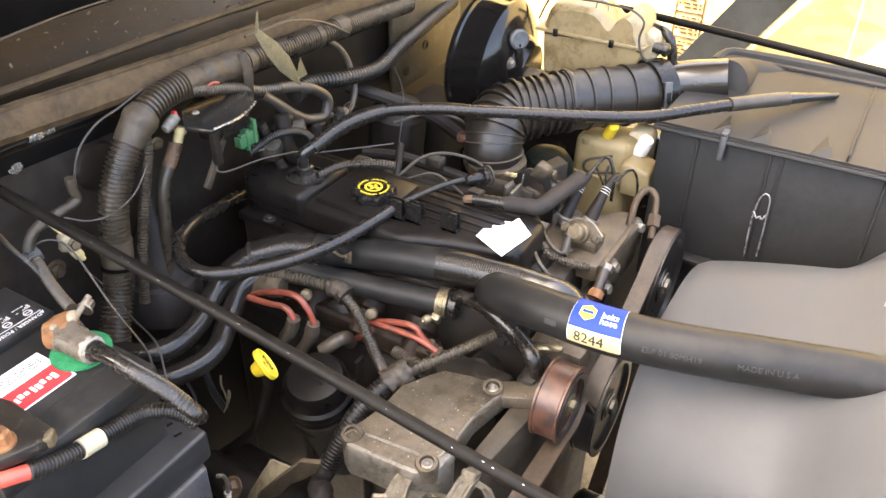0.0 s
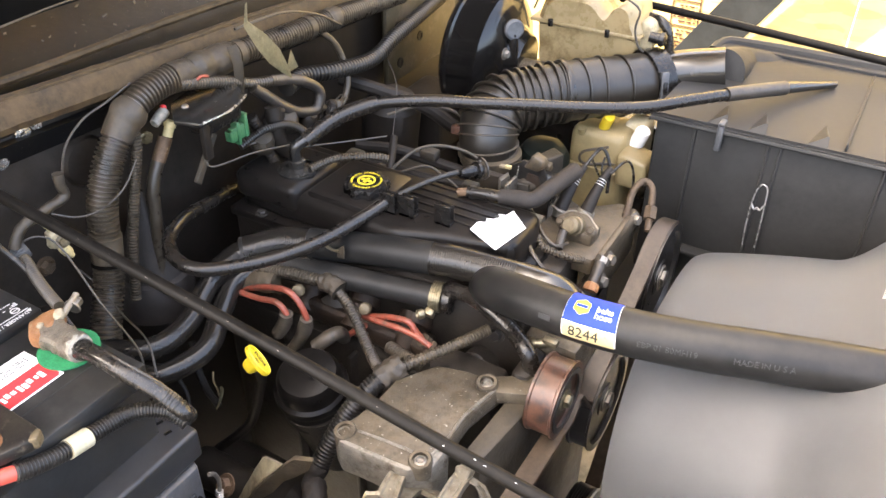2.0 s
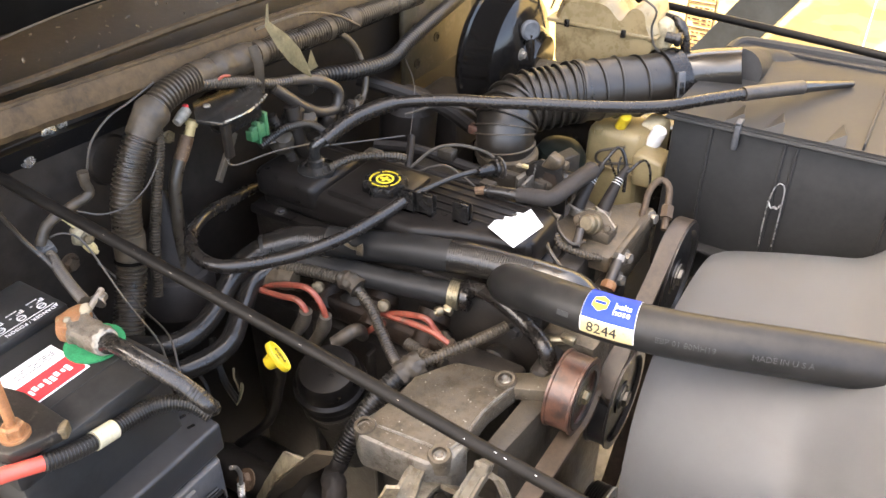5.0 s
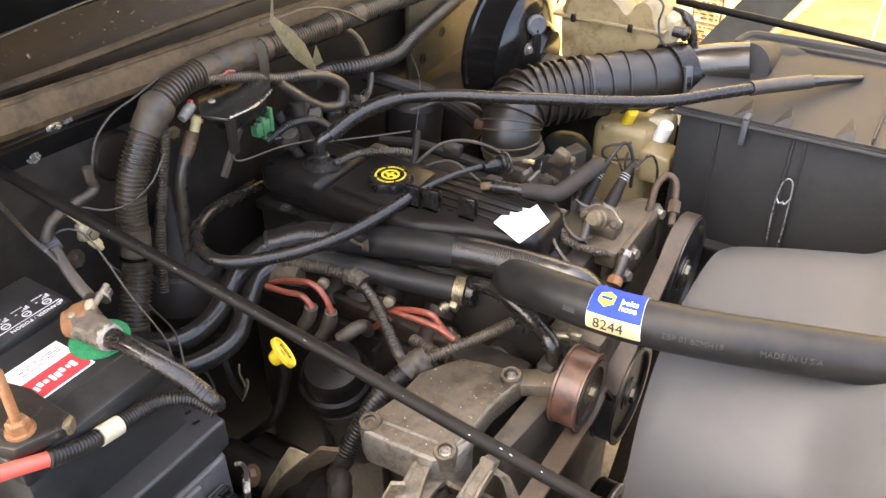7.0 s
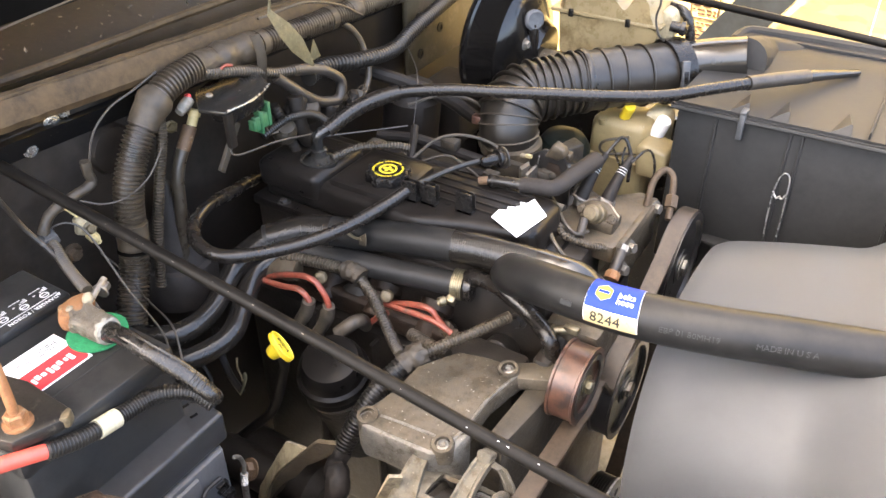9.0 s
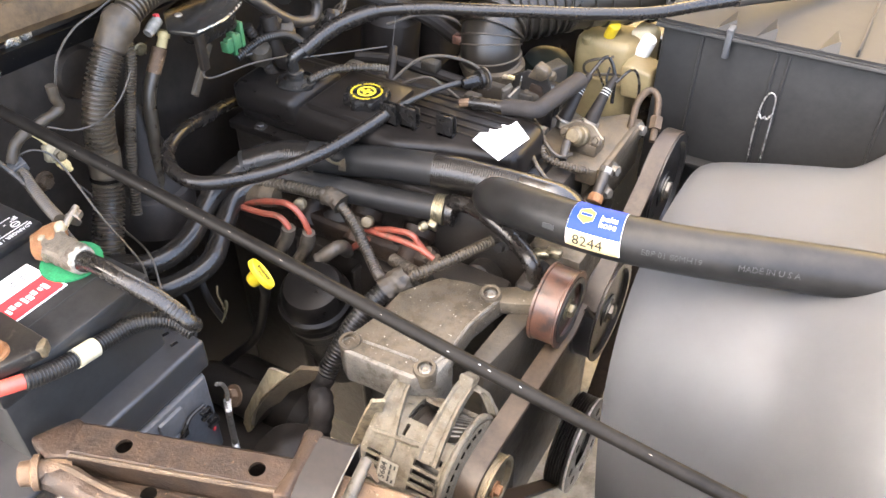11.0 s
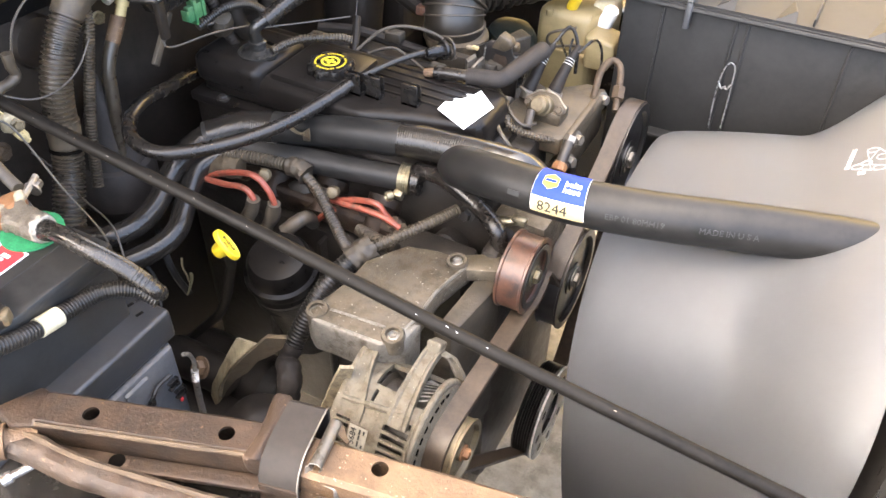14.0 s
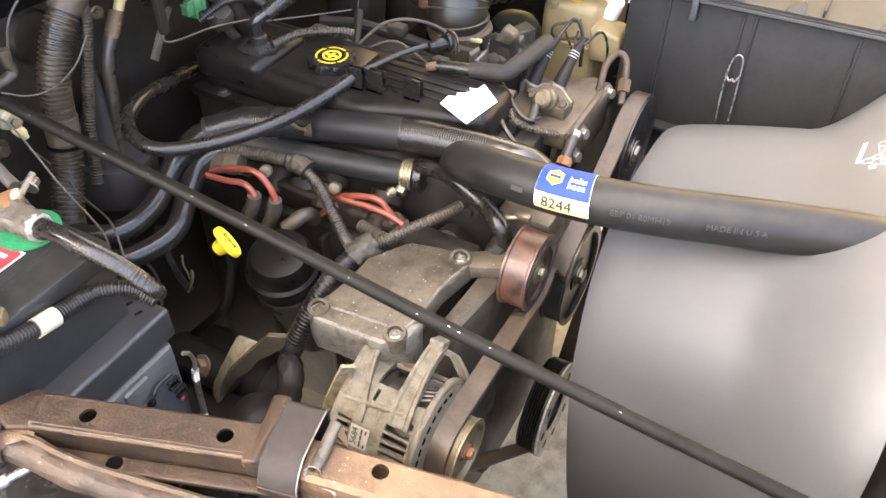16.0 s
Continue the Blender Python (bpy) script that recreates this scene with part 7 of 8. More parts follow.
    part("cone", rugged(lathe([(0.044, 0.058), (0.040, 0.072), (0.034, 0.096), (0.025, 0.124), (0.0155, 0.150), (0.008, 0.172), (0.004, 0.180), (0, 0.181)], B, 30), 0.0012, 30, 1), M_SLEEVE, fb)
    part("collar", lathe([(0.054, 0), (0.054, 0.046), (0.050, 0.056), (0.043, 0.060), (0.036, 0.060)], B, 30), M_SLEEVE, fb)
    lead = thing("relay_lead", (-0.79, 0.45, 1.08), "grey taped lead with a brass relay terminal", "lead")
    part("lead", rugged(tube([(-0.79, 0.500, 1.140), (-0.79, 0.4995, 1.125), (-0.79, 0.502, 1.113), (-0.79, 0.493, 1.1075), (-0.79, 0.474, 1.106), (-0.79, 0.454, 1.104), (-0.79, 0.438, 1.098), (-0.79, 0.429, 1.088), (-0.79, 0.425, 1.080)], 0.0064, 14, 0.003, wobble=0.18), 0.0006, 150, 1), M_TAPE, lead)
    part("terminal", rugged(box(-0.797, -0.782, 0.464, 0.486, 1.054, 1.078, 0.005), 0.002, 110, 2), M_STUB, lead, "corroded pale brass terminal")
    part("washer", lathe([(0.0085, 0), (0.0085, 0.002), (0, 0.002)], along((-0.782, 0.476, 1.064), (1, -0.3, 0.2)), 16), M_BRASS, lead)
    part("bolt", hexbolt((-0.780, 0.476, 1.064), (1, -0.3, 0.2), 0.0056, 0.006), M_DTAN, lead)
    part("sleeve", lathe([(0.0058, 0), (0.0066, 0.003), (0.0066, 0.013), (0.0050, 0.016), (0.0035, 0.016), (0.0035, 0.021), (0, 0.021)], along((-0.784, 0.475, 1.056), (0.05, 0.45, -0.9)), 10), M_CREAM, lead, "yellowed plastic terminal sleeve")
    part("strip", tube([(-0.79, 0.452, 1.102), (-0.789, 0.460, 1.095), (-0.788, 0.469, 1.080)], 0.0014, 6, 0.003), M_CREAM, lead, "bare yellow wire strip")
    joint = part("connector", box(-0.0085, 0.0085, -0.006, 0.006, -0.0075, 0.0075, 0.0015, along((-0.786, 0.428, 1.074), (0.9, -0.2, -0.2), (0, 0.95, 0.25))), M_FUSEGREY, lead, "grey square connector")
    part("lock", box(-0.004, 0.004, 0.005, 0.0075, -0.004, 0.004, 0.0008, along((-0.786, 0.428, 1.074), (0.9, -0.2, -0.2), (0, 0.95, 0.25))), M_FUSEGREY, joint)
    soft_line("terminal_lead", [(-0.785, 0.427, 1.072), (-0.768, 0.422, 1.069), (-0.740, 0.411, 1.067), (-0.70, 0.397, 1.069), (-0.668, 0.386, 1.075)], 0.0066, M_CONDUIT_OLD, "dusty corrugated battery lead", "wiring harness", ribs=0.0042, depth=0.17)
    leaf = bmesh.new()
    rows = []
    for (x, y, z), w in zip(((-0.70, 0.745, 1.285), (-0.69, 0.730, 1.265), (-0.682, 0.745, 1.240), (-0.68, 0.763, 1.215), (-0.68, 0.780, 1.192), (-0.68, 0.79, 1.178)), (0.0015, 0.004, 0.010, 0.011, 0.006, 0.0015)):
        rows.append((leaf.verts.new((x, y - w, z - w * 0.5)), leaf.verts.new((x + 0.002, y, z)), leaf.verts.new((x, y + w, z + w * 0.6))))
    for a, b in zip(rows, rows[1:]):
        leaf.faces.new((a[0], a[1], b[1], b[0]))
        leaf.faces.new((a[1], a[2], b[2], b[1]))
    tri = [leaf.verts.new(p) for p in ((-0.68, 0.780, 1.185), (-0.68, 0.806, 1.186), (-0.682, 0.797, 1.213))]
    leaf.faces.new(tri)
    bmesh.ops.solidify(leaf, geom=leaf.faces[:], thickness=0.0006)
    solo("dry_leaf", leaf, M_LEAF, "dry olive strap leaf caught on the harness", "leaf")


harness()


# ---- thin wires ----
def wires():
    W = (
        ([(-0.79, 0.625, 1.205), (-0.79, 0.585, 1.195), (-0.79, 0.551, 1.188), (-0.79, 0.520, 1.167), (-0.79, 0.503, 1.131)], 0.0014, M_WIRE),
        ([(-0.785, 0.476, 1.100), (-0.775, 0.50, 1.086), (-0.762, 0.525, 1.088), (-0.750, 0.552, 1.106), (-0.758, 0.585, 1.128)], 0.0013, M_WIRE),
        ([(-0.795, 0.39, 1.15), (-0.785, 0.405, 1.10), (-0.76, 0.413, 1.07), (-0.70, 0.402, 1.045), (-0.66, 0.40, 1.0)], 0.0030, M_CABLE),
        ([(-0.795, 0.425, 1.070), (-0.790, 0.438, 1.083), (-0.778, 0.453, 1.084), (-0.760, 0.461, 1.068), (-0.70, 0.452, 1.018), (-0.66, 0.455, 0.965), (-0.64, 0.44, 0.93)], 0.0013, M_WIRE),
        ([(-0.80, 0.492, 1.01), (-0.775, 0.50, 0.985), (-0.724, 0.488, 0.969), (-0.666, 0.473, 0.964), (-0.63, 0.45, 0.94)], 0.0013, M_WIRE),
        ([(-0.73, 0.668, 1.135), (-0.728, 0.666, 1.10), (-0.722, 0.672, 1.087), (-0.710, 0.735, 1.082), (-0.700, 0.80, 1.068)], 0.0013, M_WIRE),
        ([(-0.69, 0.80, 1.066), (-0.66, 0.865, 1.054), (-0.62, 0.920, 1.050)], 0.0013, M_WIRE),
        ([(-0.66, 0.985, 1.140), (-0.652, 0.992, 1.11), (-0.645, 0.985, 1.083), (-0.625, 0.94, 1.036)], 0.0008, M_WIRE),
        ([(-0.77, 0.79, 1.225), (-0.765, 0.88, 1.222), (-0.76, 0.95, 1.20), (-0.755, 1.0, 1.17)], 0.002, M_WIRE),
        ([(-0.36, 1.17, 0.99), (-0.40, 1.16, 0.975), (-0.40, 1.17, 0.95), (-0.36, 1.20, 0.945), (-0.32, 1.22, 0.94), (-0.30, 1.20, 0.92)], 0.0024, M_TAPE),
        ([(-0.37, 1.19, 0.96), (-0.37, 1.18, 0.945), (-0.36, 1.16, 0.93), (-0.345, 1.05, 1.03)], 0.0018, M_RUBBER),
        ([(-0.345, 1.02, 1.03), (-0.335, 1.06, 1.045), (-0.32, 1.06, 1.02), (-0.315, 1.05, 0.98)], 0.0026, M_RUBBER),
        ([(-0.305, 1.02, 1.03), (-0.295, 1.06, 1.035), (-0.285, 1.07, 1.01), (-0.28, 1.06, 0.96)], 0.002, M_RUBBER),
        ([(-0.375, 0.905, 1.012), (-0.355, 0.888, 1.007), (-0.337, 0.870, 1.0), (-0.318, 0.866, 0.992), (-0.31, 0.89, 0.985)], 0.0023, M_WIRE),
        ([(-0.36, 0.86, 1.0), (-0.335, 0.835, 0.99), (-0.31, 0.83, 0.97)], 0.003, M_WIRE),
        ([(-0.70, 0.50, 0.885), (-0.685, 0.512, 0.865), (-0.668, 0.512, 0.838), (-0.655, 0.495, 0.808), (-0.65, 0.47, 0.79)], 0.0026, M_CABLE),
        ([(-0.70, 0.56, 0.88), (-0.68, 0.545, 0.86), (-0.665, 0.54, 0.83), (-0.66, 0.55, 0.79)], 0.0050, M_CABLE),
        ([(-0.634, 0.532, 0.880), (-0.632, 0.528, 0.868), (-0.630, 0.530, 0.853), (-0.630, 0.5305, 0.842)], 0.0014, M_DTAN),
    )
    for pts, r, m in W:
        dark = m in (M_RUBBER, M_CABLE)
        soft_line("wire", pts, r, m, "thin black rubber coated wire" if dark else "thin dusty grey wire", "wire", seg=8, step=0.005, group="loose wires")
    husk = bmesh.new()
    rows = []
    for y, z, w in ((0.5335, 0.856, 0.0015), (0.5330, 0.848, 0.0045), (0.5295, 0.839, 0.0066), (0.5250, 0.832, 0.0060), (0.5205, 0.828, 0.0018)):
        rows.append([husk.verts.new((-0.629 + 0.0030 * k * k, y + w * k * 0.8, z + w * k * 0.6)) for k in (-1, -0.4, 0.4, 1)])
    for a, b in zip(rows, rows[1:]):
        for k in range(3):
            husk.faces.new((a[k], a[k + 1], b[k + 1], b[k]))
    bmesh.ops.solidify(husk, geom=husk.faces[:], thickness=0.0006)
    solo("dry_leaf", husk, M_LEAF, "small curled dry leaf caught on a wire", "leaf")
    solo("vacuum_pipe", tube([(-0.622, 0.94, 1.04), (-0.610, 0.915, 1.02), (-0.60, 0.89, 1.0), (-0.595, 0.88, 0.97)], 0.0060, 10), M_CAP, "dusty upright hose behind the valve cover", "hose")
    solo("stay", box(-0.003, 0.003, -0.005, 0.005, 0, 0.07, 0.001, along((-0.740, 0.655, 1.065), (-0.1, 0.55, 0.55), (1, 0, 0))), M_BLOCKDUST, "thin rusty steel stay below the sensor", "stay")


wires()


# ---- ignition side: plug leads, conduit, dipstick, distributor ----
def near_side():
    leads = (
        ([(-0.675, 0.635, 0.924), (-0.638, 0.635, 0.928), (-0.612, 0.635, 0.934), (-0.599, 0.635, 0.929), (-0.593, 0.635, 0.919)], [(-0.594, 0.635, 0.921), (-0.600, 0.635, 0.901), (-0.613, 0.634, 0.879)]),
        ([(-0.682, 0.645, 0.920), (-0.640, 0.645, 0.940), (-0.604, 0.645, 0.951), (-0.586, 0.645, 0.947), (-0.573, 0.645, 0.930), (-0.568, 0.645, 0.913)], [(-0.569, 0.645, 0.916), (-0.577, 0.645, 0.888), (-0.597, 0.643, 0.852)]),
        ([(-0.511, 0.692, 0.912), (-0.479, 0.692, 0.914), (-0.453, 0.692, 0.916), (-0.427, 0.692, 0.914), (-0.406, 0.692, 0.906)], [(-0.406, 0.692, 0.906), (-0.396, 0.696, 0.891), (-0.381, 0.702, 0.876)]),
        ([(-0.544, 0.69, 0.86), (-0.524, 0.69, 0.883), (-0.506, 0.69, 0.9)], [(-0.544, 0.69, 0.86), (-0.535, 0.662, 0.893), (-0.556, 0.640, 0.876)]),
        ([(-0.51, 0.696, 0.909), (-0.473, 0.696, 0.924), (-0.442, 0.696, 0.929), (-0.431, 0.696, 0.918), (-0.42, 0.696, 0.908)], [(-0.42, 0.696, 0.908), (-0.414, 0.702, 0.896), (-0.408, 0.708, 0.884)]),
    )
    for red, boot in leads:
        t = thing("spark_plug_lead", red[0], "red spark plug lead with a grey rubber boot", "spark plug lead", "spark plug leads")
        part("wire", tube(red, 0.0042, 10), M_RED, t)
        part("boot", tube(boot, 0.0094, 14, 0.004, wobble=0.16), M_BOOTS, t, "dusty brown-grey rubber boot")
    for at, ax in (((-0.591, 0.660, 0.944), (0.5, -1, 0.5)), ((-0.506, 0.690, 0.928), (0.3, -1, 0.6))):
        solo("plug_end", rugged(lathe([(0.0060, -0.012), (0.0084, -0.004), (0.0086, 0.003), (0.0070, 0.0055), (0, 0.006)], along(at, ax), 16), 0.0008, 150, 1), M_DTAN, "pale round end of a dusty plug boot", "plug", "plug ends")
    wrap = [(-0.694, 0.652, 0.922), (-0.672, 0.656, 0.932), (-0.650, 0.660, 0.938), (-0.632, 0.662, 0.940)]
    solo("loom_wrap", rugged(tube(wrap, 0.0150, 16, 0.004, flat=0.8, wobble=0.25), 0.0016, 120, 1), M_GREASE, "faded brown cloth wrap round the plug leads", "loom wrap")
    clip = thing("pipe_clip", (-0.56, 0.704, 0.99), "bent rusty tan clip with a torn end above the heater pipe", "clip")
    part("tab", rugged(prism([(-0.557, 0.984), (-0.546, 0.985), (-0.5455, 1.006), (-0.550, 1.002), (-0.556, 0.997)], -0.0012, 0.0012, 0.0004, Matrix(((1, 0, 0, 0), (0, 0, -1, 0.705), (0, 1, 0, 0), (0, 0, 0, 1)))), 0.0008, 160, 1), M_GREASE, clip)
    part("tail", tube([(-0.584, 0.703, 0.998), (-0.577, 0.702, 1.001), (-0.570, 0.703, 0.996), (-0.562, 0.703, 0.994), (-0.553, 0.704, 0.995)], 0.0024, 8, 0.003, wobble=0.6), M_DTAN, clip)
    y1 = [(-0.66, 0.665, 0.952), (-0.615, 0.677, 0.952), (-0.57, 0.686, 0.951)]
    soft_line("engine_conduit", y1, 0.0088, M_CONDUIT_OLD, "dusty corrugated engine wiring conduit", "wiring harness", ribs=0.0045)
    k = thing("engine_conduit", (-0.55, 0.685, 0.95), "dusty corrugated conduit with a taped joint", "wiring harness")
    part("tape_wrap", rugged(tube([(-0.57, 0.686, 0.951), (-0.553, 0.686, 0.951), (-0.540, 0.684, 0.947)], 0.0135, 16, 0.003, wobble=0.35), 0.0018, 180, 1), M_TAPE, k)
    part("conduit", tube([(-0.545, 0.684, 0.947), (-0.516, 0.674, 0.933), (-0.480, 0.650, 0.920), (-0.452, 0.630, 0.912), (-0.430, 0.615, 0.914)], 0.0076, 12, ribs=0.0042), M_CONDUIT, k)
    soft_line("engine_conduit", [(-0.34, 0.722, 0.942), (-0.360, 0.680, 0.941), (-0.388, 0.645, 0.932), (-0.419, 0.604, 0.922)], 0.0075, M_CONDUIT_OLD, "dusty corrugated conduit rising from the joint", "wiring harness", ribs=0.0042)
    d = [(-0.405, 0.626, 0.928), (-0.420, 0.603, 0.918), (-0.436, 0.570, 0.895), (-0.446, 0.545, 0.868), (-0.457, 0.505, 0.816), (-0.443, 0.488, 0.81), (-0.439, 0.475, 0.786), (-0.44, 0.465, 0.745)]
    j = thing("engine_conduit", d[0], "thick corrugated conduit with a wrinkled taped joint", "wiring harness")
    part("taped_joint", rugged(tube(cut(d, 0, 0.13), 0.0165, 18, 0.003, wobble=0.4), 0.0018, 170, 1), M_TAPE, j, "wrinkled cloth tape")
    part("conduit", tube(cut(d, 0.10, 0.62), 0.0128, 18, ribs=0.0046), M_CONDUIT_NEW, j)
    part("tape_tail", rugged(tube(cut(d, 0.60, 1.0), 0.0132, 16, 0.004, wobble=0.28), 0.0014, 150, 1), M_SLEEVE, j)
    soft_line("engine_conduit", [(-0.455, 0.67, 0.90), (-0.42, 0.66, 0.905), (-0.39, 0.655, 0.905)], 0.0085, M_CONDUIT_OLD, "short dusty corrugated conduit", "wiring harness", ribs=0.0045)
    # dipstick
    s = thing("oil_dipstick", (-0.573, 0.554, 0.88), "yellow plastic engine oil dipstick handle", "dipstick")
    m = along((-0.575, 0.554, 0.910), (0.63, 0.45, 0.62), (0.69, -0.07, -0.70))
    oval = [(0.0225 * math.cos(k * math.pi / 14), 0.0115 * math.sin(k * math.pi / 14)) for k in range(28)]
    hd = part("handle", prism(oval, -0.003, 0.003, 0.0018, m), M_YELLOW, s)
    part("hub", lathe([(0.009, -0.016), (0.0105, -0.010), (0.0105, 0.0), (0.007, 0.001)], m, 18), M_YELLOW, hd)
    part("rim", tube([m @ Vector((0.0205 * math.cos(k * math.pi / 10), 0.0098 * math.sin(k * math.pi / 10), 0.0035)) for k in range(21)], 0.0018, 8, 0.003), M_YELLOW, hd)
    br = writing("ENGINE", 0.0062)
    br.transform(m @ Matrix.Translation((0, 0.003, 0.0034)))
    part("writing", br, M_PRINTK, hd)
    br = writing("OIL", 0.0062)
    br.transform(m @ Matrix.Translation((0, -0.005, 0.0034)))
    part("writing", br, M_PRINTK, hd)
    part("tube", tube([(-0.578, 0.556, 0.897), (-0.590, 0.570, 0.866), (-0.602, 0.578, 0.835), (-0.640, 0.580, 0.737), (-0.728, 0.580, 0.62), (-0.76, 0.60, 0.5)], 0.0070, 12), M_CAP, s)
    # distributor
    q = thing("distributor", (-0.53, 0.60, 0.80), "dusty black distributor cap", "distributor")
    part("cap", lathe([(0.044, -0.05), (0.0445, -0.012), (0.0480, -0.010), (0.0490, -0.004), (0.0480, 0.003), (0.0430, 0.006), (0.0415, 0.022), (0.036, 0.031), (0.02, 0.035), (0, 0.036)], along((-0.525, 0.592, 0.862), (0.10, -0.25, 1)), 40), M_DCAP, q)
    part("body", lathe([(0.035, -0.16), (0.042, -0.05), (0.046, -0.03)], along((-0.525, 0.592, 0.862), (-0.05, -0.25, 1)), 26), M_BLOCK, q)
    # oil filter and starter shapes low down
    fl = thing("engine_mount", (-0.49, 0.46, 0.70), "tan oxidised mount casting above a dark rubber mount", "engine mount")
    face = [((-0.498, 0.468, 0.864), (-0.457, 0.456, 0.887)), ((-0.516, 0.468, 0.83), (-0.478, 0.456, 0.858)), ((-0.539, 0.468, 0.785), (-0.507, 0.456, 0.817)), ((-0.559, 0.468, 0.744), (-0.524, 0.456, 0.785)), ((-0.567, 0.468, 0.716), (-0.535, 0.456, 0.761)), ((-0.564, 0.468, 0.697), (-0.541, 0.456, 0.734))]
    shaded_flank = [((-0.539, 0.456, 0.744), (-0.549, 0.466, 0.726)), ((-0.524, 0.456, 0.785), (-0.536, 0.466, 0.75)), ((-0.507, 0.456, 0.816), (-0.512, 0.466, 0.788)), ((-0.479, 0.456, 0.857), (-0.488, 0.466, 0.815)), ((-0.457, 0.456, 0.886), (-0.467, 0.466, 0.848)), ((-0.435, 0.456, 0.915), (-0.445, 0.466, 0.87)), ((-0.408, 0.456, 0.928), (-0.425, 0.466, 0.893))]
    # One casting in two colours: brown for its shaded side, cream for its lit face.
    part("casting", rugged(web([(Vector(a), Vector(b)) for a, b in shaded_flank], 0.004, 0.0010), 0.0008, 70, 1), M_GREASE, fl)
    part("ear", rugged(web([(Vector(a), Vector(b)) for a, b in face], 0.004, 0.0010), 0.0008, 80, 1), M_STUB, fl, "upper face with its lit tone put in as cream")
    part("mount", rugged(lathe([(0.05, 0), (0.052, 0.02), (0.050, 0.06), (0.040, 0.085), (0.022, 0.098), (0.008, 0.102), (0, 0.102)], along((-0.455, 0.440, 0.70), (0.1, -0.2, 1)), 22), 0.005, 38, 1), M_CAP, fl)
    part("bolt", hexbolt((-0.55, 0.45, 0.80), (-0.2, -0.8, 0.6), 0.010, 0.010), M_RUST_LIGHT, fl)
    # Added dark bar; it covers a sliver of bright floor.
    solo("frame_rail", box(-0.95, 0.10, 0.455, 0.545, 0.49, 0.60, 0.008), M_BLOCK, "grimy black rail added to cover bright floor below the engine mount", "frame rail")
    sm = thing("starter_motor", (-0.62, 0.60, 0.50), "grimy dark starter motor low beside the block", "starter")
    part("body", lathe([(0.05, 0), (0.055, 0.02), (0.055, 0.16), (0.04, 0.18), (0, 0.18)], along((-0.75, 0.60, 0.56), (1, 0, 0)), 26), M_BLOCK, sm)
    part("solenoid", lathe([(0.028, 0), (0.03, 0.01), (0.03, 0.11), (0, 0.115)], along((-0.73, 0.55, 0.63), (1, 0, 0)), 20), M_BLOCK, sm)


near_side()


# ---- sensors at the front of the head ----
def front_sensors():
    p = thing("accessory_plate", (-0.30, 0.95, 0.90), "greasy brown aluminium accessory mounting plate", "bracket")
    part("plate", rugged(prism([(-0.372, 0.93), (-0.335, 0.885), (-0.272, 0.888), (-0.262, 0.93), (-0.258, 1.035), (-0.29, 1.05), (-0.365, 0.985)], 0.945, 0.972, 0.005), 0.0012, 80, 2), M_GREASE, p)
    part("front_edge", box(-0.272, -0.262, 0.89, 1.04, 0.90, 0.974, 0.003), M_GREASE, p)
    for y, z in ((1.025, 0.965), (0.925, 0.955), (0.905, 0.93)):
        part("bolt", hexbolt((-0.262, y, z), (1, -0.3, 0.2), 0.008, 0.010), M_STEEL, p)
    th = thing("temperature_sender", (-0.31, 0.915, 0.97), "brass sender in a corroded flanged housing", "sensor")
    F = along((-0.312, 0.926, 0.992), (-0.12, -0.75, 0.42), (1, 0, 0))
    lug = [(-0.027, -0.004), (-0.020, -0.009), (-0.010, -0.016), (0.010, -0.016), (0.020, -0.009), (0.027, -0.003), (0.027, 0.004), (0.020, 0.009), (0.010, 0.016), (-0.010, 0.016), (-0.020, 0.009), (-0.027, 0.004)]
    fl = part("flange", rugged(prism([(x * 1.2, y * 1.15) for x, y in lug], -0.003, 0.002, 0.0012, F), 0.0006, 150, 1), M_GREASE, th, "grimy flange with a worn bright edge")
    part("worn_edge", tube([F @ Vector((x * 1.2, y * 1.15, 0.0015)) for x, y in lug[6:]], 0.0011, 6, 0.003, wobble=0.4), M_STEEL, fl, "worn bright edge")
    for q in (-0.024, 0.024):
        part("bolt", hexbolt(F @ Vector((q, 0, 0.003)), F.to_3x3() @ Vector((0, 0, 1)), 0.0048, 0.005), M_GREASE, fl)
    part("neck", box(-0.335, -0.285, 0.915, 0.95, 0.970, 0.990, 0.004), M_GREASE, th)
    part("body", rugged(lathe([(0.0145, 0.002), (0.0145, 0.012), (0.0125, 0.014), (0.0120, 0.024), (0.009, 0.027), (0, 0.027)], F, 22), 0.0004, 150, 1), M_DTAN, th)
    part("plug", tube([(-0.32, 0.895, 0.998), (-0.318, 0.885, 0.992), (-0.316, 0.874, 0.984)], 0.006, 10, 0.003), M_BOOT, th)
    for x, y in ((-0.354, 0.964), (-0.320, 0.978)):
        s = thing("sensor_lead", (x, y, 0.97), "grey rubber boot on a plated sensor", "sensor", "boot sensors")
        part("clip", tube([(x - 0.010, y + 0.004, 0.982), (x - 0.008, y - 0.006, 0.99), (x + 0.004, y - 0.010, 0.988), (x + 0.010, y, 0.980)], 0.0022, 8, 0.003), M_STEEL, s)
        part("base", lathe([(0.011, 0), (0.011, 0.012), (0.008, 0.016)], along((x, y, 0.972), (0.1, 0.4, 1)), 12), M_STEEL, s)
        line = [(x, y + 0.002, 0.984), (x + 0.004, y + 0.020, 1.006), (x + 0.008, y + 0.038, 1.024), (x + 0.012, y + 0.052, 1.034)]
        bt = part("boot", tube(line, 0.0105, 14, 0.004, r_end=0.0048), M_CAP, s)
        for q in range(3):
            part("mark", hoop(line, 0.60 + 0.05 * q, 0.0076 - 0.0003 * q, 0.0007, 14), M_PRINTW, bt)
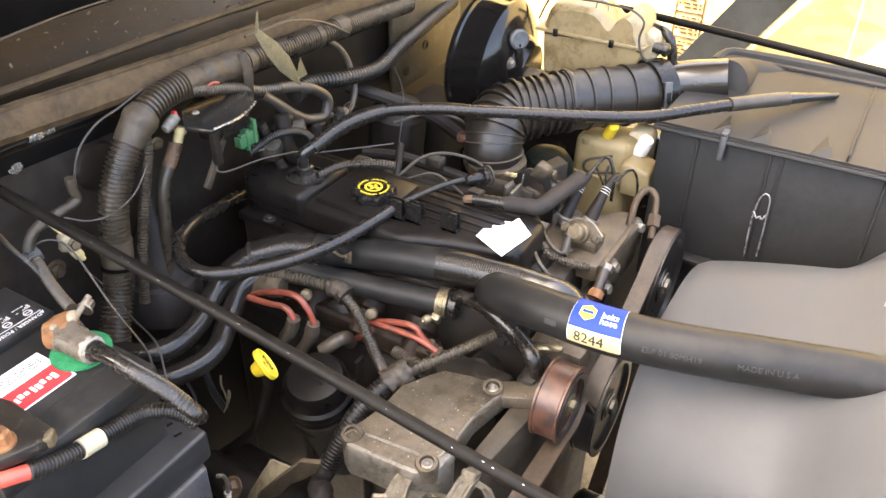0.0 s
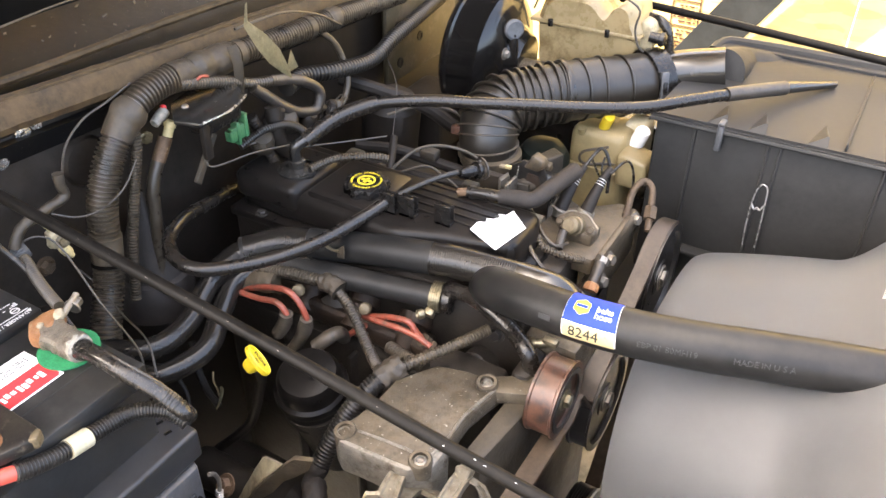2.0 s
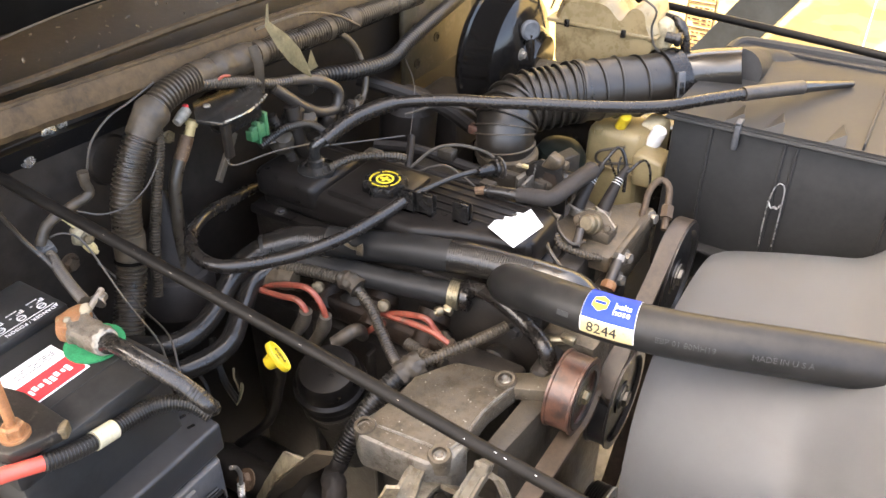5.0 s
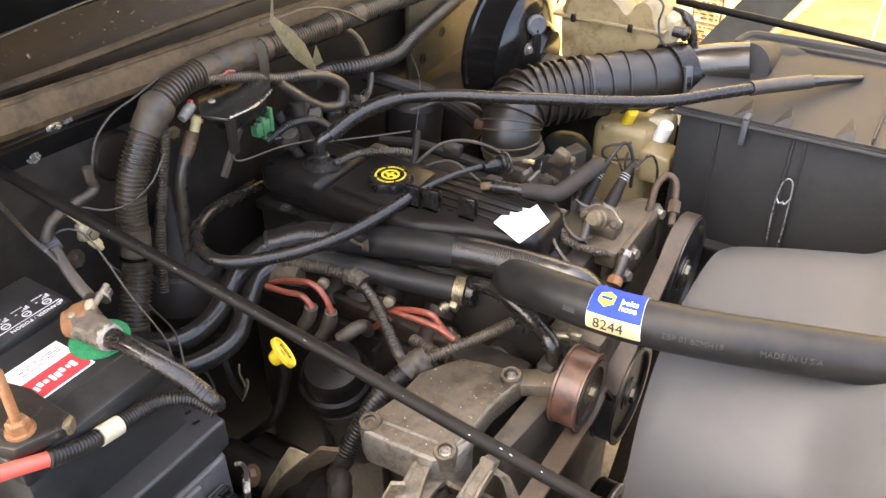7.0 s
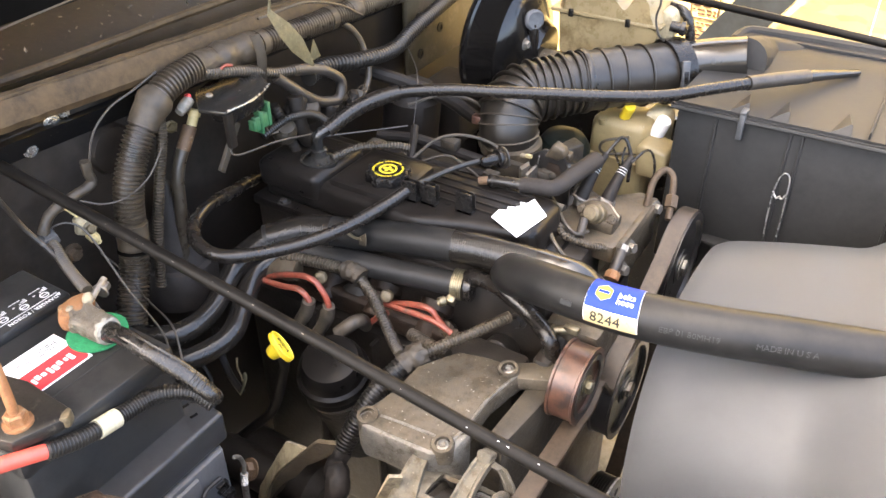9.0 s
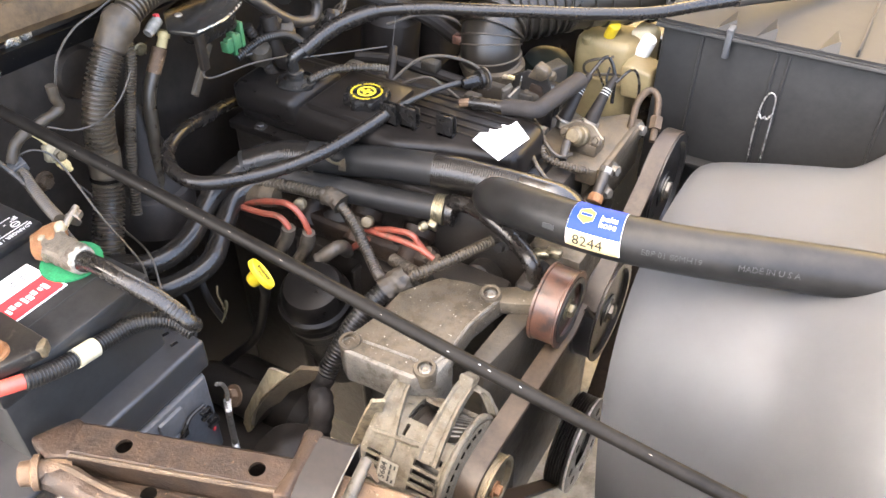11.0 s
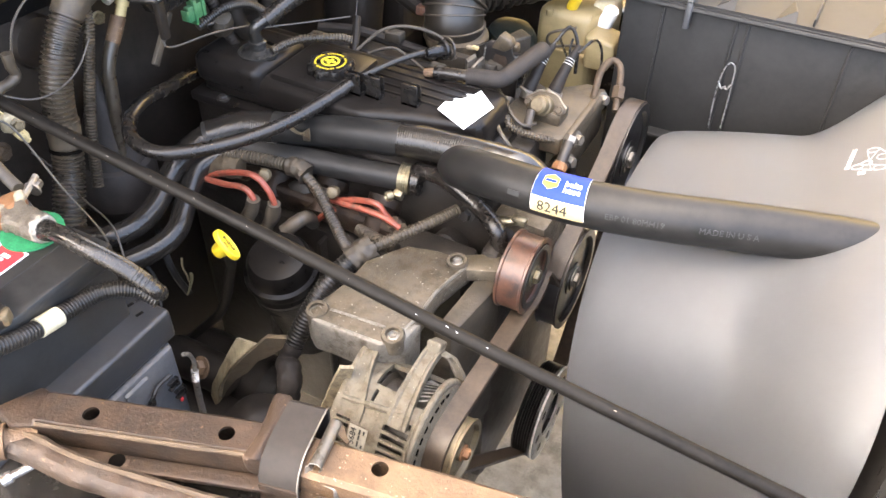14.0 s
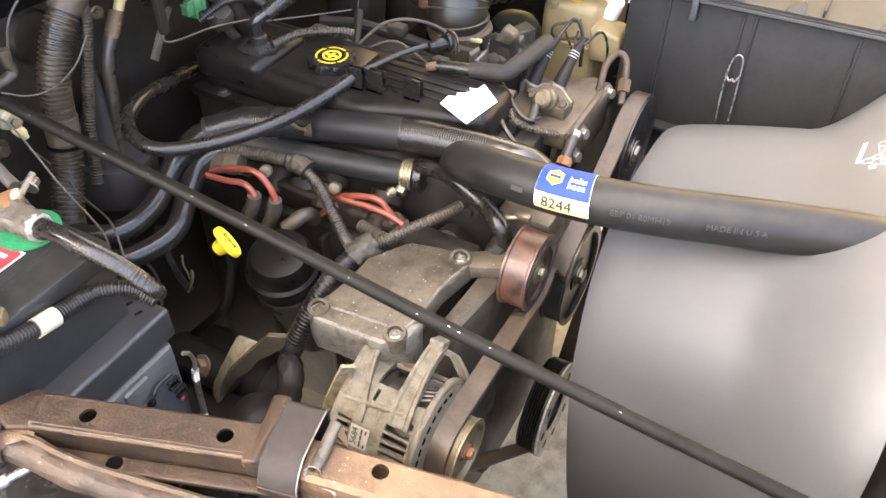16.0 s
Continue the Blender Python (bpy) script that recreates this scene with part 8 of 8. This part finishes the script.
    b = thing("coil_lead", (-0.40, 0.88, 1.03), "thick grey sleeved lead across the valve cover front", "lead")
    part("sleeve", tube([(-0.41, 0.880, 1.032), (-0.385, 0.886, 1.034), (-0.366, 0.893, 1.034), (-0.358, 0.920, 1.037), (-0.350, 0.955, 1.040), (-0.345, 0.985, 1.040)], 0.0108, 16, r_end=0.0128), M_SLEEVE, b)
    part("wire", tube([(-0.455, 0.872, 1.030), (-0.43, 0.876, 1.032), (-0.405, 0.881, 1.032)], 0.0085, 12), M_RUBBER, b)
    part("tip", tube([(-0.468, 0.868, 1.027), (-0.46, 0.870, 1.029), (-0.452, 0.873, 1.030)], 0.0062, 10, 0.003), M_RUST_LIGHT, b, "brown copper coloured tip")
    part("plug", lathe([(0.0085, 0), (0.0095, 0.006), (0.007, 0.010)], along((-0.453, 0.873, 1.030), (0.8, 0.1, 0)), 12), M_BLACKSTEEL, b)
    u = thing("power_steering_pipe", (-0.255, 1.04, 0.97), "rusty looped steering pipe with a brass nut", "pipe")
    part("pipe", tube([(-0.275, 1.00, 0.93), (-0.272, 1.018, 0.978), (-0.274, 1.040, 1.000), (-0.268, 1.068, 1.006), (-0.254, 1.068, 0.998), (-0.245, 1.045, 0.975), (-0.238, 1.018, 0.955)], 0.0052, 12), M_RUST_MID, u)
    part("nut", lathe([(0.010, 0), (0.010, 0.018), (0.008, 0.02)], along((-0.242, 1.034, 0.966), (-0.2, 0.8, 0.6)), 6), M_RUST_MID, u)
    n = thing("knock_sender", (-0.275, 0.90, 0.92), "grey sender with a copper coloured tip beside the hose", "sensor")
    part("body", tube([(-0.261, 0.893, 0.970), (-0.261, 0.882, 0.960), (-0.261, 0.870, 0.950)], 0.0078, 14, 0.004), M_BOOT, n)
    part("nut", lathe([(0.0095, 0), (0.0095, 0.009), (0, 0.010)], along((-0.261, 0.893, 0.968), (0.05, 0.7, 0.6)), 6), M_STEEL, n)
    part("tip", lathe([(0.007, 0), (0.0105, 0.005), (0.0105, 0.013), (0, 0.013)], along((-0.261, 0.871, 0.951), (0, -0.75, -0.65)), 8), M_COPPER, n)
    soft_line("sensor_conduit", [(-0.345, 0.872, 0.995), (-0.335, 0.865, 0.985), (-0.305, 0.874, 0.975), (-0.283, 0.892, 0.965)], 0.006, M_CONDUIT_OLD, "dusty corrugated sensor lead", "wiring harness", ribs=0.004, seg=10)
    cb = thing("coil_bracket", (-0.42, 0.99, 0.94), "worn steel linkage bracket beside the throttle", "bracket")
    part("face", slab([(-0.456, 0.935), (-0.452, 1.012), (-0.430, 1.028), (-0.398, 1.026), (-0.384, 0.985), (-0.386, 0.935)], 0.995, 1.000, 0.0012), M_BLACKSTEEL, cb)
    part("window", slab([(-0.428, 0.985), (-0.421, 1.010), (-0.404, 1.009), (-0.396, 0.985)], 0.9935, 0.9955, 0.0006), M_RUST, cb, "brown linkage behind the bracket")
    part("edge", tube([(-0.444, 0.993, 0.955), (-0.440, 0.993, 0.985), (-0.436, 0.993, 1.018)], 0.0016, 8, 0.004), M_CHROME, cb, "bright line along the edge")
    part("lever", rugged(slab([(-0.425, 1.022), (-0.405, 1.020), (-0.392, 1.028), (-0.395, 1.040), (-0.412, 1.046)], 0.985, 1.002, 0.003), 0.0012, 160, 1), M_GREASE, cb)
    part("tip", box(-0.457, -0.447, 0.988, 0.994, 1.010, 1.015, 0.001), M_CREAM, cb, "pale plastic cable end")
    part("plate", box(-0.462, -0.40, 0.95, 1.02, 0.935, 0.941, 0.0012), M_BLACKSTEEL, cb)


front_sensors()
